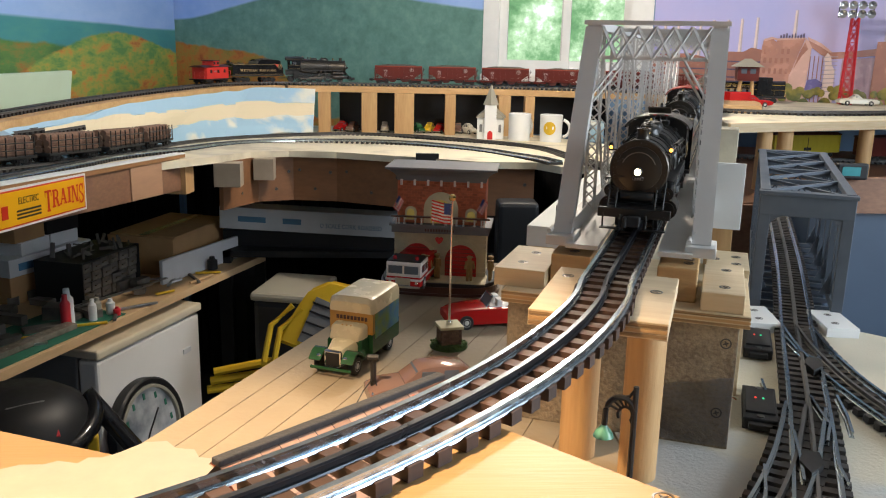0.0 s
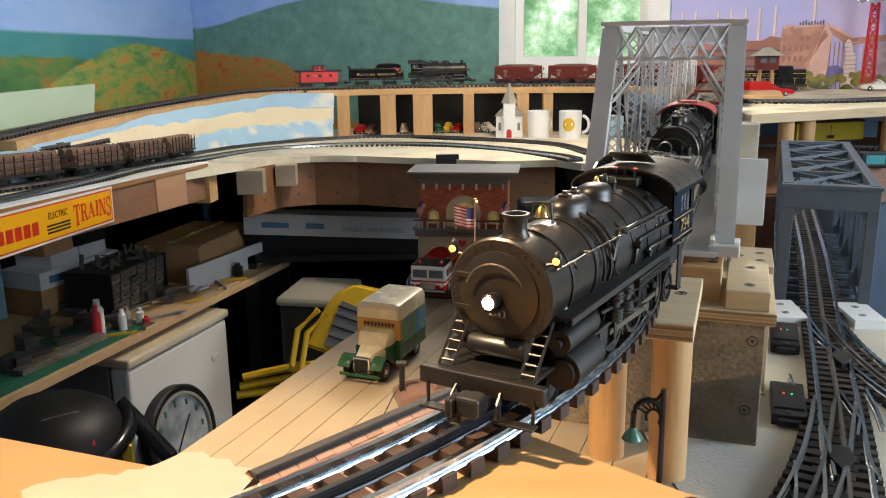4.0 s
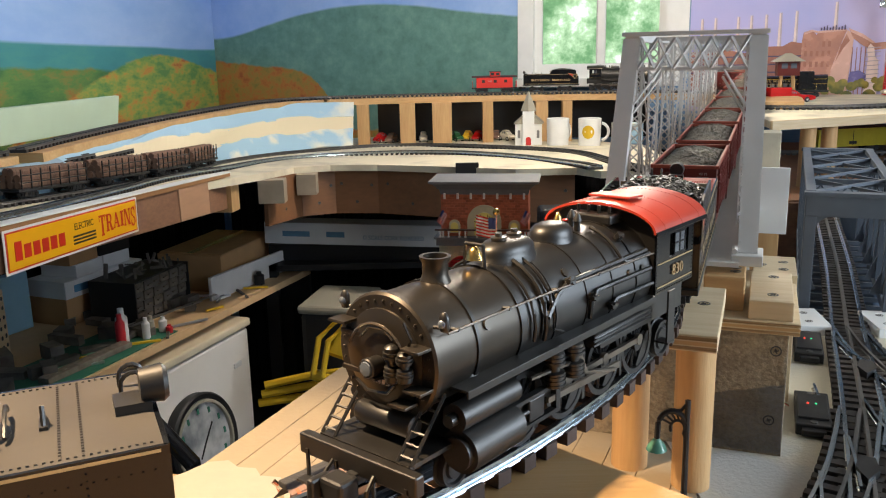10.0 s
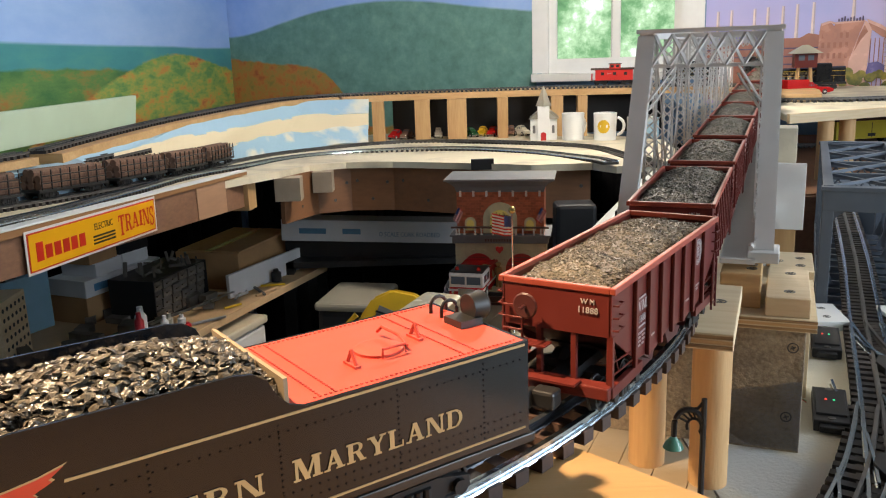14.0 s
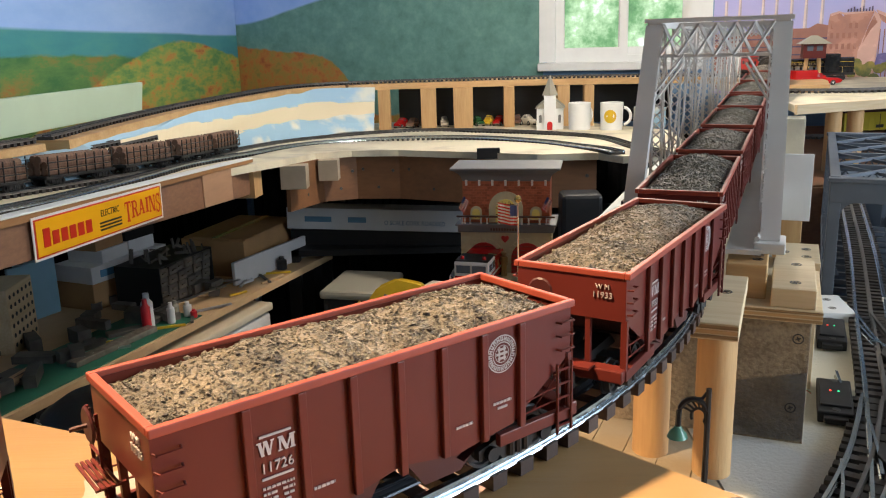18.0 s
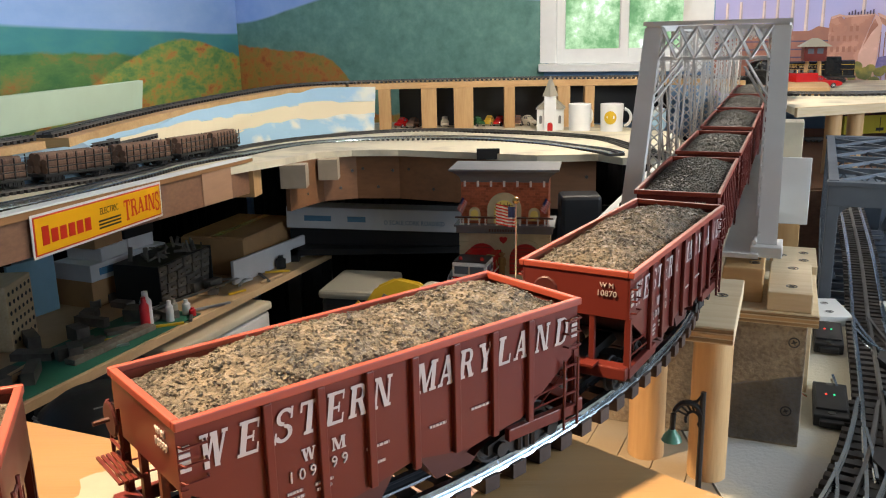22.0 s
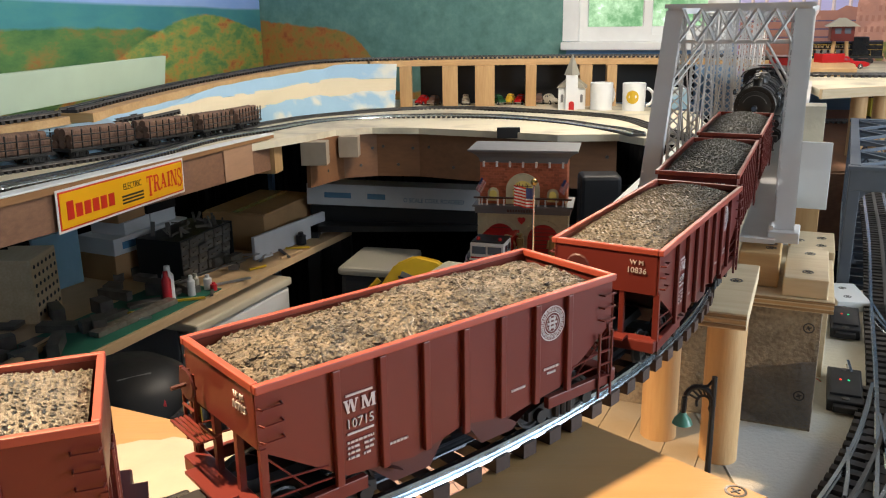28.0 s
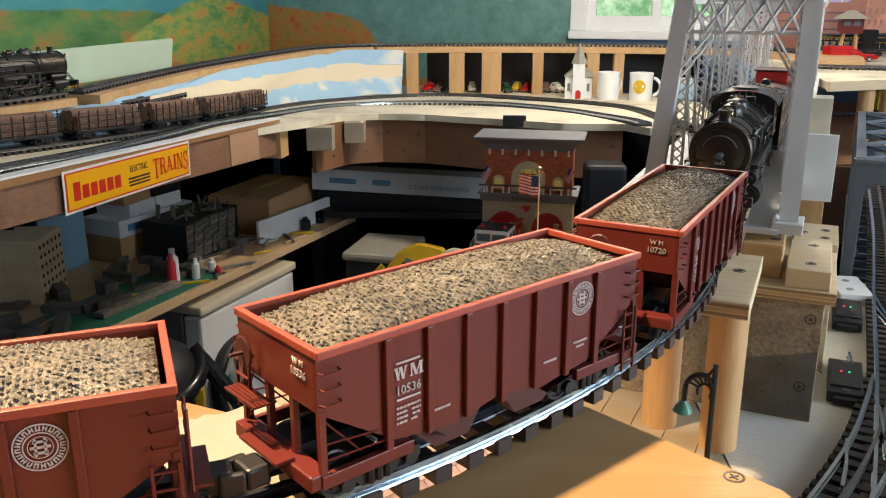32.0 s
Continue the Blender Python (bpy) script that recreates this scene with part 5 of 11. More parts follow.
    part("steam_turret", bm, black, eng)
    for x, y, z in ((-0.009, -0.177, 0.0312), (0.003, -0.177, 0.0312), (0.0115, -0.168, 0.0225), (0.0222, -0.165, 0.006), (-0.0222, -0.165, 0.006)):
        bm = B()
        lathe(bm, [(0.0004, 0), (0.0018, 0.0001), (0.0018, 0.0009), (0.0004, 0.001)], 10, Matrix.Translation((x, y, zc + z)))
        part("valve_handle", bm, M["red_paint"], eng, "tiny red valve handle", True)
    bm = B()
    lathe(bm, [(0.0036, -0.006), (0.0036, 0.004), (0.0028, 0.0056), (0.0003, 0.0060)], 14, Matrix.Translation((0.009, -0.145, zc + 0.0225)) @ Matrix.Rotation(radians(-90), 4, "X"))
    part("dynamo", bm, black, eng, "", True)
    for sx in (-1, 1):
        zz = zc + 0.0095
        rx = lambda y, z: math.sqrt(max(0.0, (0.0194 + max(0, -0.086 - y) * 0.031) ** 2 - z * z))
        bm = B()
        wire(bm, [(sx * (rx(y, 0.0095) + 0.0024), y, zz) for y in np.linspace(-0.042, -0.188, 12)], 0.00038)
        part("handrail", bm, M["rod_steel"], eng, "thin wire handrail")
        for y in (-0.048, -0.078, -0.108, -0.138, -0.168):
            bm = B()
            rod(bm, (sx * (rx(y, 0.0095) - 0.001), y, zz - 0.0006), (sx * (rx(y, 0.0095) + 0.0028), y, zz), 0.0007, 5)
            part("handrail_post", bm, black, eng)

        def skin(y, ang, lift=0.0012):
            r = 0.0194 + max(0, -0.086 - y) * 0.031 + lift
            return (sx * r * math.sin(radians(ang)), y, zc + r * math.cos(radians(ang)))
        runs = [[skin(-0.099, a) for a in np.linspace(20, 108, 8)], [skin(-0.104, a) for a in np.linspace(22, 100, 7)] + [skin(-0.112, 108)], [skin(-0.092, a) for a in np.linspace(24, 104, 7)],
                [skin(y, 62) for y in np.linspace(-0.184, -0.118, 6)] + [skin(-0.108, 70), skin(-0.100, 86)],
                [skin(y, 80) for y in np.linspace(-0.184, -0.135, 5)] + [skin(-0.131, 88), skin(-0.131, 106)],
                [skin(-0.160, a) for a in np.linspace(15, 60, 5)] + [skin(y, 66) for y in (-0.163, -0.172, -0.186)],
                [skin(y, 96) for y in np.linspace(-0.186, -0.150, 4)] + [skin(-0.146, 106)]]
        for k, pts in enumerate(runs):
            bm = B()
            wire(bm, pts, (0.0009, 0.0007, 0.0007, 0.0010, 0.0009, 0.0008, 0.0008)[k], 6)
            part("pipe", bm, black, eng, "", True)
        for y, a in ((-0.118, 62), (-0.131, 84), (-0.146, 100), (-0.168, 40)):
            bm = B()
            p = Vector(skin(y, a, 0.0004))
            d = Vector((sx * math.sin(radians(a)), 0, math.cos(radians(a))))
            rod(bm, p, p + d * 0.0030, 0.0016, 8)
            rod(bm, p + d * 0.0022 - Vector((0, 0.0024, 0)), p + d * 0.0022 + Vector((0, 0.0024, 0)), 0.0010, 6)
            part("check_valve", bm, black, eng)
        for y, a in ((-0.066, 70), (-0.120, 52), (-0.165, 78), (-0.178, 78)):
            bm = B()
            p = Vector(skin(y, a, -0.0002))
            d = Vector((sx * math.sin(radians(a)), 0, math.cos(radians(a))))
            rod(bm, p, p + d * 0.0008, 0.0017, 12)
            part("washout_plug", bm, grey, eng)
        bm = B()
        box(bm, sx * 0.0185, sx * 0.0305, -0.190, -0.046, ZR - 0.0006, ZR + 0.0006, bevel=0.0002)
        box(bm, sx * 0.0296, sx * 0.0306, -0.190, -0.046, ZR - 0.0026, ZR + 0.0004)
        part("running_board", bm, black, eng)
        # hung under the running board: tank, pumps, cooling coils
        bm = B()
        lathe(bm, [(0.0004, -0.024), (0.0040, -0.0232), (0.0046, -0.021), (0.0046, 0.021), (0.0040, 0.0232), (0.0004, 0.024)], 16, Matrix.Translation((sx * 0.0262, -0.155, ZR - 0.0070)) @ Matrix.Rotation(radians(90), 4, "X"))
        part("air_tank", bm, black, eng, "", True)
        for k in range(3):
            bm = B()
            z = ZR - 0.0040 - 0.0022 * k
            wire(bm, [(sx * 0.0310, -0.128, z), (sx * 0.0310, -0.182, z), (sx * 0.0306, -0.184, z - 0.001)], 0.0006, 6)
            part("cooling_pipe", bm, black, eng, "", True)
        for k in range(2):
            bm = B()
            y = -0.104 - 0.014 * k
            lathe(bm, [(0.0036, -0.0090), (0.0044, -0.0085), (0.0044, -0.0020), (0.0024, -0.0015), (0.0024, 0.0012), (0.0042, 0.0016), (0.0042, 0.0070), (0.0024, 0.0085), (0.0004, 0.0088)], 14, Matrix.Translation((sx * 0.0275, y, ZR - 0.0105)))
            for dz in (-0.0075, -0.0055, -0.0035, 0.0030, 0.0050):
                lathe(bm, [(0.0044, -0.0004), (0.0048, -0.0003), (0.0048, 0.0003), (0.0044, 0.0004)], 14, Matrix.Translation((sx * 0.0275, y, ZR - 0.0105 + dz)))
            part("air_pump", bm, black, eng, "", True)
        # cylinder, valve chest and motion
        bm = B()
        rod(bm, (sx * 0.0258, -0.076, 0.0195), (sx * 0.0258, -0.046, 0.0195), 0.0090, 20)
        rod(bm, (sx * 0.0258, -0.0785, 0.0195), (sx * 0.0258, -0.0435, 0.0195), 0.0068, 20)
        part("cylinder", bm, black, eng, "", True)
        bm = B()
        rod(bm, (sx * 0.0250, -0.078, 0.0340), (sx * 0.0250, -0.044, 0.0340), 0.0058, 16)
        rod(bm, (sx * 0.0250, -0.044, 0.0340), (sx * 0.0250, -0.040, 0.0340), 0.0026, 12)
        part("valve_chest", bm, black, eng, "", True)
        bm = B()
        rod(bm, (sx * 0.019, -0.060, 0.040), (sx * 0.0165, -0.060, zc - 0.006), 0.0050, 14)
        part("steam_pipe", bm, black, eng, "", True)
        bm = B()
        box(bm, sx * 0.0238, sx * 0.0272, -0.108, -0.078, 0.0248, 0.0266)
        box(bm, sx * 0.0238, sx * 0.0272, -0.108, -0.078, 0.0125, 0.0143)
        box(bm, sx * 0.0242, sx * 0.0270, -0.109, -0.106, 0.0120, ZR - 0.001)
        part("crosshead_guide", bm, M["wheel_dark"], eng)
        bm = B()
        box(bm, sx * 0.0244, sx * 0.0268, -0.098, -0.088, 0.0144, 0.0246, bevel=0.0006)
        rod(bm, (sx * 0.0256, -0.078, 0.0195), (sx * 0.0256, -0.090, 0.0195), 0.0011, 8)
        part("crosshead", bm, M["wheel_dark"], eng)
        bm = B()
        pts = [(-0.120, 0.0235), (-0.114, 0.0330), (-0.119, 0.0350), (-0.125, 0.0240)]
        vs = slab(bm, pts, 0.0016, "x")
        bmesh.ops.translate(bm, vec=(sx * 0.0275, 0, 0), verts=vs)
        rod(bm, (sx * 0.0275, -0.117, 0.032), (sx * 0.0262, -0.080, 0.0342), 0.0010, 6)
        rod(bm, (sx * 0.0275, -0.122, 0.0245), (sx * 0.0275, -0.152, 0.0165), 0.0011, 6)
        part("valve_gear", bm, M["rod_steel"], eng, "steel valve gear links")
        bm = B()
        vs = slab(bm, [(-0.159, 0.0150), (-0.159, 0.0185), (-0.094, 0.0210), (-0.094, 0.0182)], 0.0016, "x")
        bmesh.ops.translate(bm, vec=(sx * 0.0258, 0, 0), verts=vs)
        part("main_rod", bm, M["rod_steel"], eng, "bright steel main rod")
        for y in (-0.1025, -0.1385, -0.1745):
            bm = B()
            box(bm, sx * 0.0150, sx * 0.0190, y - 0.0011, y + 0.0011, 0.004, 0.030)
            part("brake_hanger", bm, black, eng)
        # ladder from the pilot deck and a step below the cab
        bm = B()
        for dx in (0.0170, 0.0240):
            rod(bm, (sx * dx, -0.020, 0.0235), (sx * dx, -0.040, ZR), 0.0008, 5)
        for k in range(6):
            f = (k + 0.5) / 6
            rod(bm, (sx * 0.0170, -0.020 - 0.020 * f, 0.0235 + (ZR - 0.0235) * f), (sx * 0.0240, -0.020 - 0.020 * f, 0.0235 + (ZR - 0.0235) * f), 0.0006, 5)
        part("ladder", bm, black, eng)
        bm = B()
        box(bm, sx * 0.0225, sx * 0.0305, -0.214, -0.206, 0.0140, 0.0150)
        box(bm, sx * 0.0290, sx * 0.0300, -0.214, -0.206, 0.0140, 0.044)
        part("cab_step", bm, black, eng)
    # pilot
    bm = B()
    box(bm, -0.0275, 0.0275, -0.0190, -0.0140, 0.0150, 0.0235, bevel=0.0008)
    part("pilot_beam", bm, black, eng)
    bm = B()
    box(bm, -0.0240, 0.0240, -0.046, -0.0190, 0.0218, 0.0236)
    part("pilot_deck", bm, black, eng)
    for sx in (-1, 1):
        bm = B()
        box(bm, sx * 0.0080, sx * 0.0285, -0.0150, -0.0090, 0.0052, 0.0064, bevel=0.0003)
        for x in (0.010, 0.0265):
            box(bm, sx * (x - 0.0007), sx * (x + 0.0007), -0.0145, -0.0135, 0.006, 0.018)
        part("footboard", bm, black, eng)
    bm = B()
    lathe(bm, [(0.0004, -0.015), (0.0042, -0.0145), (0.0050, -0.013), (0.0050, 0.013), (0.0042, 0.0145), (0.0004, 0.015)], 16, Matrix.Translation((0, -0.033, 0.0315)) @ Matrix.Rotation(radians(90), 4, "Y"))
    part("feedwater_tank", bm, black, eng, "", True)
    for x in (-0.011, 0.011):
        bm = B()
        wire(bm, [(x, -0.0135, 0.018), (x * 1.05, -0.009, 0.014), (x * 1.0, -0.008, 0.008), (x * 0.8, -0.010, 0.005)], 0.0009)
        part("air_hose", bm, black, eng)
    share("coupler", coupler_mesh(), eng, Matrix.Translation((0, -0.024, 0.0135)))
    bm = B()
    box(bm, -0.012, 0.012, -0.235, -0.020, 0.0135, 0.0225)
    box(bm, -0.014, 0.014, -0.082, -0.042, 0.0200, zc - 0.014)
    box(bm, -0.0205, 0.0205, -0.243, -0.150, 0.0260, ZR)
    part("frame", bm, black, eng)
    # cab, in plates
    cw, y0, y1, ze = 0.0305, -0.2330, -0.188, 0.0795
    ZB = 0.0462
    M.setdefault("tender_side", mat("tender_side", (0.0050, 0.0062, 0.0085), 0.17, 0.0, var=0.12, scale=40, bump=0.03, spec=0.45))
    wy0, wy1, wz0, wz1 = -0.2265, -0.2035, 0.0635, 0.0760
    for sx in (-1, 1):
        bm = B()
        for a, b, c, d in ((y0, wy0, ZB, ze), (wy1, y1, ZB, ze), (wy0, wy1, ZB, wz0), (wy0, wy1, wz1, ze)):
            box(bm, sx * (cw - 0.0012), sx * cw, a, b, c, d)
        part("cab_side", bm, M["tender_side"], eng)
        x = sx * (cw - 0.0006)
        bm = B()
        s0, s1 = (wy1 - 0.0135, wy1) if kind != "b" else (wy0 + 0.003, wy1 - 0.006)
        ym = (s0 + s1) / 2
        for a, b, c, d in ((s0, s1, wz0, wz0 + 0.001), (s0, s1, wz1 - 0.001, wz1), (s0, s0 + 0.001, wz0, wz1), (s1 - 0.001, s1, wz0, wz1), (ym - 0.0005, ym + 0.0005, wz0, wz1),
                           (s0, s1, (wz0 + wz1) / 2 - 0.0004, (wz0 + wz1) / 2 + 0.0004)):
            box(bm, x - 0.0006, x + 0.0006, a, b, c, d)
        win = part("cab_window", bm, M["tender_side"], eng, "four-pane cab window frame")
        bm = B()
        box(bm, x - 0.0003, x + 0.0001, s0, s1, wz0, wz1)
        part("pane", bm, M["pane_sky"], win, "glazed sash with a reflection in its pale colour")
        bm = B()
        for y in np.linspace(y0 + 0.001, y1 - 0.001, 22):
            for z in (ZB + 0.001, ze - 0.0012):
                box(bm, sx * (cw - 0.0002), sx * (cw + 0.0003), y - 0.0003, y + 0.0003, z - 0.0003, z + 0.0003)
        for z in np.linspace(ZB + 0.002, ze - 0.002, 15):
            for y in (y0 + 0.001, y1 - 0.001):
                box(bm, sx * (cw - 0.0002), sx * (cw + 0.0003), y - 0.0003, y + 0.0003, z - 0.0003, z + 0.0003)
        tagged(part("rivet_row", bm, M["tender_side"], eng), "rows of small rivets", kind="stuff")
        for zz in (0.0620, 0.0495):
            bm = B()
            box(bm, sx * (cw + 0.0001), sx * (cw + 0.0005), y0 + 0.0015, y1 - 0.0015, zz - 0.0003, zz + 0.0003)
            part("lining", bm, M["lettering_gold"], eng, "thin gold lining")
        if number:
            words_on(eng, number, 0.0115 if kind == "a" else 0.0084, M["lettering_gold"],
                     Matrix.Translation((sx * (cw + 0.0006), (y0 + y1) / 2 + sx * 0.002, 0.0557)) @ (SIDE_R if sx > 0 else SIDE_L), "cab_number", "gold cab number", squash=1.1)
    arc = lambda hw, top, n=12: [(hw * math.cos(a), ze + (top - ze) * math.sin(a)) for a in np.linspace(0, math.pi, n)]
    bm = B()
    vs = slab(bm, [(-cw, ZB)] + [(-0.0235, ZB), (-0.0235, zc + 0.012), (-0.012, zc + 0.0225), (0.012, zc + 0.0225), (0.0235, zc + 0.012), (0.0235, ZB)] + [(cw, ZB)] + arc(cw, 0.0915), 0.0012, "y")
    bmesh.ops.translate(bm, vec=(0, y1 - 0.0006, 0), verts=vs)
    part("cab_front", bm, black, eng)
    bm = B()
    vs = slab(bm, arc(0.0332, 0.0932, 22) + arc(0.0320, 0.0918, 22)[::-1], 0.061, "y")
    bmesh.ops.translate(bm, vec=(0, -0.2120, 0), verts=vs)
    rf = part("cab_roof", bm, roof, eng, {"b": "red arched cab roof"}.get(kind, "dark grey arched cab roof"), True)
    for sx in (-1, 1):
        bm = B()
        box(bm, sx * 0.0322, sx * 0.0338, -0.2425, -0.1815, ze - 0.0010, ze + 0.0012, bevel=0.0003)
        part("gutter", bm, M["tender_side"], rf)
    for y in (-0.192, -0.212, -0.233):
        bm = B()
        for a in np.linspace(0.12, math.pi - 0.12, 40):
            ball(bm, (0.0332 * math.cos(a), y, ze + (0.0932 - ze) * math.sin(a)), 0.0004, seg=5, rings=3)
        tagged(part("rivet_row", bm, roof, rf), "row of small rivets", kind="stuff")
    bm = B()
    box(bm, -0.0120, 0.0120, -0.008, 0.008, 0, 0.0012, bevel=0.0003)
    part("roof_hatch", bm, roof, rf, "open roof hatch", m=Matrix.Translation((0.0, -0.200, 0.0966 if kind == "a" else 0.0937)) @ Matrix.Rotation(radians(24 if kind == "a" else 3), 4, "X"))
    # wheels: leading axle, four driven axles, trailing axle
    share("wheelset", wheel_mesh(0.0085), eng, Matrix.Translation((0, -0.052, 0)), "small leading wheels")
    share("wheelset", wheel_mesh(0.0105), eng, Matrix.Translation((0, -0.224, 0)), "trailing wheels")
    axles, R = [], 0.0170
    for y in (-0.0845, -0.1205, -0.1565, -0.1925):
        axles.append((share("driving_wheelset", driver_mesh(R), eng, Matrix.Translation((0, y, R)), "spoked driving wheels with a dull steel rim"), y))
    rods = []
    for sx in (-1, 1):
        bm = B()
        x = sx * 0.0225
        box(bm, x - 0.0009, x + 0.0009, -0.196, -0.081, -0.0014, 0.0014)
        for _, y in axles:
            rod(bm, (x - 0.0012, y, 0), (x + 0.0012, y, 0), 0.0030, 12)
        rods.append(part("side_rod", bm, M["rod_steel"], eng, "bright steel side rod"))
    if kind == "b":
        for x, h in ((-0.0085, 0.0075), (-0.0150, 0.0060)):
            bm = B()
            lathe(bm, [(0.0022, -h), (0.0030, -h * 0.92), (0.0030, -h * 0.15), (0.0018, -h * 0.10), (0.0018, h * 0.12), (0.0028, h * 0.18), (0.0028, h * 0.85), (0.0016, h), (0.0003, h * 1.02)], 14, Matrix.Translation((x, yf + 0.0062, zc + 0.001)))
            for dz in (-0.6, -0.4, 0.4, 0.6):
                lathe(bm, [(0.0028, -0.0004), (0.0034, -0.0003), (0.0034, 0.0003), (0.0028, 0.0004)], 14, Matrix.Translation((x, yf + 0.0062, zc + 0.001 + dz * h)))
            part("front_pump", bm, black, eng, "", True)
        for k, (x, z) in enumerate(((-0.0195, 0.0085), (-0.0200, -0.0075), (0.0185, 0.0130), (-0.0120, -0.0150))):
            bm = B()
            box(bm, x - 0.0045, x + 0.0045, yf + 0.001, yf + 0.0085, zc + z - 0.0006, zc + z + 0.0006, bevel=0.0002)
            part("front_step", bm, grey, eng)
        for pts in ([(-0.0085, 0.010), (-0.004, 0.0135), (0.004, 0.0130), (0.009, 0.008)], [(-0.0085, -0.008), (-0.004, -0.0125), (0.006, -0.0135), (0.012, -0.010)], [(-0.0150, 0.0065), (-0.0175, 0.012), (-0.014, 0.0175)]):
            bm = B()
            wire(bm, [(a, yf + 0.0050, zc + b) for a, b in pts], 0.0007, 6)
            part("front_pipe", bm, black, eng, "", True)
    bm = B()
    wire(bm, [(0.0150 * math.cos(a), yf + 0.0055, zc + 0.0150 * math.sin(a)) for a in np.linspace(0.35, math.pi - 0.35, 12)], 0.0005, 6)
    part("front_handrail", bm, M["rod_steel"], eng, "thin curved handrail")
    # a stout boiler: everything on its skin grows with it, and what stands on its back is lifted
    for ob in eng.children_recursive:
        nm = ob.name.split(".")[0]
        if nm in ("smokebox", "boiler", "boiler_band", "smokebox_ring", "smokebox_door", "bolt_ring", "hinge", "pipe", "check_valve", "washout_plug", "handrail", "handrail_post", "marker_lamp") or (nm == "lens" and ob.parent.name.startswith("marker_lamp")):
            for v in ob.data.vertices:
                v.co.x *= 1.27
                v.co.z = zc + (v.co.z - zc) * 1.27
        elif nm in ("chimney", "sand_dome", "filler_cap", "steam_dome", "bell", "bell_frame", "safety_valve", "steam_turret", "dynamo") or (nm == "valve_handle" and ob.data.vertices[0].co.z > zc + 0.02):
            for v in ob.data.vertices:
                v.co.z += 0.0053
        elif nm == "pilot_beam":
            for v in ob.data.vertices:
                v.co.x *= 1.14
    # the smokebox end stands further forward
    def ahead(y):
        return y + 0.014 * min(1.0, max(0.0, (y + 0.150) / 0.095))
    for ob in eng.children_recursive:
        nm = ob.name.split(".")[0]
        if nm in ("chimney", "bell", "bell_frame") and kind == "b":
            continue
        if nm in ("wheelset", "coupler") or not ob.matrix_basis.translation.length < 1e-9:
            if nm in ("wheelset", "coupler"):
                x, y, z = ob.matrix_basis.translation
                ob.matrix_basis.translation = (x, ahead(y), z)
        elif nm not in ("side_rod", "main_rod", "valve_gear"):
            for v in ob.data.vertices:
                v.co.y = ahead(v.co.y)
    return eng, axles, rods, R


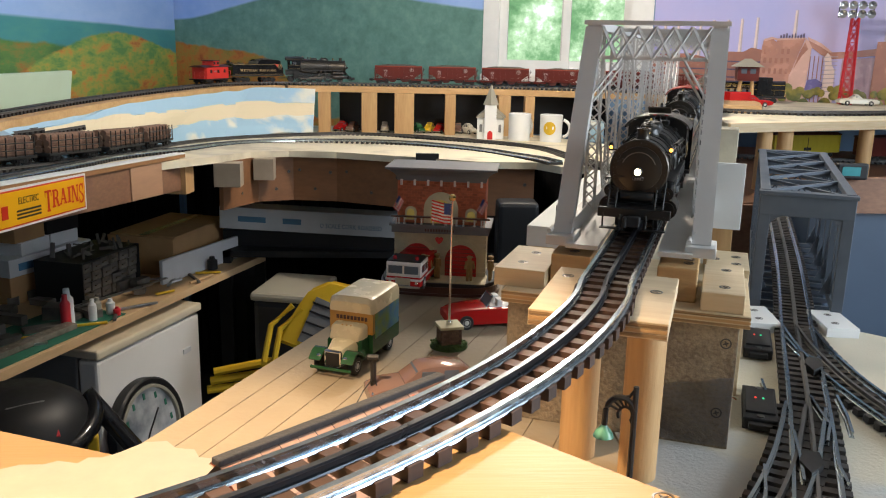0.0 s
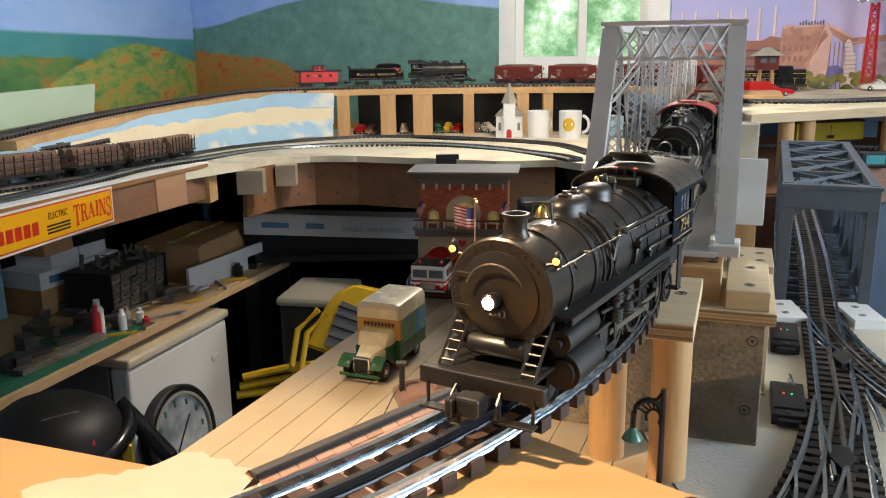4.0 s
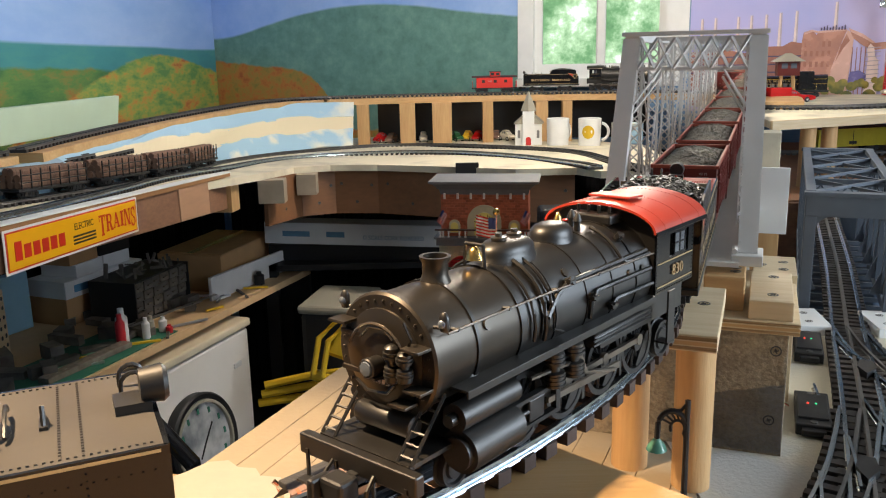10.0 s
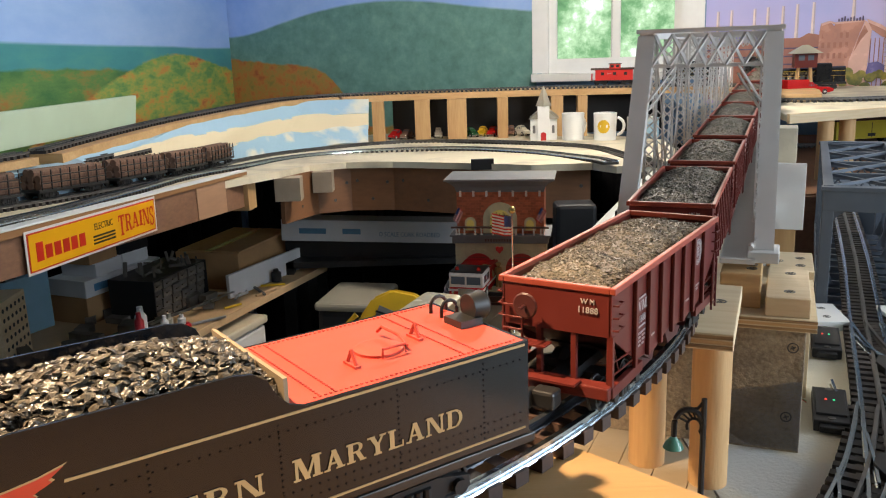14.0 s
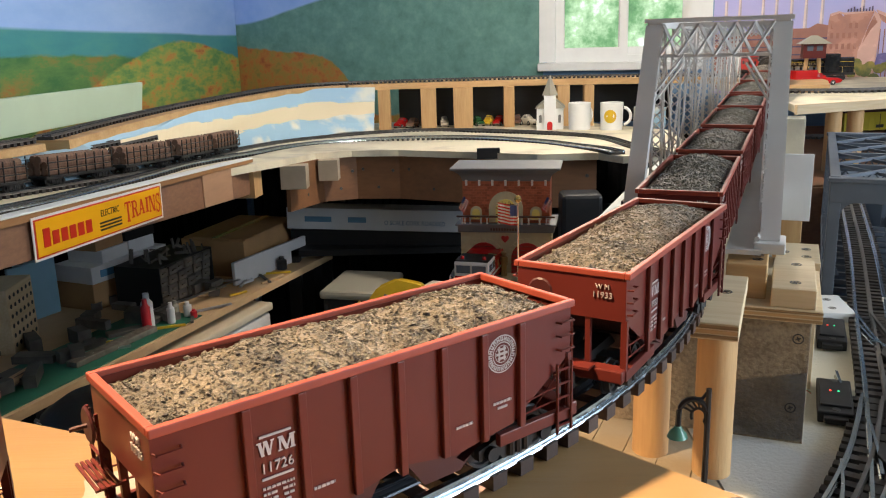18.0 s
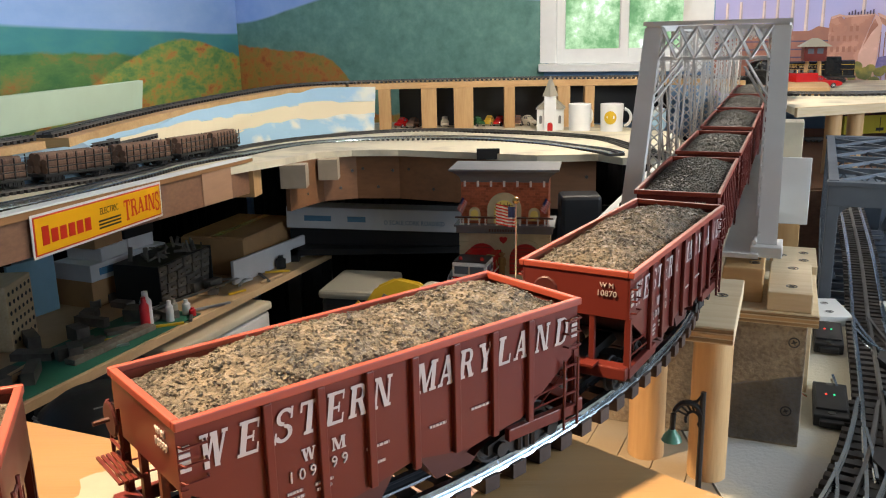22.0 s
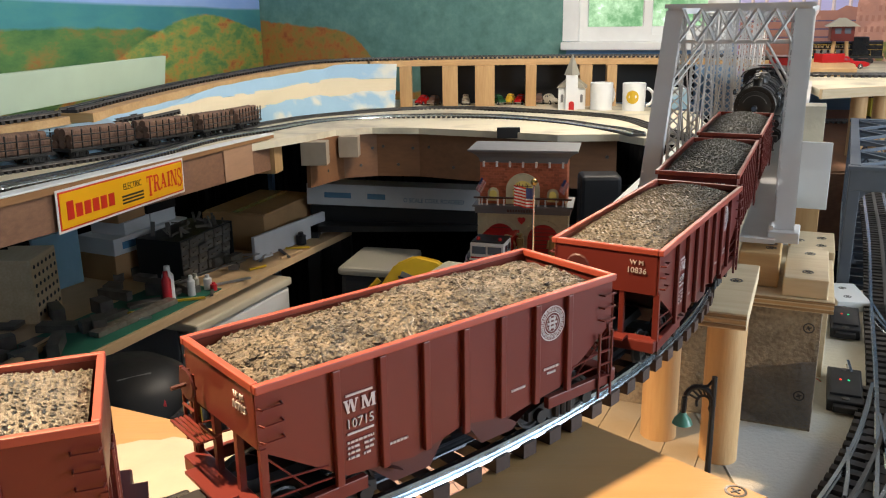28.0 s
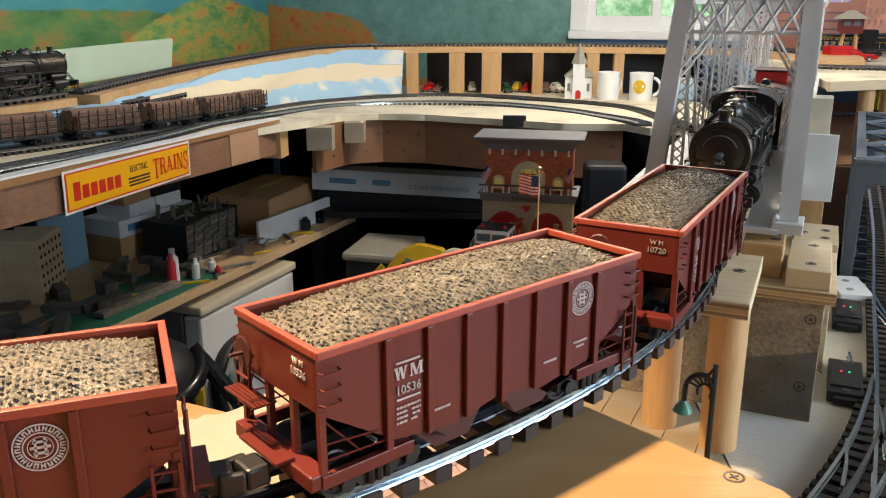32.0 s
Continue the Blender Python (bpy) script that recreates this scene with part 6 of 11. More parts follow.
def build_tender(deck, kind):
    """The tender: front at y = 0, rear at y = -0.2."""
    black = M["loco_black"]
    ten = thing("tender", {"a": "slate-black lettered tender full of glossy coal", "b": "slate-black lettered tender with a red deck and coal",
                           "c": "black tender with gold lettering"}[kind], "tender", group="locomotives of the coal train")
    w, zt, zb = 0.0325, 0.0640, 0.0255
    bm = B()
    pts = [(-0.200, zb), (0.0, zb), (0.0, 0.0535), (-0.004, 0.0525), (-0.0075, 0.0535), (-0.0095, 0.0570), (-0.0100, zt + 0.0095), (-0.0110, zt + 0.0118), (-0.0150, zt + 0.0138), (-0.026, zt + 0.0160), (-0.082, zt + 0.0160), (-0.088, zt + 0.0150), (-0.0925, zt + 0.0120), (-0.0955, zt + 0.006), (-0.0995, zt + 0.002), (-0.105, zt), (-0.200, zt)]
    for sx in (-1, 1):
        vs = slab(bm, pts, 0.0012, "x")
        bmesh.ops.translate(bm, vec=(sx * w, 0, 0), verts=vs)
        part("side_sheet", bm, M["tender_side"], ten)
        bm = B()
        box(bm, sx * 0.013, sx * w, -0.002, 0.0, zb, 0.0530)
        box(bm, sx * 0.013, sx * (w - 0.0006), -0.012, -0.002, 0.0505, 0.0520)
        part("front_sheet", bm, M["tender_side"], ten)
        bm = B()
    box(bm, -w, w, -0.2005, -0.1990, zb, zt)
    part("rear_sheet", bm, M["tender_side"], ten)
    bm = B()
    for sx in (-1, 1):
        box(bm, sx * 0.011, sx * w, -0.014, -0.0125, zb, zt + 0.0085)
        part("bulkhead", bm, M["tender_side"], ten)
        bm = B()
    box(bm, -0.011, 0.011, -0.020, -0.0185, zb, zt - 0.004)
    part("coal_gate", bm, M["tender_side"], ten)
    bm = B()
    box(bm, -w + 0.0008, w - 0.0008, -0.199, -0.098, zt - 0.002, zt)
    part("deck", bm, deck, ten, "red tender deck" if kind == "b" else "dull grey metal deck")
    bm = B()
    box(bm, -w + 0.0008, w - 0.0008, -0.100, -0.0985, zt - 0.001, zt + 0.0105)
    part("coal_board", bm, M["truck_cream_dull"], ten, "dull cream coal board")
    bm = B()
    box(bm, -w + 0.001, w - 0.001, -0.0985, -0.021, zb, zt - 0.001)
    part("bunker", bm, black, ten)
    rnd = random.Random(7 if kind == "a" else 8)
    verts, faces = [], []
    for _ in range(2600):
        x, y = rnd.uniform(-w + 0.003, w - 0.003), rnd.uniform(-0.097, -0.0165)
        z = zt + 0.004 + 0.0150 * (1 - (x / w) ** 2) ** 0.8 * math.sin(min(math.pi, max(0.0, (y + 0.100) / 0.0885 * math.pi))) ** 0.4 + rnd.uniform(-0.002, 0.001)
        r = rnd.uniform(0.0012, 0.0026)
        e = Euler((rnd.uniform(-0.7, 0.7), rnd.uniform(-0.7, 0.7), rnd.uniform(0, 6.3))).to_matrix()
        n0 = len(verts)
        for a, b, c in ((1, .3, 0), (.2, .9, .15), (-.9, .3, 0), (-.5, -.8, -.1), (.6, -.7, 0), (.1, .1, .5), (0, 0, -.4)):
            verts.append(tuple(Vector((x, y, z)) + e @ Vector((a * r, b * r, c * r))))
        for k in range(5):
            faces += [(n0 + k, n0 + (k + 1) % 5, n0 + 5), (n0 + (k + 1) % 5, n0 + k, n0 + 6)]
    me = bpy.data.meshes.new("coal")
    me.from_pydata(verts, [], faces)
    me.materials.append(M["coal_black"])
    tagged(share("coal", me, ten, Matrix.Identity(4), "heap of coal lumps"), kind="stuff")
    for sx in (-1, 1):
        S = SIDE_R if sx > 0 else SIDE_L
        x = sx * (w + 0.0007)
        bm = B()
        box(bm, x - 0.0003, x + 0.0003, -0.198, -0.036, zt - 0.0017, zt - 0.0008)
        box(bm, x - 0.0003, x + 0.0003, -0.198, -0.002, zb + 0.0026, zb + 0.0034)
        part("lining", bm, M["lettering_gold"], ten, "thin gold lining")
        for word, yc, ln in (("WESTERN", -0.0535, 0.0700), ("MARYLAND", -0.1330, 0.0690)):
            yy = yc if sx < 0 else -0.190 - yc
            share("road_name", serif_mesh(word, 0.0090 if kind == "a" else 0.0080, ln, M["lettering_gold"], small=0.90), ten, Matrix.Translation((x, yy, 0.0425)) @ S, "gold serif lettering")
        # winged round emblem
        ey, ez, er = (-0.0125, 0.0550, 0.0092)
        for k, (r0, mt, nm) in enumerate(((1.0, "lettering_gold", "emblem"), (0.93, "tender_side", "emblem_ring"), (0.60, "lettering_gold", "emblem_ring"), (0.54, "tender_side", "emblem_ring"))):
            bm = B()
            bm.faces.new([bm.verts.new((x + sx * 0.00006 * (k + 4), ey + er * r0 * math.cos(a), ez + er * r0 * math.sin(a))) for a in np.linspace(0, 2 * math.pi, 28, endpoint=False)])
            part(nm, bm, M[mt], ten, "round gold emblem" if k == 0 else "")
        bm = B()
        for k in range(18):
            box(bm, x + sx * 0.00050, x + sx * 0.00056, ey - 0.00042, ey + 0.00042, ez + er * 0.66, ez + er * 0.87, Matrix.Translation((0, ey, ez)) @ Matrix.Rotation(k * math.pi / 9, 4, "X") @ Matrix.Translation((0, -ey, -ez)))
        for k in range(7):
            hw2 = 0.0034 if k % 2 else 0.0022
            box(bm, x + sx * 0.00052, x + sx * 0.00058, ey - hw2, ey + hw2, ez - 0.0030 + 0.0010 * k, ez - 0.0027 + 0.0010 * k)
        part("emblem_marks", bm, M["lettering_gold"], ten, "fine gold marks")
        feather = [(0.0, 1.03), (0.8, 1.12), (1.6, 1.22), (2.4, 1.36), (3.25, 1.62), (2.75, 1.22), (2.85, 1.12), (2.25, 0.82), (2.35, 0.70), (1.85, 0.44), (1.95, 0.30), (1.50, 0.05), (1.55, -0.12), (1.18, -0.30), (1.12, -0.62), (0.80, -0.78), (0.5, -0.95)]
        for k, (grow, mt, nm) in enumerate(((0.07, "lettering_gold", "emblem_edge"), (0.0, "cab_red", "emblem_wing"))):
            bm = B()
            cx, cz = 1.5, 0.55
            bm.faces.new([bm.verts.new((x + sx * 0.00006 * (k + 1), ey - er * 0.80 * (a + grow * (a - cx)), ez + er * 0.82 * (b + grow * 1.6 * (b - cz)))) for a, b in feather])
            part(nm, bm, M[mt], ten, "red feathered wing of the emblem" if k else "")
        bm = B()
        for z in (zb + 0.006, 0.0350, 0.0570):
            for y in np.linspace(-0.196, -0.004, 60):
                box(bm, x - 0.0004, x + sx * 0.0002, y - 0.0003, y + 0.0003, z - 0.0003, z + 0.0003)
        for y in (-0.055, -0.095, -0.140, -0.178):
            for z in np.linspace(zb + 0.004, zt - 0.002, 16):
                box(bm, x - 0.0004, x + sx * 0.0002, y - 0.0003, y + 0.0003, z - 0.0003, z + 0.0003)
        tagged(part("rivet_row", bm, M["tender_side"], ten), "rows of small rivets", kind="stuff")
    bm = B()
    box(bm, -w - 0.001, w + 0.001, -0.203, 0.003, zb - 0.0045, zb - 0.0005, bevel=0.0006)
    part("underframe", bm, black, ten)
    bm = B()
    lathe(bm, [(0.0095, 0), (0.0095, 0.0010), (0.0080, 0.0016), (0.0004, 0.0018)], 20, Matrix.Translation((-0.004, -0.150, zt)))
    wire(bm, [(-0.012, -0.158, zt + 0.002), (-0.006, -0.158, zt + 0.005), (0.006, -0.158, zt + 0.005), (0.010, -0.158, zt + 0.002)], 0.0007)
    wire(bm, [(-0.014, -0.146, zt + 0.0005), (-0.014, -0.146, zt + 0.004), (-0.014, -0.156, zt + 0.004), (-0.014, -0.156, zt + 0.0005)], 0.0006)
    part("water_hatch", bm, deck if kind == "b" else black, ten, "", True)
    bm = B()
    for x in np.linspace(-w + 0.004, w - 0.004, 30):
        for y in (-0.112, -0.118, -0.172, -0.178):
            box(bm, x - 0.0004, x + 0.0004, y - 0.0004, y + 0.0004, zt - 0.0002, zt + 0.0005)
    for y in np.linspace(-0.196, -0.110, 44):
        for x in (-w + 0.003, w - 0.003):
            box(bm, x - 0.0004, x + 0.0004, y - 0.0004, y + 0.0004, zt - 0.0002, zt + 0.0005)
    tagged(part("deck_rivet", bm, deck, ten), "rows of small rivets", kind="stuff")
    for y, dx in ((-0.134, -0.012), (-0.168, -0.002)):
        bm = B()
        for sgn in (-1, 1):
            rod(bm, (dx + 0.0035 * sgn, y, zt), (dx, y, zt + 0.006), 0.0007, 5)
        box(bm, dx - 0.0045, dx + 0.0045, y - 0.0012, y + 0.0012, zt, zt + 0.0010)
        part("hatch_stand", bm, deck if kind == "b" else black, ten)
    bm = B()
    lathe(bm, [(0.0055, -0.004), (0.0062, 0.003), (0.0050, 0.0045), (0.0004, 0.0042)], 14, Matrix.Translation((0, -0.200, zt + 0.0065)) @ Matrix.Rotation(radians(90), 4, "X"))
    box(bm, -0.006, 0.006, -0.199, -0.188, zt, zt + 0.003)
    part("rear_lamp", bm, black, ten, "", True)
    for sx in (0.012, 0.020):
        bm = B()
        wire(bm, [(sx, -0.199, zt - 0.008)] + [(sx, -0.199 + 0.004 * math.cos(a) + 0.004, zt + 0.003 + 0.004 * math.sin(a)) for a in np.linspace(math.pi, 0, 8)] + [(sx, -0.191, zt)], 0.0008)
        part("grab_iron", bm, black, ten)
    for y in (-0.045, -0.152):
        add_truck(ten, y, 0.038)
    share("coupler", coupler_mesh(), ten, Matrix.Translation((0, -0.194, 0.0125)) @ Matrix.Rotation(math.pi, 4, "Z"))
    # the front of the body stands further forward
    for ob in ten.children_recursive:
        if ob.data and ob.matrix_basis.translation.length < 1e-9:
            for v in ob.data.vertices:
                v.co.y += 0.008 * min(1.0, max(0.0, (v.co.y + 0.062) / 0.045))
    bm = B()
    box(bm, -0.006, 0.006, 0.006, 0.052, 0.012, 0.0145)
    part("drawbar", bm, black, ten)
    return ten


def build_caboose():
    cab = thing("caboose", "bright red wooden caboose with a cupola", "caboose")
    w, L = 0.029, 0.175
    bm = B()
    box(bm, -w, w, -L + 0.018, -0.018, 0.017, 0.056, bevel=0.0008)
    part("body", bm, M["red_paint"], cab)
    bm = B()
    pts = [(-w - 0.002, 0.0555)] + [(x, 0.0565 + 0.006 * (1 - (x / w) ** 2)) for x in np.linspace(-w, w, 9)] + [(w + 0.002, 0.0555)]
    vs = slab(bm, pts, L, "y")
    bmesh.ops.translate(bm, vec=(0, -L / 2, 0), verts=vs)
    part("roof", bm, M["oxide_dark"], cab)
    bm = B()
    box(bm, -0.021, 0.021, -0.105, -0.065, 0.058, 0.076, bevel=0.0006)
    cup = part("cupola", bm, M["red_paint"], cab)
    bm = B()
    box(bm, -0.024, 0.024, -0.109, -0.061, 0.076, 0.0785, bevel=0.0008)
    part("cupola_roof", bm, M["oxide_dark"], cup)
    for sx in (-1, 1):
        for y in (-0.045, -0.085, -0.130):
            bm = B()
            box(bm, sx * (w - 0.0005), sx * (w + 0.0006), y - 0.006, y + 0.006, 0.036, 0.047)
            part("window", bm, M["black"], cab, "dark window")
        for y in (-0.075, -0.095):
            bm = B()
            box(bm, sx * 0.0205, sx * 0.0216, y - 0.006, y + 0.006, 0.064, 0.073)
            part("window", bm, M["black"], cup, "dark window")
    bm = B()
    box(bm, -w, w, -L, 0.0, 0.0135, 0.0172)
    part("underframe", bm, M["black"], cab)
    for y in (-0.003, -L + 0.003):
        bm = B()
        for x in (-w + 0.001, -w * 0.35, w * 0.35, w - 0.001):
            rod(bm, (x, y, 0.017), (x, y, 0.042), 0.0008, 5)
        rod(bm, (-w, y, 0.042), (w, y, 0.042), 0.0008, 5)
        rod(bm, (-w, y, 0.030), (w, y, 0.030), 0.0006, 5)
        part("end_railing", bm, M["red_paint"], cab)
    add_truck(cab, -0.038)
    add_truck(cab, -0.137)
    for sx in (-1, 1):
        words_on(cab, "WM", 0.0085, M["lettering_white"], Matrix.Translation((sx * (w + 0.0006), -0.105, 0.041)) @ (SIDE_R if sx > 0 else SIDE_L))
    return cab


# the train: each vehicle, its distance behind the first smokebox front, and where its two pivots lie on it
TRAIN = []


def couple(ob, back, front_pivot, rear_pivot):
    TRAIN.append((ob, back, front_pivot, rear_pivot))


engine_a = build_loco("734", M["roof_grey"], "a")
couple(engine_a[0], 0.0, -0.055, -0.165)
couple(build_tender(M["deck_grey"], "a"), 0.277, -0.045, -0.152)
engine_b = build_loco("830", M["cab_red"], "b")
couple(engine_b[0], 0.546, -0.055, -0.165)
couple(build_tender(M["deck_red"], "b"), 0.827, -0.045, -0.152)
NUMBERS = ["11888", "11726", "11933", "10999", "10870", "10820", "10715", "10836", "10536", "10720"]
for i in range(10):
    car = build_hopper(NUMBERS[i], i in (3, 4), "coal_brown" if i < 5 or i == 6 else "coal_grey", i + 1)
    couple(car, 1.1765 + 0.217 * i, 0.062, -0.062)
engine_c = build_loco("", M["loco_grey"], "c")
couple(engine_c[0], 3.327, -0.055, -0.165)
couple(build_tender(M["tender_side"], "c"), 3.609, -0.045, -0.152)
couple(build_caboose(), 3.848, -0.038, -0.137)

# seconds, and the distance of the first smokebox front past the start of the front curve
RUN = [(0.0, -0.177), (3.5, 0.187), (7.0, 0.554), (13.0, 1.187), (19.0, 1.826), (23.0, 2.250), (28.0, 2.777), (32.0, 3.193)]


# how far a place lies back along the line from the start of the front curve, by its distance within the train
BACK_D = [-9.0, 0.0, 1.10, 1.70, 2.20, 2.663, 2.881, 3.099, 3.317, 4.5]
BACK_L = [-9.0, 0.0, 1.10, 1.70 + 0.30 * SLACK, 2.20 + 0.66 * SLACK, 2.663 + SLACK, 2.663 + SLACK + 0.207, 2.663 + SLACK + 0.414, 2.663 + SLACK + 0.621, 2.663 + SLACK + 0.621 + 1.140]


def down_line(s):
    return HEAD0 - float(np.interp(HEAD0 - s, BACK_D, BACK_L))


def head_at(t):
    return float(np.interp(t, [r[0] for r in RUN], [r[1] for r in RUN])) + HEAD0


def ride(t, back, fp, rp):
    s = head_at(t) - back
    a, b = on_line(down_line(s + fp)), on_line(down_line(s + rp))
    d = (a - b).normalized()
    m = d.to_track_quat("Y", "Z").to_matrix().to_4x4()
    return Matrix.Translation(b - d * rp) @ m


def motions():
    times = [k * 0.5 for k in range(65)]
    for ob, back, fp, rp in TRAIN:
        walk(ob, [(t, ride(t, back, fp, rp)) for t in times])
    for eng, axles, rods, R in (engine_a, engine_b, engine_c):
        fine = [k * 0.2 for k in range(161)]
        for ax, y in axles:
            walk(ax, [(t, Matrix.Translation((0, y, R)) @ Matrix.Rotation(-(head_at(t) - HEAD0) / R, 4, "X")) for t in fine])
        for r in rods:
            walk(r, [(t, Matrix.Translation((0, -0.0075 * math.sin(-(head_at(t) - HEAD0) / R), R + 0.0075 * math.cos((head_at(t) - HEAD0) / R)))) for t in fine])

# ---------------------------------------------------------------- frames of reference on the layout
BR = Matrix.Translation((JOIN.x, JOIN.y, RAIL)) @ Matrix.Rotation(math.atan2(-BRIDGE_DIR.x, BRIDGE_DIR.y), 4, "Z")


def block(name, x0, x1, y0, y1, z0, z1, material, label, m=BR, screws=(), bevel=0.0007, category="wooden block"):
    """A sawn timber piece with countersunk screws on its top (x, y) or front (x, z, 'f')."""
    bm = B()
    box(bm, x0, x1, y0, y1, z0, z1, bevel=bevel)
    cx, cy = (x0 + x1) / 2, (y0 + y1) / 2
    bmesh.ops.translate(bm, vec=(-cx, -cy, -z0), verts=bm.verts)
    ob = part(name, bm, material)
    ob.matrix_basis = m @ Matrix.Translation((cx, cy, z0))
    tagged(ob, label, category)
    for sc in screws:
        if len(sc) == 2:
            share("screw", screw_mesh(), ob, Matrix.Translation((sc[0] - cx, sc[1] - cy, z1 - z0)))
        else:
            share("screw", screw_mesh(), ob, Matrix.Translation((sc[0] - cx, y0 - cy, sc[1] - z0)) @ Matrix.Rotation(radians(90), 4, "X"))
    return ob


def screw_mesh():
    def make():
        bm = B()
        lathe(bm, [(0.0048, -0.0006), (0.0046, 0.0002), (0.0036, 0.0003), (0.0034, -0.0002), (0.0003, 0.0001)], 16)
        for a in (0.4, 1.97):
            box(bm, -0.0024, 0.0024, -0.0004, 0.0004, -0.0002, 0.0004, Matrix.Rotation(a, 4, "Z"))
        return mesh_of("screw", bm, M["screw"])
    return cached("screw", make)


def lattice(bm, p0, p1, across, n, r=0.0012):
    """Zig-zag lacing between two parallel edges: p0..p1 and the same moved by across."""
    p0, p1, across = Vector(p0), Vector(p1), Vector(across)
    for k in range(n):
        a, b = p0.lerp(p1, k / n), p0.lerp(p1, (k + 1) / n)
        c, d = (a, b + across) if k % 2 == 0 else (a + across, b)
        rod(bm, c, d, r, 4)


def beam(bm, a, b, w, h):
    """A rectangular bar from a to b: w along the local side, h along the local up."""
    sweep(bm, [a, b], [(-w / 2, -h / 2), (w / 2, -h / 2), (w / 2, h / 2), (-w / 2, h / 2)])


def build_silver_bridge():
    S = M["bridge_silver"]
    br = thing("truss_bridge", "silver-grey metal through-truss railway bridge with laced members", "bridge", BR)
    y0, yt, L, H, hw = 0.185, 0.290, 1.40, 0.181, 0.0585
    for sx in (-1, 1):
        bm = B()
        a, b = Vector((sx * 0.0605, y0, -0.006)), Vector((sx * hw, yt, H - 0.003))
        beam(bm, a, b, 0.0165, 0.010)
        post = part("end_post", bm, S, br)
        bm = B()
        for k in range(40):
            p = a.lerp(b, (k + 0.5) / 40)
            for q in (-0.0070, 0.0070):
                ball(bm, p + Vector((q, -0.0053, 0.0030)), 0.0006, seg=5, rings=3)
        tagged(part("rivet", bm, S, post), kind="stuff")
        bm = B()
        box(bm, sx * 0.0605 - 0.013, sx * 0.0605 + 0.013, y0 - 0.014, y0 + 0.022, -0.0135, -0.004, bevel=0.001)
        rod(bm, (sx * 0.0605 - 0.010, y0 - 0.015, -0.0005), (sx * 0.0605 - 0.010, y0 + 0.004, -0.0005), 0.0022, 8)
        part("bearing_shoe", bm, S, br)
        # chords
        bm = B()
        beam(bm, (sx * hw, yt - 0.004, H), (sx * hw, yt + L, H), 0.013, 0.008)
        part("top_chord", bm, S, br)
        bm = B()
        beam(bm, (sx * 0.0605, y0, -0.005), (sx * 0.0605, yt + L + 0.09, -0.005), 0.010, 0.013)
        part("bottom_chord", bm, S, br)
        n = 10
        for k in range(n + 1):
            y = yt + L * k / n
            bm = B()
            for dy in (-0.0055, 0.0055):
                beam(bm, (sx * hw, y + dy, 0), (sx * hw, y + dy, H - 0.004), 0.0016, 0.0016)
            lattice(bm, (sx * hw, y - 0.0055, 0.002), (sx * hw, y - 0.0055, H - 0.006), (0, 0.011, 0), 16, 0.0008)
            for dy in (-0.0055, 0.0055):
                beam(bm, (sx * (hw - 0.010), y + dy, 0), (sx * (hw - 0.010), y + dy, H - 0.004), 0.0014, 0.0014)
            lattice(bm, (sx * (hw - 0.010), y - 0.0058, 0.002), (sx * (hw - 0.010), y - 0.0058, H - 0.006), (sx * 0.010, 0, 0), 18, 0.0008)
            lattice(bm, (sx * hw, y - 0.0058, 0.002), (sx * hw, y - 0.0058, H - 0.006), (-sx * 0.010, 0, 0), 18, 0.0008)
            part("laced_post", bm, S, br)
            if k < n:
                bm = B()
                up = k % 2 == 0
                a, b = Vector((sx * hw, y + 0.005, H - 0.006 if up else 0.002)), Vector((sx * hw, y + L / n - 0.005, 0.002 if up else H - 0.006))
                for dy in (-0.004, 0.004):
                    beam(bm, a + Vector((0, dy, 0)), b + Vector((0, dy, 0)), 0.0014, 0.0014)
                lattice(bm, a - Vector((0, 0.004, 0)), b - Vector((0, 0.004, 0)), (0, 0.008, 0), 18, 0.0007)
                for q in (a, b):
                    beam(bm, q - Vector((sx * 0.008, 0, 0)), q, 0.0014, 0.0014)
                beam(bm, a - Vector((sx * 0.008, 0, 0)), b - Vector((sx * 0.008, 0, 0)), 0.0014, 0.0014)
                lattice(bm, a - Vector((sx * 0.008, 0, 0)), b - Vector((sx * 0.008, 0, 0)), (sx * 0.008, 0, 0), 18, 0.0007)
                part("laced_diagonal", bm, S, br)
        # end diagonals behind the sloping post
        bm = B()
        beam(bm, (sx * hw, yt, H * 0.97), (sx * hw, yt - 0.004, 0.0), 0.0020, 0.0030)
        lattice(bm, (sx * hw, yt - 0.09, 0.01), (sx * hw, yt - 0.004, H * 0.9), (0, 0.012, 0), 14, 0.0008)
        part("end_lacing", bm, S, br)
        # side girder strip with rivets
        bm = B()
        box(bm, sx * 0.0255, sx * 0.0545, y0 - 0.02, yt + L + 0.09, -0.0135, -0.0095)
        box(bm, sx * 0.0535, sx * 0.0550, y0, yt + L + 0.09, -0.0095, 0.006)
        part("deck_plate", bm, S, br)
    # portal
    dirp = Vector((0, yt - y0, H)).normalized()
    top = Vector((0, yt, H))
    low = top - dirp * 0.034
    bm = B()
    beam(bm, (-0.068, yt, H + 0.0035), (0.068, yt, H + 0.0035), 0.013, 0.004)
    part("portal_cap", bm, S, br)
    bm = B()
    beam(bm, (-hw + 0.008, low.y, low.z), (hw - 0.008, low.y, low.z), 0.006, 0.0035)
    part("portal_strut", bm, S, br)
    bm = B()
    n = 6
    xs = np.linspace(-hw + 0.008, hw - 0.008, n + 1)
    for a, b in zip(xs, xs[1:]):
        for u, v in ((top, low), (low, top)):
            sweep(bm, [(a, u.y - 0.003, u.z), (b, v.y - 0.003, v.z)], [(-0.0018, -0.0006), (0.0018, -0.0006), (0.0018, 0.0006), (-0.0018, 0.0006)])
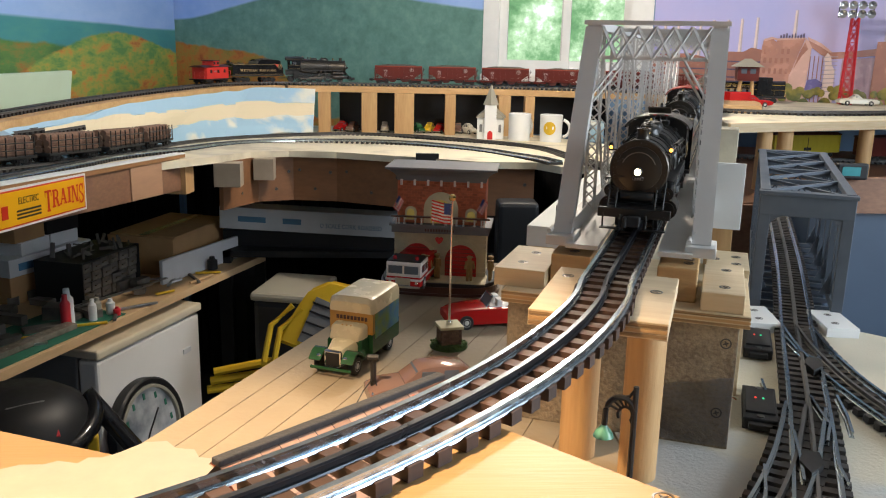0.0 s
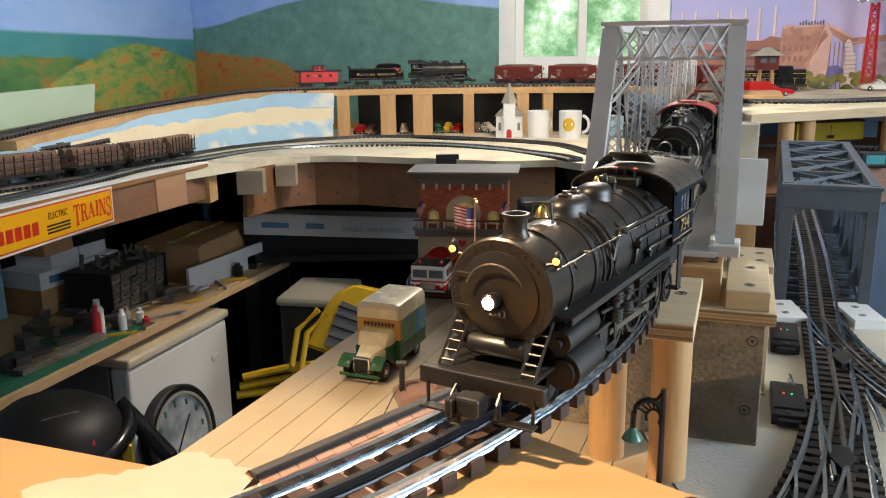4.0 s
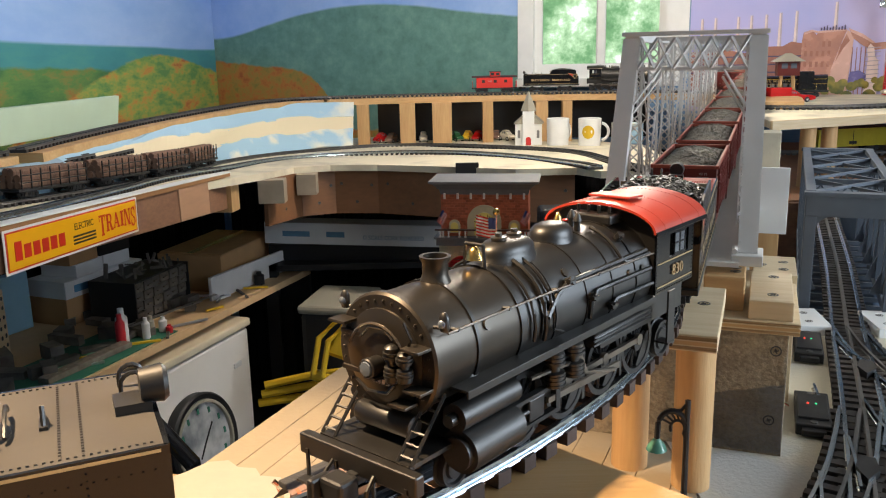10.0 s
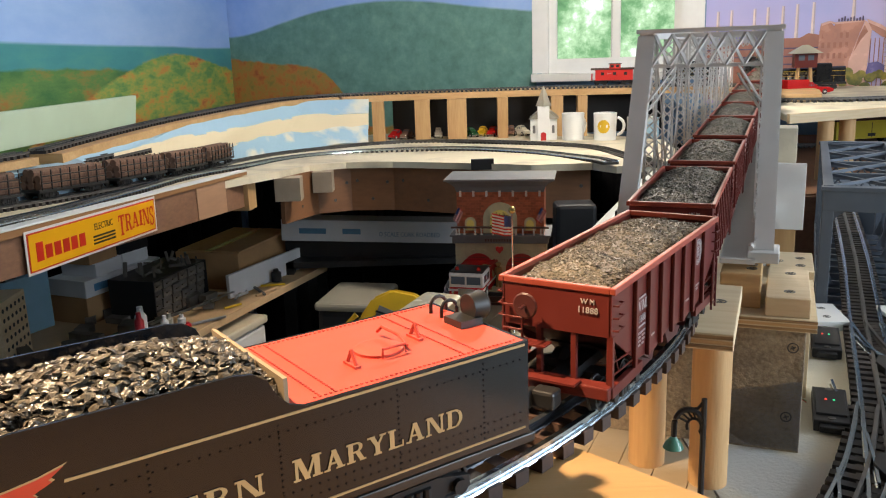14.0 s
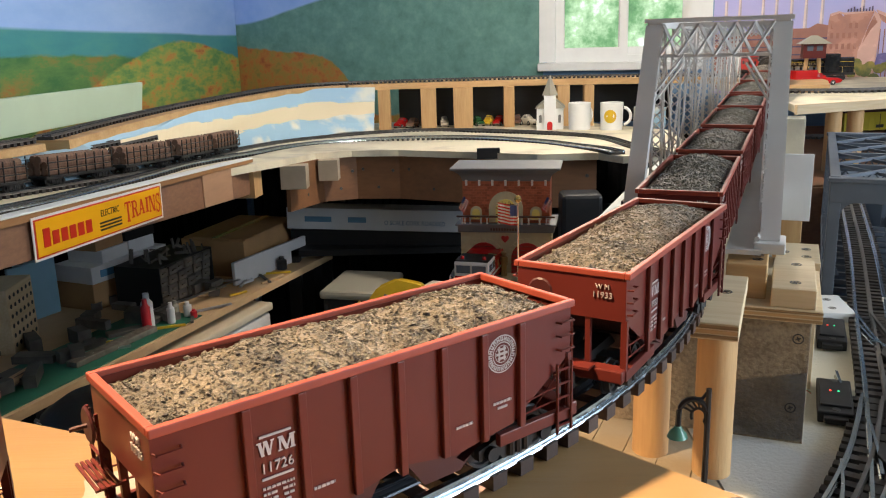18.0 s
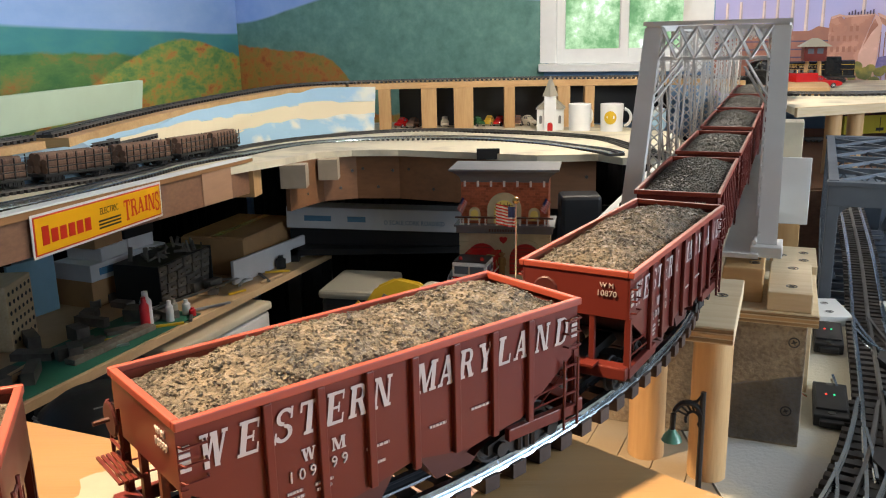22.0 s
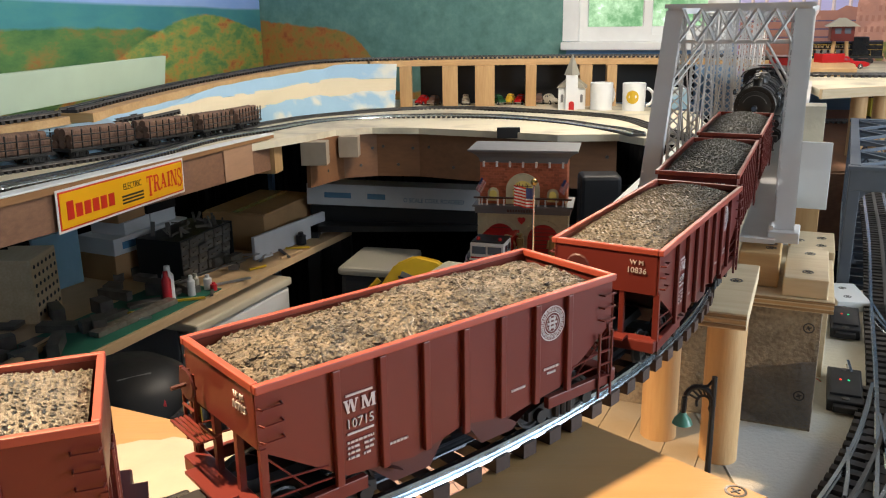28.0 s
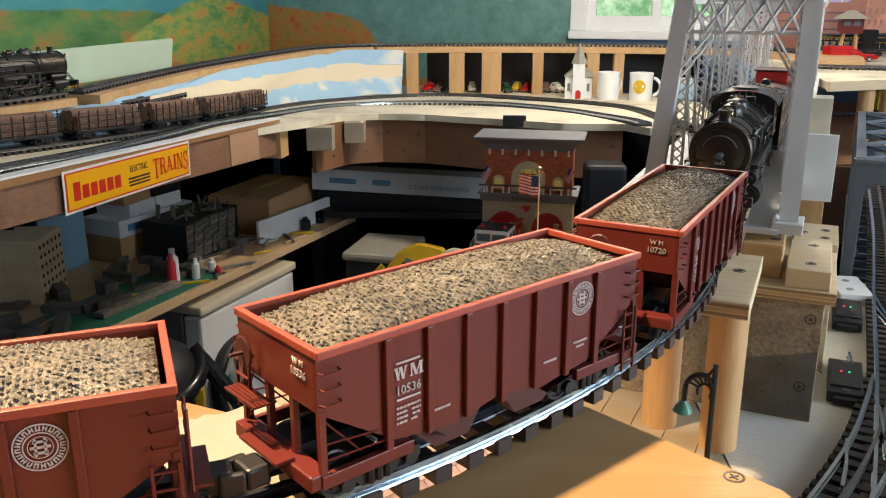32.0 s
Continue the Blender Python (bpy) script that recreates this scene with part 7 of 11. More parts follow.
    part("portal_lattice", bm, S, br)
    for sx in (-1, 1):
        bm = B()
        p2 = top - dirp * 0.072
        for dz in (0, 0.008):
            sweep(bm, [(sx * (hw - 0.030), low.y - 0.002, low.z + 0.0 - dz), (sx * (hw - 0.008), p2.y - 0.002, p2.z - dz)], [(-0.0013, -0.0006), (0.0013, -0.0006), (0.0013, 0.0006), (-0.0013, 0.0006)])
        part("knee_brace", bm, S, br)
    for k in range(1, 11):
        bm = B()
        y = yt + L * k / 10
        beam(bm, (-hw, y, H), (hw, y, H), 0.005, 0.004)
        lattice(bm, (-hw, y, H - 0.016), (hw, y, H - 0.016), (0, 0, 0.016), 12, 0.0008)
        part("top_strut", bm, S, br)
    return br


build_silver_bridge()

# pier and timber blocks at the near end of the bridge
block("pier", -0.098, 0.0975, 0.139, 0.300, TABLE - RAIL, -0.0605, M["osb"], "weathered fibreboard pier with a grey-painted lower corner", screws=[(0.088, -0.076, 1), (0.086, -0.138, 1)], category="pier")
bm = B()
prism(bm, [(0.020, TABLE - RAIL + 0.002), (0.0970, TABLE - RAIL + 0.002), (0.0970, -0.105), (0.085, -0.107), (0.070, -0.112), (0.052, -0.115), (0.038, -0.121), (0.020, -0.124)], -0.0010, 0.0)
ob = part("paint_patch", bm, M["grey_paint"], bpy.data.objects["pier"], "grey painted corner")
ob.matrix_basis = Matrix.Translation((0.00025, -0.0805, 0.17)) @ Matrix.Rotation(radians(90), 4, "X")
slab_ob = block("plywood_slab", -0.103, 0.105, 0.134, 0.305, -0.0605, -0.0495, M["pine_pale"], "layered plywood cap on the pier", category="board")
for k, mt in enumerate(("ply_edge", "pine", "ply_edge")):
    bm = B()
    box(bm, -0.1042, 0.1042, -0.0859, -0.0853, 0.0010 + 0.0034 * k, 0.0032 + 0.0034 * k)
    part("ply_layer", bm, M[mt], slab_ob)
block("timber_block", -0.114, -0.068, 0.148, 0.240, -0.0495, -0.0330, M["pine_pale"], "pale pine block with a cracked end", screws=[(-0.094, 0.175), (-0.090, 0.215)])
block("timber_block", -0.066, -0.031, 0.163, 0.210, -0.0495, -0.0195, M["pine"], "honey-coloured pine block by the rails", screws=[(-0.048, 0.180), (-0.044, 0.198)])
block("timber_block", 0.027, 0.0605, 0.156, 0.200, -0.0495, -0.0195, M["pine"], "honey-coloured pine block beside the track", screws=[(0.052, 0.176), (0.052, 0.190)], bevel=0.0012)
block("timber_block", 0.0645, 0.0995, 0.137, 0.236, -0.0495, -0.0330, M["pine_pale"], "white-washed pine block on the pier", screws=[(0.083, 0.158), (0.084, 0.218)], bevel=0.0010)
pad_ob = block("track_plywood", -0.0445, 0.0475, -0.028, 0.092, -0.0240, -0.0122, M["pine_pale"], "rough plywood pad under the track", screws=[(0.034, 0.046), (-0.034, 0.066)], category="board")
for k, mt in enumerate(("ply_edge", "pine", "ply_edge")):
    bm = B()
    box(bm, -0.0455, 0.0455, -0.0604, -0.0598, 0.0012 + 0.0034 * k, 0.0036 + 0.0034 * k)
    part("ply_layer", bm, M[mt], pad_ob)
block("timber_block", 0.066, 0.106, 0.262, 0.340, TABLE - RAIL, -0.0420, M["pine_pale"], "pale pine block behind the pier", screws=[(0.094, 0.285), (0.094, 0.315), (0.074, 0.300)])
block("timber_stud", 0.062, 0.092, 0.47, 0.53, TABLE - RAIL, 0.025, M["pine_z"], "upright pine stud under the bridge")
block("hardboard_sheet", 0.064, 0.097, 0.385, 0.390, -0.028, 0.044, M["white_paint"], "white hardboard sheet on edge beside the bridge", category="board", bevel=0.0005)
block("cream_box", 0.064, 0.088, 0.48, 0.52, 0.025, 0.072, M["cream_paint"], "small cream box beside the bridge", category="box")
for x, y in ((-0.022, 0.088), (0.029, 0.068)):
    bm = B()
    rod(bm, (0, 0, 0), (0, 0, RAIL - 0.0242 - TABLE), 0.0150, 28)
    ob = part("dowel_post", bm, M["pine_z"], smooth=True)
    ob.matrix_basis = BR @ Matrix.Translation((x, y, TABLE - RAIL))
    tagged(ob, "round pine dowel post holding up the track", "post", "dowel posts")
for x, y, r in ((-0.02, -0.25, 0.02), (0.10, -0.30, 0.02)):
    bm = B()
    rod(bm, (0, 0, 0), (0, 0, DECK_Z - 0.018 - TABLE), r, 20)
    ob = part("dowel_post", bm, M["pine_z"], smooth=True)
    ob.matrix_basis = Matrix.Translation((x, 0.28 + (y + 0.25) * 0.6 - 0.05, TABLE))
    tagged(ob, "round pine dowel post under the front deck", "post", "dowel posts")
fd = bpy.data.objects["front_deck_board"]
share("screw", screw_mesh(), fd, Matrix.Translation((0.111, 0.301, DECK_Z)))
share("screw", screw_mesh(), fd, Matrix.Translation((-0.15, 0.16, DECK_Z)))


def gooseneck_lamp():
    lp = thing("street_lamp", "black gooseneck model street lamp with a green shade", "street lamp", Matrix.Translation((0.150, 0.468, TABLE)) @ Matrix.Rotation(radians(-14), 4, "Z"))
    bm = B()
    rod(bm, (0, 0, 0), (0, 0, 0.006), 0.006, 12)
    rod(bm, (0, 0, 0), (0, 0, 0.134), 0.0021, 8, r2=0.0017)
    part("pole", bm, M["black"], lp)
    bm = B()
    pts = [(0, 0, 0.108)] + [(-0.0085 + 0.0085 * math.cos(a), 0, 0.116 + 0.0105 * math.sin(a)) for a in np.linspace(0.0, math.pi, 16)] + [(-0.0172, 0, 0.107)]
    wire(bm, pts, 0.0018)
    pts2 = [(-0.0010, 0, 0.110)] + [(-0.0055 + 0.0042 * math.cos(a), 0, 0.1155 + 0.0052 * math.sin(a)) for a in np.linspace(-0.6, 3.6, 14)]
    for a in np.linspace(0.5, 2.6, 6):
        rod(bm, (-0.0058 + 0.0044 * math.cos(a), 0, 0.1155 + 0.0054 * math.sin(a)), (-0.0085 + 0.0084 * math.cos(a), 0, 0.116 + 0.0103 * math.sin(a)), 0.0007, 5)
    wire(bm, pts2, 0.0009)
    wire(bm, [(0, 0, 0.133), (-0.0035, 0, 0.1275), (-0.0085, 0, 0.1265)], 0.0010)
    part("arm", bm, M["black"], lp)
    bm = B()
    lathe(bm, [(0.0064, -0.0030), (0.0052, 0.0), (0.0028, 0.0028), (0.0018, 0.0045)], 16, Matrix.Translation((-0.0173, 0, 0.1035)))
    part("shade", bm, M["lamp_green"], lp, "small green enamel shade", True)


M["lamp_green"] = mat("lamp_green", (0.10, 0.28, 0.20), 0.3, var=0.1)
gooseneck_lamp()


def build_dark_bridge():
    G = M["bridge_grey"]
    d = (Vector((0.81, 1.67)) - Vector((0.545, 1.052))).normalized()
    m = Matrix.Translation((0.5245, 1.02, TABLE)) @ Matrix.Rotation(math.atan2(-d.x, d.y), 4, "Z")
    br = thing("truss_bridge", "dark slate-grey plastic truss bridge over the yard track", "bridge", m)
    hw, H, L = 0.0560, 0.160, 0.50
    for y in (0.0, L):
        for sx in (-1, 1):
            bm = B()
            box(bm, sx * (hw - 0.014), sx * hw, y - 0.006, y + 0.006, 0, H, bevel=0.0008)
            part("corner_post", bm, G, br)
        bm = B()
        box(bm, -hw, hw, y - 0.007, y + 0.007, H - 0.030, H - 0.002, bevel=0.001)
        box(bm, -hw - 0.002, hw + 0.002, y - 0.009, y + 0.009, H - 0.004, H + 0.001, bevel=0.0006)
        for sx in (-1, 1):
            pts = [(sx * (hw - 0.013), H - 0.029), (sx * (hw - 0.036), H - 0.029)] + [(sx * (hw - 0.036 + 0.023 * math.sin(a)), H - 0.029 - 0.020 * (1 - math.cos(a))) for a in np.linspace(0.2, 1.57, 6)]
            vs = slab(bm, pts, 0.010, "y")
            bmesh.ops.translate(bm, vec=(0, y, 0), verts=vs)
        part("portal", bm, G, br)
    for sx in (-1, 1):
        bm = B()
        box(bm, sx * 0.014, sx * 0.020, 0, L, -0.006, 0.0004)
        part("stringer", bm, G, br)
    for k in range(13):
        bm = B()
        box(bm, -hw, hw, L * k / 12 - 0.003, L * k / 12 + 0.003, -0.012, -0.006)
        part("floor_beam", bm, G, br)
    for sx in (-1, 1):
        bm = B()
        box(bm, sx * (hw - 0.012), sx * hw, 0, L, H - 0.006, H + 0.002, bevel=0.0008)
        part("top_chord", bm, G, br)
        bm = B()
        box(bm, sx * (hw - 0.010), sx * hw, 0, L, 0.0, 0.012, bevel=0.0008)
        part("bottom_chord", bm, G, br)
        for k in range(1, 6):
            y = L * k / 6
            bm = B()
            box(bm, sx * (hw - 0.009), sx * (hw - 0.001), y - 0.004, y + 0.004, 0.012, H - 0.006)
            slab_pts = [(sx * (hw - 0.009), 0.012), (sx * (hw - 0.022), 0.012), (sx * (hw - 0.009), 0.045)]
            vs = slab(bm, slab_pts, 0.003, "y")
            bmesh.ops.translate(bm, vec=(0, y, 0), verts=vs)
            part("upright", bm, G, br)
        for k in range(6):
            a, b = (L * k / 6, L * (k + 1) / 6)
            bm = B()
            beam(bm, (sx * (hw - 0.005), a, 0.012 if k % 2 else H - 0.008), (sx * (hw - 0.005), b, H - 0.008 if k % 2 else 0.012), 0.0035, 0.006)
            part("diagonal", bm, G, br)
    for k in range(4):
        a, b = 0.01 + (L - 0.02) * k / 4, 0.01 + (L - 0.02) * (k + 1) / 4
        bm = B()
        beam(bm, (-hw + 0.01, a, H - 0.001), (hw - 0.01, b, H - 0.001), 0.0045, 0.004)
        beam(bm, (hw - 0.01, a, H - 0.003), (-hw + 0.01, b, H - 0.003), 0.0045, 0.004)
        part("top_brace", bm, G, br)
        bm = B()
        box(bm, -hw + 0.01, hw - 0.01, b - 0.004, b + 0.004, H - 0.010, H - 0.001)
        lattice(bm, (-hw + 0.012, b, H - 0.022), (hw - 0.012, b, H - 0.022), (0, 0, 0.012), 10, 0.001)
        part("cross_strut", bm, G, br)


build_dark_bridge()


# switches and machines in the yard
def yard_branch(pts, label, z=0.0):
    P = np.array([(x, y, TABLE + 0.012 + z) for x, y in catmull(pts, 16)])
    return track(P, label, M["rail_steel"], M["tie_black"], M["track_grey"], lambda x, y: True, spacing=0.0155, step=1, tie=(0.050, 0.0085, 0.0066), seed=4)


yard_branch([(0.493, 0.95), (0.477, 0.88), (0.4665, 0.81), (0.463, 0.75), (0.466, 0.68), (0.480, 0.60), (0.51, 0.50)], "diverging yard track with grey rails on black ties", 0.0006)
yard_branch([(0.390, 0.715), (0.362, 0.665), (0.328, 0.608), (0.290, 0.553), (0.245, 0.495)], "second diverging yard track on black ties", 0.0006)


def guard_rails():
    g = thing("yard_switch", "bright steel switch blades and guard rails in the yard", "switch rails")
    for pts in ([(0.458, 0.905), (0.452, 0.865), (0.458, 0.820)], [(0.374, 0.775), (0.362, 0.735), (0.350, 0.70)], [(0.352, 0.660), (0.336, 0.615), (0.320, 0.575)],
                [(0.300, 0.600), (0.284, 0.562), (0.268, 0.530)], [(0.404, 0.735), (0.396, 0.700), (0.391, 0.672), (0.372, 0.64)], [(0.430, 0.735), (0.416, 0.69), (0.402, 0.655)], [(0.376, 0.635), (0.360, 0.600), (0.352, 0.57)]):
        bm = B()
        sweep(bm, [(x, y, TABLE + 0.0132) for x, y in pts], rail_prof(0.0022, 0.006))
        part("switch_blade", bm, M["rail_steel"], g)
    for x, y in ((0.446, 0.812), (0.338, 0.600)):
        bm = B()
        pts = [(0, -0.02), (0.009, 0.0), (0.006, 0.02), (-0.006, 0.02), (-0.009, 0.0)]
        prism(bm, pts, 0, 0.010)
        ob = part("frog", bm, M["black"], g, "black plastic frog")
        ob.matrix_basis = Matrix.Translation((x, y, TABLE + 0.0045)) @ Matrix.Rotation(radians(-26), 4, "Z")


guard_rails()


def switch_machine(x, y, a):
    s = thing("switch_machine", "black switch machine box with red and green lights", "switch machine", Matrix.Translation((x, y, TABLE)) @ Matrix.Rotation(a, 4, "Z") @ Matrix.Diagonal((1, 1, 0.75, 1)), "switch machines")
    bm = B()
    box(bm, -0.0150, 0.0150, -0.040, 0.040, 0, 0.015, bevel=0.0012)
    box(bm, -0.0130, 0.0130, -0.028, 0.028, 0.015, 0.0180, bevel=0.0006)
    box(bm, -0.010, 0.010, -0.047, -0.039, 0.003, 0.011, bevel=0.001)
    part("housing", bm, M["black"], s)
    for k, mt in ((-0.004, "led_red"), (0.003, "led_green")):
        bm = B()
        ball(bm, (k, 0.004, 0.0185), 0.0011, seg=8, rings=6)
        part("indicator", bm, M[mt], s, "tiny glowing red light" if mt == "led_red" else "tiny glowing green light")
    bm = B()
    lathe(bm, [(0.0034, 0), (0.0034, 0.0016), (0.0004, 0.0018)], 12, Matrix.Translation((0.0, -0.034, 0.0148)))
    lathe(bm, [(0.0034, 0), (0.0034, 0.0016), (0.0004, 0.0018)], 12, Matrix.Translation((0.0, 0.034, 0.0148)))
    part("screw_cap", bm, M["screw"], s)
    for k, mt in enumerate(("wire_red", "wire_green", "cream_paint")):
        bm = B()
        wire(bm, [(-0.020, 0.006 + k * 0.003, 0.010), (-0.030, 0.010 + k * 0.004, 0.016 - k * 0.003), (-0.042, 0.004 + k * 0.005, 0.006), (-0.052, 0.012 + k * 0.004, 0.001)], 0.0006, 5)
        part("lead_wire", bm, M[mt], s)


M["led_red"] = mat("led_red", (0.8, 0.05, 0.03), 0.3, emit=((1, 0.05, 0.03), 1.2))
M["led_green"] = mat("led_green", (0.05, 0.7, 0.3), 0.3, emit=((0.05, 1, 0.4), 0.8))
M["wire_red"] = mat("wire_red", (0.45, 0.06, 0.04), 0.4)
M["wire_green"] = mat("wire_green", (0.06, 0.25, 0.08), 0.4)
switch_machine(0.424, 0.900, radians(-22))
switch_machine(0.349, 0.722, radians(-22))
for x, y in ((0.462, 0.990), (0.549, 0.972)):
    block("white_pad", -0.019, 0.019, -0.040, 0.034, 0, 0.012, M["white_paint"], "white-painted wooden pad beside the yard track", Matrix.Translation((x, y, TABLE)) @ Matrix.Rotation(radians(-8), 4, "Z"),
          screws=[(0, 0.014), (-0.003, -0.020)], category="pad")


# ---------------------------------------------------------------- left benchwork: fascia, sign
FA = Matrix.Translation((-0.655, 1.2, 0)) @ Matrix.Rotation(math.atan2(0.78, 0.11), 4, "Z")


def fascia(name, x0, x1, y0, y1, low, high, material, label, category):
    """A board along the falling deck edge; low and high give its height at the start and the fall per metre."""
    bm = B()
    for x, y in ((x0, y0), (x1, y0), (x1, y1), (x0, y1)):
        bm.verts.new((x, y, low[0] - low[1] * x))
        bm.verts.new((x, y, high[0] - high[1] * x))
    v = list(bm.verts)
    b, t = v[0::2], v[1::2]
    bm.faces.new(t), bm.faces.new(b[::-1])
    for k in range(4):
        bm.faces.new((b[k], b[(k + 1) % 4], t[(k + 1) % 4], t[k]))
    bmesh.ops.bevel(bm, geom=list(bm.edges), offset=0.0008, segments=1, affect="EDGES")
    ob = part(name, bm, material)
    ob.matrix_basis = FA.copy()
    return tagged(ob, label, category)


M["patch_pale"] = wood("patch_pale", (0.46, 0.27, 0.16), (0.36, 0.20, 0.12), along=(2, 12, 12))
M["honey_wood"] = wood("honey_wood", (0.34, 0.17, 0.065), (0.24, 0.11, 0.04), along=(2, 14, 14))
UNDER, LIP, RIM = (1.038, 0.072), (1.098, 0.049), (1.110, 0.053)
fascia("fascia_board", -0.5, 0.93, 0.0, 0.018, UNDER, LIP, M["old_wood"], "worn brown fascia board under the lower loop", "fascia board")
fascia("fascia_strip", -0.5, 0.95, -0.006, 0.014, LIP, RIM, M["honey_wood"], "honey brown wooden edging strip", "trim")
fascia("deck_edging", -0.5, 0.95, -0.007, 0.02, RIM, (1.1135, 0.053), M["white_paint"], "white edging strip along the lower deck", "trim")
fascia("patch_panel", 0.650, 0.812, -0.003, -0.0005, (1.039, 0.072), (1.0975, 0.049), M["patch_pale"], "newer reddish wood patch on the fascia", "board")
block("timber_bracket", 0.93, 0.985, -0.012, 0.06, 0.960, 1.043, M["pine_z"], "pine corner bracket under the deck", FA)
M["bracket_beige"] = mat("bracket_beige", (0.34, 0.28, 0.21), 0.75, var=0.2, scale=30, bump=0.2)
for x0, x1, y, z0 in ((-0.470, -0.400, 2.24, 0.960), (-0.392, -0.335, 2.40, 0.955)):
    block("timber_bracket", x0, x1, y, y + 0.05, z0, low_z(y) - 0.031, M["bracket_beige"], "grey-beige painted bracket block under the deck", Matrix.Identity(4))


def build_sign():
    s = thing("tin_sign", "yellow and red tin sign with a white border", "sign", FA @ Matrix.Translation((0.238, -0.0075, 1.058)) @ Matrix.Rotation(radians(2.4), 4, "Y"))
    w, h = 0.415, 0.069
    M["sign_yellow"] = mat("sign_yellow", (0.85, 0.42, 0.01), 0.3, var=0.06, scale=20)
    M["sign_red"] = mat("sign_red", (0.60, 0.03, 0.015), 0.3, var=0.08, scale=20)
    M["sign_white"] = mat("sign_white", (0.75, 0.70, 0.66), 0.35, var=0.05)
    for (a, b, mt, dy) in ((w, h, "sign_white", 0.0), (w - 0.010, h - 0.008, "sign_red", -0.0006), (w - 0.016, h - 0.013, "sign_yellow", -0.0012)):
        bm = B()
        box(bm, -a / 2, a / 2, dy, 0.0012 + dy * 0.5, -b / 2, b / 2, bevel=0.0002)
        part("plate", bm, M[mt], s, {"sign_white": "white border", "sign_red": "red line", "sign_yellow": "yellow field"}[mt])
    # the maker's name stays plain bars, the other words are lettered
    for k in range(6):
        bm = B()
        hh = 0.030 if k == 0 else 0.022
        box(bm, -0.009, 0.009, -0.0018, -0.0012, -hh / 2, hh / 2, bevel=0.0004)
        part("name_bar", bm, M["sign_red"], s, m=Matrix.Translation((-0.175 + 0.0235 * k, 0, -0.004 + 0.003 * (k == 0))))
    for k, ch in enumerate("TRAINS"):
        share("word", serif_mesh(ch, (0.038, 0.032, 0.029, 0.029, 0.032, 0.038)[k], (0.023, 0.025, 0.025, 0.011, 0.025, 0.020)[k], M["sign_red"]), s,
              Matrix.Translation((0.072 + (0, 0.025, 0.050, 0.0705, 0.0915, 0.1145)[k], -0.0014, (-0.001, 0.001, 0.0015, 0.0015, 0.001, -0.001)[k])))
    words_on(s, "ELECTRIC", 0.0165, M["black"], Matrix.Translation((0.012, -0.0014, 0.010)), "word", squash=0.85)
    for k in range(3):
        bm = B()
        box(bm, -0.036, 0.036, -0.0018, -0.0012, -0.0016, 0.0016)
        part("small_print", bm, M["black"], s, m=Matrix.Translation((0.012, 0, -0.006 - 0.006 * k)))


build_sign()


# foam scenery between the two loops
def foam_bands():
    n = 60
    U = LINE[:int(len(LINE) * 0.30)]
    k0 = 2
    k1 = int(np.argmin(np.linalg.norm(U[:, :2] - np.array([-0.30, 3.28]), axis=1)))
    a = np.vstack([[(-1.16, 1.14, RAIL), (-1.04, 1.30, RAIL), (-0.89, 1.50, RAIL)], offset_line(U[k0:k1], 0.056)])
    la = LOW_LINE[int(np.argmin(np.linalg.norm(LOW_LINE[:, :2] - np.array([-1.02, 1.12]), axis=1))):int(np.argmin(np.linalg.norm(LOW_LINE[:, :2] - np.array([-0.26, 3.06]), axis=1)))]
    b = offset_line(la, -0.04)
    A = np.stack([np.interp(np.linspace(0, 1, n), np.linspace(0, 1, len(a)), a[:, i]) for i in range(3)], 1)
    C = np.stack([np.interp(np.linspace(0, 1, n), np.linspace(0, 1, len(b)), b[:, i]) for i in range(3)], 1)
    A[:, 2], C[:, 2] = A[:, 2] - 0.030, C[:, 2] - 0.008
    for k, (f0, f1, mt, lab) in enumerate(((0.0, 0.34, "foam_blue", "light blue foam board slope"), (0.30, 0.68, "foam_cream", "cream plaster-brushed foam slope"), (0.62, 1.0, "foam_pale", "pale blue-white foam sheet"))):
        bm = B()
        g = []
        for i in range(n):
            row = []
            for f in np.linspace(f0, f1, 6):
                p = A[i] * (1 - f) + C[i] * f
                z = p[2] + 0.006 * noise.noise((p[0] * 9, p[1] * 9, k * 3)) + 0.008 * k * (0.5 - abs((f - f0) / (f1 - f0) - 0.5))
                row.append(bm.verts.new((p[0], p[1], z)))
            g.append(row)
        fs = []
        for i in range(n - 1):
            for j in range(5):
                fs.append(bm.faces.new((g[i][j], g[i + 1][j], g[i + 1][j + 1], g[i][j + 1])))
        bmesh.ops.recalc_face_normals(bm, faces=fs)
        bmesh.ops.solidify(bm, geom=fs, thickness=0.012)
        ob = part("foam_slope", bm, M[mt])
        tagged(ob, lab, "foam board")


M["foam_pale"] = mat("foam_pale", (0.36, 0.56, 0.70), 0.75, second=(0.74, 0.74, 0.66), mix=(0.46, 0.50), scale=6, bump=0.3)
foam_bands()
# pale green board leaning on the side wall
bm = B()
box(bm, -0.62, 0.20, -0.006, 0.006, 0, 0.085, bevel=0.001)
ob = part("foam_board", bm, M["pale_green"])
ob.matrix_basis = Matrix.Translation((-0.945, 2.30, RAIL - 0.012)) @ Matrix.Rotation(math.atan2(1.0, 0.095), 4, "Z") @ Matrix.Rotation(radians(8), 4, "X")
tagged(ob, "long pale green foam board standing on edge", "board")

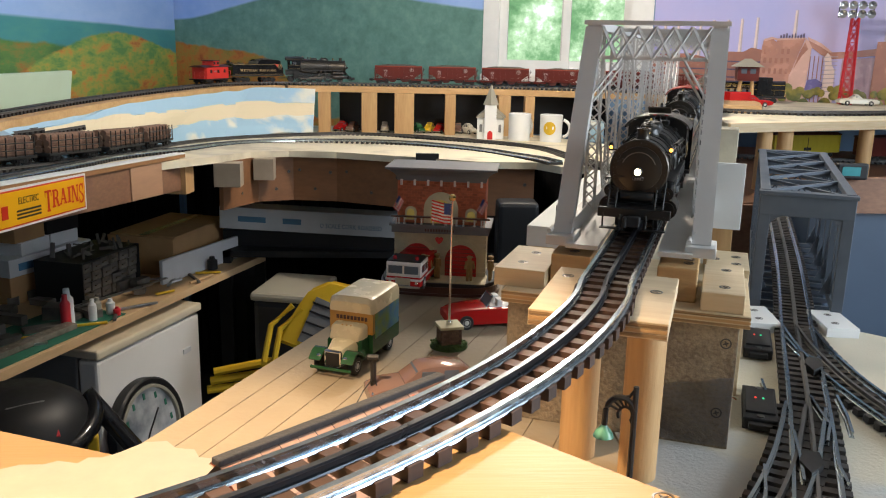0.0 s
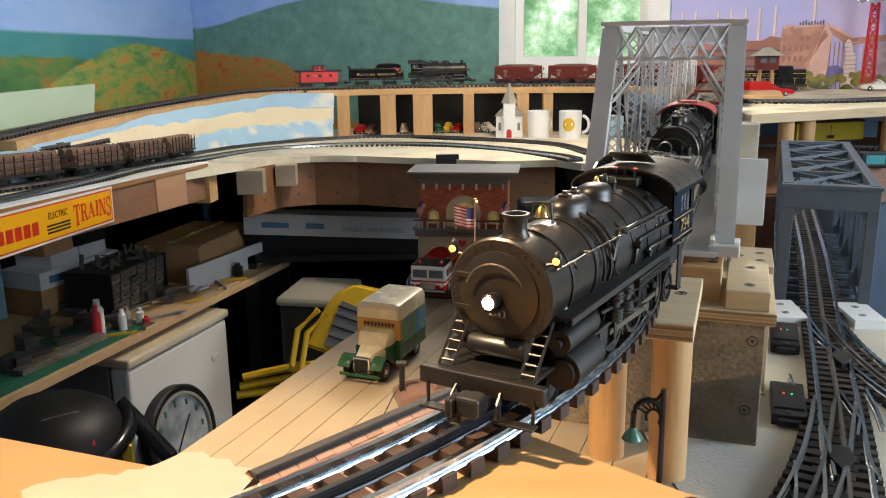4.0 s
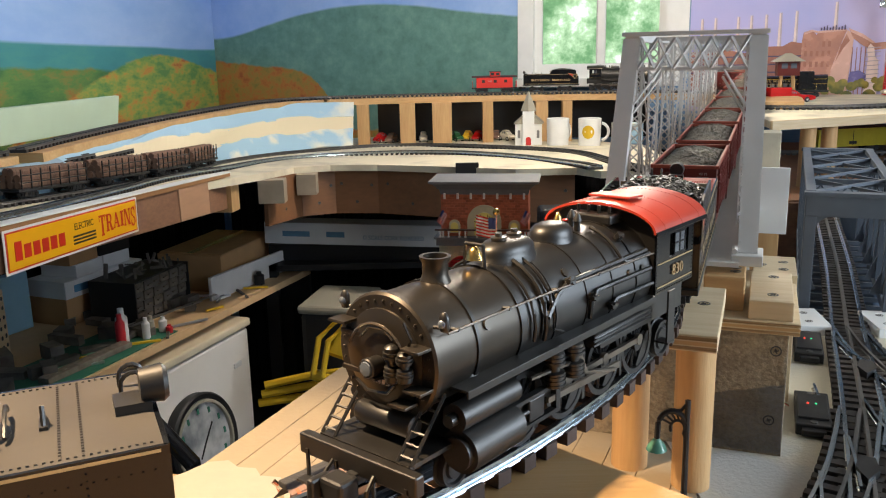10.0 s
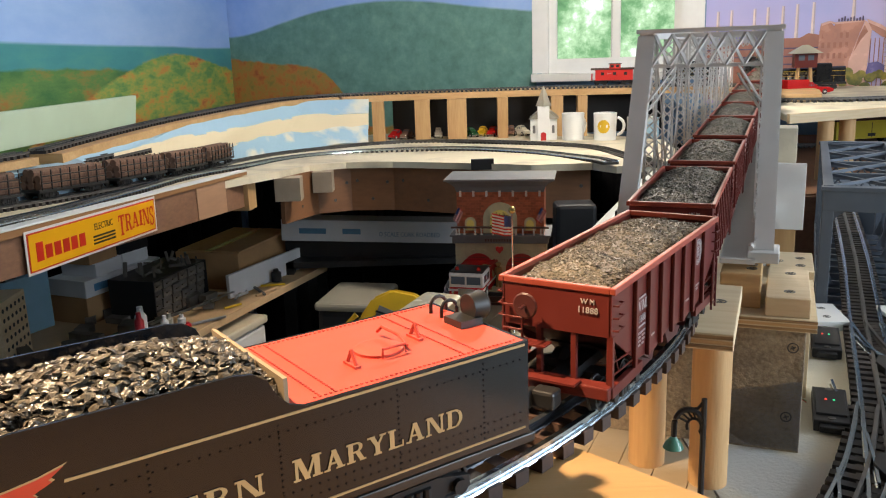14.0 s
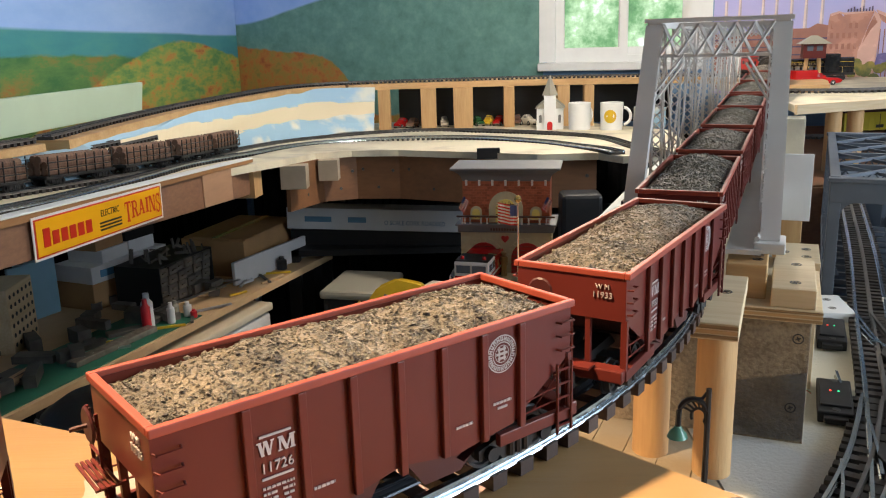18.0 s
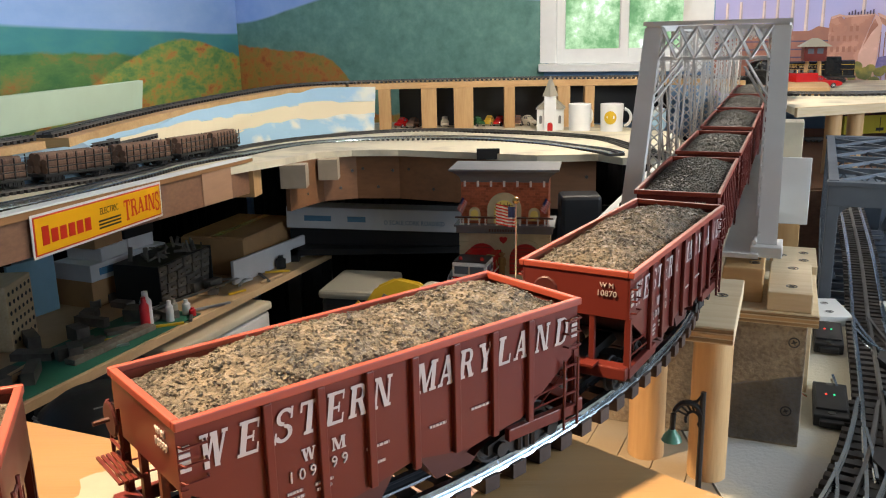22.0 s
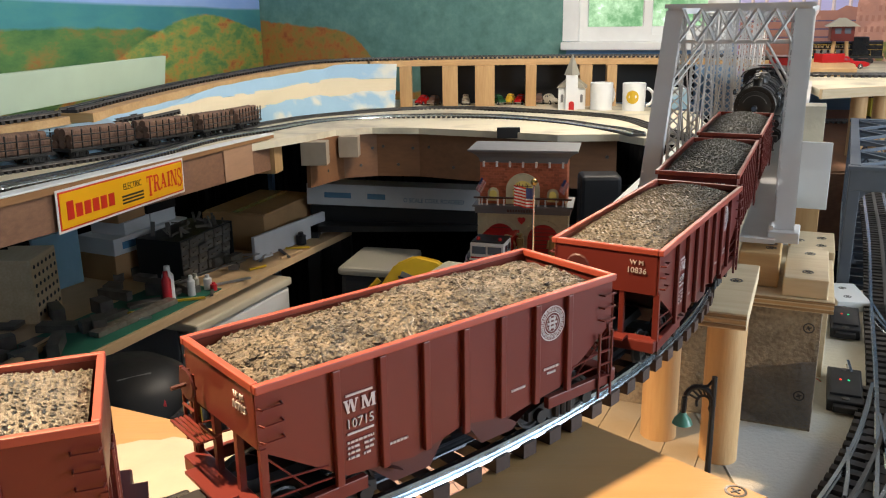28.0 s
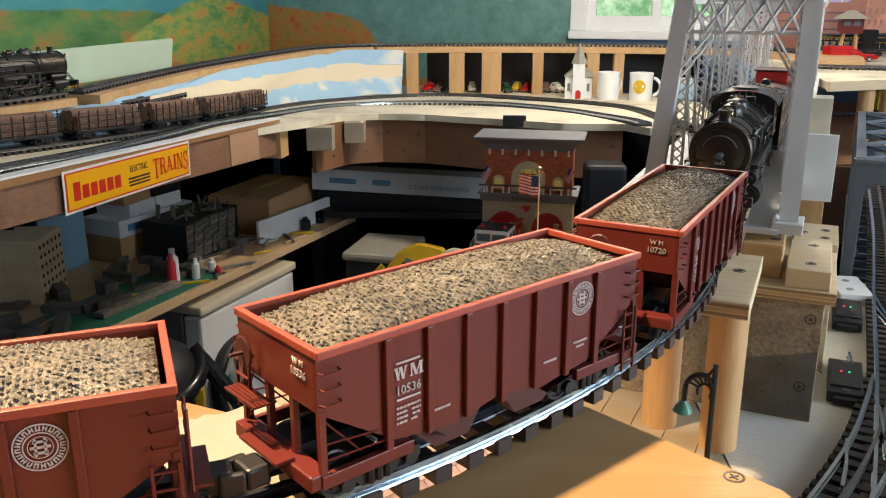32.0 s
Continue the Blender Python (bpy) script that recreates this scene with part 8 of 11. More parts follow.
# posts of the upper deck at the back
for x, w in ((-0.257, 0.045), (-0.088, 0.058), (0.044, 0.074), (0.219, 0.040), (0.422, 0.046), (0.515, 0.036)):
    yl = 3.262 - max(0, x - 0.30) * 0.22
    block("deck_post", x - w / 2, x + w / 2, yl - 0.045, yl, low_z(yl) - 0.0118, RAIL + RISE - 0.0338, M["pine_z"], "pine post holding up the upper deck", Matrix.Identity(4), category="post")
# black board added where only shade lies under the upper deck
block("back_board", -0.30, 0.78, 3.392, 3.400, low_z(3.4) - 0.0118, RAIL + RISE - 0.034, M["black"], "added black board for the shade behind the posts", Matrix.Rotation(radians(-1.5), 4, "Z"), category="board", bevel=0)


# ---------------------------------------------------------------- fire station model
M["brick_red"] = mat("brick_red", (0.46, 0.130, 0.062), 0.7, var=0.25, scale=300, bump=0.3, island=0.25)
M["station_cream"] = mat("station_cream", (0.60, 0.54, 0.35), 0.6, var=0.12, scale=120, bump=0.2)
M["station_grey"] = mat("station_grey", (0.17, 0.17, 0.18), 0.5, var=0.1, scale=80)
M["door_red"] = mat("door_red", (0.50, 0.02, 0.02), 0.35, var=0.1, scale=80)
M["base_brown"] = mat("base_brown", (0.085, 0.035, 0.028), 0.3, var=0.15, scale=60)
M["asphalt"] = mat("asphalt", (0.03, 0.03, 0.033), 0.7, var=0.3, scale=300, bump=0.4)
M["pane_yellow"] = mat("pane_yellow", (0.60, 0.50, 0.14), 0.3, var=0.1, emit=((0.8, 0.6, 0.15), 0.10))
M["figure_tan"] = mat("figure_tan", (0.36, 0.24, 0.09), 0.6, var=0.2, scale=200)
M["chrome"] = mat("chrome", (0.75, 0.75, 0.76), 0.12, 1.0, var=0.05)


def arch(w, h, n=10):
    """An outline with a round head: width w, total height h, standing on z = 0."""
    r = w / 2
    return [(-r, 0), (r, 0)] + [(r * math.cos(a), h - r + r * math.sin(a)) for a in np.linspace(0, math.pi, n)]


def flag_mesh(w, h):
    """A small striped flag, hanging in folds, in x-z, with its own stripes as faces."""
    bm = B()
    nx, nz = 8, 13
    g = [[bm.verts.new((w * i / nx, 0.0015 * math.sin(i * 1.5), -h * j / nz - w * 0.25 * (i / nx) ** 1.5)) for j in range(nz + 1)] for i in range(nx + 1)]
    for i in range(nx):
        for j in range(nz):
            f = bm.faces.new((g[i][j], g[i + 1][j], g[i + 1][j + 1], g[i][j + 1]))
            f.material_index = 2 if (i < 3 and j < 7) else j % 2
    me = mesh_of("flag", bm, [M["sign_red"], M["sign_white"], M["flag_blue"]])
    return me


M["flag_blue"] = mat("flag_blue", (0.05, 0.07, 0.22), 0.6)


def build_station():
    st = thing("fire_station", "brick and cream model fire station with red arched doors", "model building", Matrix.Translation((0.072, 1.150, TABLE)) @ Matrix.Rotation(radians(-9.7), 4, "Z") @ Matrix.Scale(0.95, 4))
    bm = B()
    n = 40
    pts = [(0.086 * math.copysign(abs(math.cos(a)) ** 0.6, math.cos(a)), 0.002 + 0.058 * math.copysign(abs(math.sin(a)) ** 0.6, math.sin(a))) for a in np.linspace(0, 2 * math.pi, n, endpoint=False)]
    prism(bm, pts, 0, 0.013)
    prism(bm, [(x * 1.03, y * 1.03) for x, y in pts], 0, 0.004)
    part("plinth", bm, M["base_brown"], st, "glossy dark brown plinth")
    bm = B()
    prism(bm, [(x * 0.97, y * 0.97) for x, y in pts], 0.013, 0.018)
    part("street", bm, M["asphalt"], st)
    bm = B()
    prism(bm, [(-0.055, -0.050), (0.070, -0.050), (0.070, 0.0), (-0.055, 0.0)], 0.018, 0.0195)
    part("forecourt", bm, M["station_cream"], st, "pale forecourt slab")
    z0 = 0.018
    W = 0.066
    bm = B()
    box(bm, -W, W, -0.010, 0.050, z0, z0 + 0.064, bevel=0.0006)
    part("ground_floor", bm, M["station_cream"], st, "cream stone ground floor")
    for k in range(9):
        for sx in (-1, 1):
            bm = B()
            box(bm, sx * (W - 0.012), sx * (W + 0.0012), -0.0112, -0.002, z0 + 0.002 + k * 0.007, z0 + 0.0078 + k * 0.007)
            part("quoin", bm, M["station_cream"], st)
    for x in (-0.033, 0.031):
        bm = B()
        vs = slab(bm, arch(0.046, 0.048, 14), 0.003, "y")
        bmesh.ops.translate(bm, vec=(x, -0.0112, z0), verts=vs)
        door = part("arched_door", bm, M["door_red"], st, "red arched vehicle door")
        bm = B()
        for zz in np.arange(0.006, 0.046, 0.006):
            half = 0.022 if zz < 0.025 else math.sqrt(max(1e-6, 0.022 ** 2 - (zz - 0.025) ** 2))
            box(bm, x - half, x + half, -0.0132, -0.0126, z0 + zz, z0 + zz + 0.0008)
        part("panel_line", bm, M["base_brown"], door)
        for a in np.linspace(0.1, math.pi - 0.1, 11):
            bm = B()
            m = Matrix.Translation((x + 0.0265 * math.cos(a), -0.0115, z0 + 0.025 + 0.0265 * math.sin(a))) @ Matrix.Rotation(math.pi / 2 - a, 4, "Y")
            box(bm, -0.0030, 0.0030, -0.0012, 0.0012, -0.003, 0.003, m)
            part("arch_stone", bm, M["station_cream"], st)
    bm = B()
    box(bm, -W - 0.005, W + 0.005, -0.016, 0.054, z0 + 0.064, z0 + 0.074, bevel=0.001)
    box(bm, -W - 0.008, W + 0.008, -0.019, 0.056, z0 + 0.074, z0 + 0.077, bevel=0.0006)
    part("ledge", bm, M["station_grey"], st)
    bm = B()
    box(bm, -W + 0.002, W - 0.002, -0.006, 0.048, z0 + 0.077, z0 + 0.140)
    part("upper_floor", bm, M["brick_red"], st, "red brick upper floor")
    bm = B()
    rnd = random.Random(5)
    for r in range(16):
        z = z0 + 0.0785 + r * 0.0038
        x = -W + 0.003 + (0.004 if r % 2 else 0)
        while x < W - 0.008:
            if not (abs(x + 0.0035) < 0.027 and r < 12):
                box(bm, x, x + 0.0072, -0.0068 - rnd.uniform(0, 0.0004), -0.005, z, z + 0.0032)
            x += 0.008
    tagged(part("brickwork", bm, M["brick_red"], st), "small red bricks in courses", kind="stuff")
    bm = B()
    vs = slab(bm, arch(0.050, 0.046, 16), 0.003, "y")
    bmesh.ops.translate(bm, vec=(0, -0.0075, z0 + 0.078), verts=vs)
    part("arch_surround", bm, M["station_cream"], st)
    bm = B()
    vs = slab(bm, arch(0.029, 0.034, 14), 0.002, "y")
    bmesh.ops.translate(bm, vec=(0, -0.0092, z0 + 0.079), verts=vs)
    win = part("arched_window", bm, M["pane_yellow"], st, "yellow-lit arched window")
    bm = B()
    for x in (-0.005, 0.005):
        box(bm, x - 0.0005, x + 0.0005, -0.0106, -0.0100, z0 + 0.079, z0 + 0.110)
    for z in (0.090, 0.100):
        box(bm, -0.0145, 0.0145, -0.0106, -0.0100, z0 + z - 0.0005, z0 + z + 0.0005)
    part("glazing_bar", bm, M["base_brown"], win)
    for x in (-0.044, 0.044):
        bm = B()
        vs = slab(bm, arch(0.017, 0.020, 10), 0.002, "y")
        bmesh.ops.translate(bm, vec=(x, -0.0078, z0 + 0.082), verts=vs)
        w2 = part("window_surround", bm, M["station_cream"], st)
        bm = B()
        vs = slab(bm, arch(0.011, 0.014, 10), 0.002, "y")
        bmesh.ops.translate(bm, vec=(x, -0.0090, z0 + 0.084), verts=vs)
        part("window", bm, M["pane_yellow"], w2)
        share("flag", cached("flag_s", lambda: flag_mesh(0.010, 0.020)), st, Matrix.Translation((x * 1.38, -0.016, z0 + 0.118)) @ Matrix.Rotation(radians(25), 4, "Y"), "small striped flag")
    for k, x in enumerate((-0.064, -0.060, -0.052, -0.036, -0.027, -0.010, 0.008, 0.024, 0.034, 0.050, 0.060, 0.064)):
        bm = B()
        lathe(bm, [(0.0017, 0), (0.0017, 0.002), (0.0009, 0.003), (0.0015, 0.006), (0.0009, 0.008), (0.0017, 0.009), (0.0017, 0.010)], 8, Matrix.Translation((x, -0.0165, z0 + 0.077)))
        part("baluster", bm, M["sign_white"], st, "white baluster", True)
    bm = B()
    for x in (-0.0075, 0.0, 0.0075):
        box(bm, x - 0.0006, x + 0.0006, -0.0112, -0.0096, z0 + 0.082, z0 + 0.108)
    for z in (0.090, 0.098, 0.105):
        box(bm, -0.013, 0.013, -0.0112, -0.0096, z0 + z, z0 + z + 0.001)
    part("window_bars", bm, M["base_brown"], st, "brown window bars")
    bm = B()
    vs = slab(bm, [(0, -0.006), (0.005, -0.001), (0.006, 0.003), (0.003, 0.005), (0, 0.0035), (-0.003, 0.005), (-0.006, 0.003), (-0.005, -0.001)], 0.002, "y")
    bmesh.ops.translate(bm, vec=(-0.001, -0.0125, z0 + 0.054), verts=vs)
    part("shield", bm, M["door_red"], st, "small red shield")
    for k in range(11):
        bm = B()
        box(bm, -0.022 + k * 0.004, -0.0195 + k * 0.004, -0.0166, -0.0160, z0 + 0.067, z0 + 0.071)
        part("name_bar", bm, M["base_brown"], st)
    bm = B()
    box(bm, -W - 0.006, W + 0.006, -0.0185, -0.0150, z0 + 0.087, z0 + 0.0895)
    part("balcony_rail", bm, M["base_brown"], st)
    bm = B()
    rings = []
    for d, z in ((-0.002, 0.139), (0.000, 0.146), (0.003, 0.150), (0.009, 0.155), (0.014, 0.1575), (0.014, 0.1600)):
        rings.append([bm.verts.new(p) for p in ((-W - d, -0.008 - d, z0 + z), (W + d, -0.008 - d, z0 + z), (W + d, 0.050 + d, z0 + z), (-W - d, 0.050 + d, z0 + z))])
    for p, q in zip(rings, rings[1:]):
        for k in range(4):
            bm.faces.new((p[k], p[(k + 1) % 4], q[(k + 1) % 4], q[k]))
    bm.faces.new(rings[0][::-1]), bm.faces.new(rings[-1])
    part("cornice", bm, M["station_grey"], st, "grey flared cornice")
    for x in np.linspace(-W + 0.008, W - 0.008, 7):
        bm = B()
        box(bm, x - 0.0015, x + 0.0015, -0.0105, -0.006, z0 + 0.133, z0 + 0.141)
        part("bracket", bm, M["sign_white"], st)
    return st


build_station()


def figurine(x, y, a, h=0.035, lean=0):
    """A small plain painted figure."""
    bm = B()
    for sx in (-1, 1):
        rod(bm, (sx * 0.0025, 0, 0), (sx * 0.0018, 0, h * 0.45), 0.0020, 7, r2=0.0026)
        rod(bm, (sx * 0.0045, 0, h * 0.78), (sx * 0.0062, -0.003, h * 0.50), 0.0016, 6)
    rod(bm, (0, 0, h * 0.42), (0, 0, h * 0.80), 0.0042, 8, r2=0.0046)
    ball(bm, (0, 0, h * 0.90), 0.0031, seg=8, rings=6)
    ball(bm, (0, 0, h * 0.95), 0.0044, sz=0.45, seg=8, rings=6)
    ob = part("figurine", bm, M["figure_tan"], smooth=True)
    ob.matrix_basis = Matrix.Translation((x, y, TABLE + 0.0195)) @ Matrix.Rotation(a, 4, "Z")
    tagged(ob, "tiny tan-painted figurine on the station forecourt", "figurine", "figurines")


for x, y, a in ((0.052, 1.108, 0.3), (0.066, 1.121, -0.5), (0.047, 1.113, 0.9), (0.109, 1.106, 0.1), (0.138, 1.109, 1.2)):
    figurine(x, y, a)


# ---------------------------------------------------------------- road vehicles
M["truck_green"] = mat("truck_green", (0.022, 0.09, 0.035), 0.2, var=0.1, scale=60)
M["truck_cream"] = mat("truck_cream", (0.74, 0.66, 0.44), 0.25, var=0.06, scale=60)
M["truck_orange"] = mat("truck_orange", (0.55, 0.30, 0.06), 0.3, var=0.1, scale=60)
M["truck_mural"] = mat("truck_mural", (0.06, 0.22, 0.42), 0.4, second=(0.20, 0.32, 0.05), mix=(0.42, 0.55), scale=45)
M["tyre"] = mat("tyre", (0.02, 0.02, 0.02), 0.7, var=0.2, scale=100)
M["rim_white"] = mat("rim_white", (0.65, 0.65, 0.62), 0.35, var=0.05)
M["car_red"] = mat("car_red", (0.45, 0.012, 0.012), 0.15, var=0.05)
M["car_pink"] = mat("car_pink", (0.25, 0.15, 0.12), 0.2, 0.2, var=0.06)
M["car_white"] = mat("car_white", (0.65, 0.62, 0.52), 0.25, var=0.05)


def car_wheel(parent, x, y, r, w, side):
    bm = B()
    q = Matrix.Rotation(radians(90 * side), 4, "Y")
    lathe(bm, [(r * 0.55, -w / 2), (r * 0.95, -w / 2), (r, -w * 0.3), (r, w * 0.3), (r * 0.95, w / 2), (r * 0.55, w / 2)], 20, q)
    t = part("wheel", bm, M["tyre"], parent, "", True, Matrix.Translation((x, y, r)))
    bm = B()
    lathe(bm, [(r * 0.60, w * 0.1), (r * 0.58, w * 0.52), (r * 0.40, w * 0.45), (r * 0.2, w * 0.62), (0.0002, w * 0.62)], 16, q)
    part("hub", bm, M["rim_white"], t, "pale wheel hub", True)


def loft(bm, secs, closed_ends=True):
    """Skins sections [(y, [(x, z)...])] into a body."""
    rings = [[bm.verts.new((x, y, z)) for x, z in pts] for y, pts in secs]
    k = len(rings[0])
    fs = []
    for a, b in zip(rings, rings[1:]):
        for j in range(k):
            fs.append(bm.faces.new((a[j], a[(j + 1) % k], b[(j + 1) % k], b[j])))
    fs.append(bm.faces.new(rings[0])), fs.append(bm.faces.new(rings[-1]))
    bmesh.ops.recalc_face_normals(bm, faces=fs)


def sec(hw, z0, z1, r=0.3):
    """A rounded box section."""
    c = r * min(hw, (z1 - z0) / 2)
    return [(-hw, z0), (hw, z0), (hw, z1 - c), (hw - c * 0.3, z1 - c * 0.3), (hw - c, z1), (-hw + c, z1), (-hw + c * 0.3, z1 - c * 0.3), (-hw, z1 - c)]


def build_truck():
    d = Vector((-0.041, 0.811)) - Vector((0.003, 0.917))
    m = Matrix.Translation((-0.0335, 0.866, TABLE)) @ Matrix.Rotation(math.atan2(-d.x, d.y), 4, "Z") @ Matrix.Diagonal((0.97, 0.95, 0.90, 1))
    t = thing("delivery_truck", "green and cream model delivery truck with a painted box", "truck", m)
    bm = B()
    loft(bm, [(-0.064, sec(0.0255, 0.012, 0.036, 0.1)), (0.012, sec(0.0255, 0.012, 0.036, 0.1))])
    part("box_lower", bm, M["truck_green"], t, "green lower box")
    bm = B()
    loft(bm, [(-0.064, sec(0.0255, 0.036, 0.062, 0.05)), (0.012, sec(0.0255, 0.036, 0.062, 0.05))])
    part("box_upper", bm, M["truck_orange"], t, "orange band")
    for sx in (-1, 1):
        bm = B()
        box(bm, sx * 0.0255, sx * 0.0259, -0.062, 0.006, 0.030, 0.060)
        part("side_picture", bm, M["truck_mural"], t, "painted landscape panel")
    bm = B()
    loft(bm, [(-0.066, sec(0.024, 0.062, 0.074, 0.9)), (-0.062, sec(0.0262, 0.061, 0.080, 0.8)), (0.010, sec(0.0262, 0.061, 0.080, 0.8)), (0.015, sec(0.024, 0.062, 0.074, 0.9))])
    part("box_roof", bm, M["truck_cream"], t, "cream rounded roof", True)
    bm = B()
    for k in range(9):
        box(bm, -0.019 + k * 0.0042, -0.016 + k * 0.0042, 0.0118, 0.0126, 0.052, 0.0565)
    part("name_bar", bm, M["base_brown"], t)
    bm = B()
    loft(bm, [(0.012, sec(0.0205, 0.012, 0.034, 0.3)), (0.030, sec(0.0200, 0.012, 0.034, 0.3))])
    part("cab_body", bm, M["truck_green"], t, "", True)
    bm = B()
    loft(bm, [(0.011, sec(0.0195, 0.033, 0.0495, 0.5)), (0.024, sec(0.0185, 0.033, 0.0485, 0.6)), (0.031, sec(0.0165, 0.033, 0.0360, 0.4))])
    part("cab_roof", bm, M["truck_cream"], t, "cream cab roof", True)
    bm = B()
    for sx in (-1, 1):
        box(bm, sx * 0.0012, sx * 0.0145, -0.0005, 0.0005, 0, 0.0095)
    part("windscreen", bm, M["glass_dark"], t, "dark split windscreen", m=Matrix.Translation((0, 0.0298, 0.0365)) @ Matrix.Rotation(radians(28), 4, "X"))
    bm = B()
    loft(bm, [(0.028, sec(0.0165, 0.012, 0.0355, 0.6)), (0.045, sec(0.0120, 0.012, 0.0335, 0.7)), (0.057, sec(0.0095, 0.012, 0.0310, 0.7))])
    part("bonnet", bm, M["truck_cream"], t, "cream bonnet", True)
    bm = B()
    box(bm, -0.0098, 0.0098, 0.0565, 0.0590, 0.011, 0.0305, bevel=0.002)
    gr = part("radiator", bm, M["chrome"], t, "chrome radiator shell")
    bm = B()
    box(bm, -0.0075, 0.0075, 0.0588, 0.0596, 0.012, 0.0275)
    part("grille", bm, M["black"], gr)
    for sx in (-1, 1):
        bm = B()
        pts = [(0.064 - 0.033 * k / 8, 0.0125 + 0.0155 * math.sin(math.pi * (k + 1.2) / 9.5)) for k in range(9)]
        sweep(bm, [(sx * 0.0185, y, z) for y, z in pts], [(-0.0068, -0.0012), (0.0068, -0.0012), (0.0068, 0.0010), (-0.0068, 0.0010)])
        part("mudguard", bm, M["truck_green"], t, "", True)
        bm = B()
        ball(bm, (sx * 0.0150, 0.0600, 0.0225), 0.0030, sy=0.5, seg=12, rings=8)
        part("headlight", bm, M["chrome"], t, "", True)
        car_wheel(t, sx * 0.0200, 0.046, 0.0105, 0.0062, sx)
        car_wheel(t, sx * 0.0215, -0.038, 0.0108, 0.0068, sx)
    bm = B()
    box(bm, -0.0235, 0.0235, 0.0625, 0.0650, 0.0085, 0.0120, bevel=0.0008)
    part("bumper", bm, M["truck_green"], t)
    for k in range(3):
        bm = B()
        ball(bm, ((k - 1) * 0.005, 0.024, 0.0490), 0.0009, seg=6, rings=5)
        part("roof_light", bm, M["truck_orange"], t)


def build_car(name, m, paint, label, open_top=False, L=0.118, W=0.043, pickup=False, cream=False):
    c = thing(name, label, "car", m)
    h, b = W / 2, L / 2
    bm = B()
    loft(bm, [(-b, sec(h * 0.86, 0.008, 0.018, 0.6)), (-b * 0.86, sec(h * 0.96, 0.0065, 0.0235, 0.5)), (-b * 0.35, sec(h, 0.006, 0.0250, 0.4)), (b * 0.30, sec(h, 0.006, 0.0255, 0.4)),
              (b * 0.80, sec(h * 0.95, 0.0065, 0.0240, 0.6)), (b, sec(h * 0.84, 0.009, 0.0185, 0.7))])
    part("body", bm, paint, c, "", True)
    if not open_top:
        bm = B()
        y0, y1 = (-b * 0.05, b * 0.30) if pickup else (-b * 0.62, b * 0.34)
        loft(bm, [(y0 - 0.008, sec(h * 0.72, 0.024, 0.0262, 0.4)), (y0 + 0.006, sec(h * 0.70, 0.024, 0.0385, 0.6)), ((y0 + y1) / 2, sec(h * 0.72, 0.024, 0.0410, 0.6)), (y1 - 0.010, sec(h * 0.70, 0.024, 0.0395, 0.6)), (y1 + 0.006, sec(h * 0.72, 0.024, 0.0262, 0.4))])
        part("roof", bm, paint, c, "", True)
        for sx in (-1, 1):
            bm = B()
            for a, e in (((y0 + 0.009), (y0 + y1) / 2 - 0.002), ((y0 + y1) / 2 + 0.002, y1 - 0.009)):
                vs = slab(bm, [(a, 0.0272), (e, 0.0272), (e - 0.001, 0.0360), (a + 0.003, 0.0355)], 0.0008, "x")
                bmesh.ops.translate(bm, vec=(sx * h * 0.715, 0, 0), verts=vs)
            part("side_window", bm, M["glass_dark"], c)
        bm = B()
        box(bm, -h * 0.60, h * 0.60, -0.0005, 0.0005, 0, 0.0140)
        part("windscreen", bm, M["glass_dark"], c, m=Matrix.Translation((0, y1 + 0.0035, 0.0265)) @ Matrix.Rotation(radians(46), 4, "X"))
    else:
        bm = B()
        box(bm, -h * 0.72, h * 0.72, -b * 0.45, b * 0.08, 0.0235, 0.0262)
        part("cabin", bm, M["sign_white"], c, "white open cabin")
        for x in (-0.009, 0.009):
            bm = B()
            box(bm, x - 0.006, x + 0.006, -b * 0.18, -b * 0.06, 0.025, 0.0345, bevel=0.001)
            part("seat", bm, M["sign_white"], c)
        bm = B()
        wire(bm, [(-h * 0.74, b * 0.16, 0.0255), (-h * 0.66, b * 0.03, 0.0375), (h * 0.66, b * 0.03, 0.0375), (h * 0.74, b * 0.16, 0.0255)], 0.0008)
        fr = part("windscreen_frame", bm, M["chrome"], c)
        bm = B()
        box(bm, -h * 0.66, h * 0.66, -0.0003, 0.0003, 0, 0.0150)
        part("windscreen", bm, M["glass_dark"], fr, m=Matrix.Translation((0, b * 0.155, 0.0255)) @ Matrix.Rotation(radians(31), 4, "X"))
    for y in (b * 0.97, -b * 0.98):
        bm = B()
        box(bm, -h * 0.92, h * 0.92, y - 0.0012, y + 0.0012, 0.0085, 0.0120, bevel=0.0008)
        part("bumper", bm, M["chrome"], c)
    for sx in (-1, 1):
        bm = B()
        ball(bm, (sx * h * 0.70, b * 0.955, 0.0170), 0.0030, sy=0.5, seg=10, rings=7)
        part("headlight", bm, M["chrome"], c, "", True)
        for y in (b * 0.60, -b * 0.58):
            car_wheel(c, sx * (h - 0.002), y, 0.0088, 0.0055, sx)
    return c


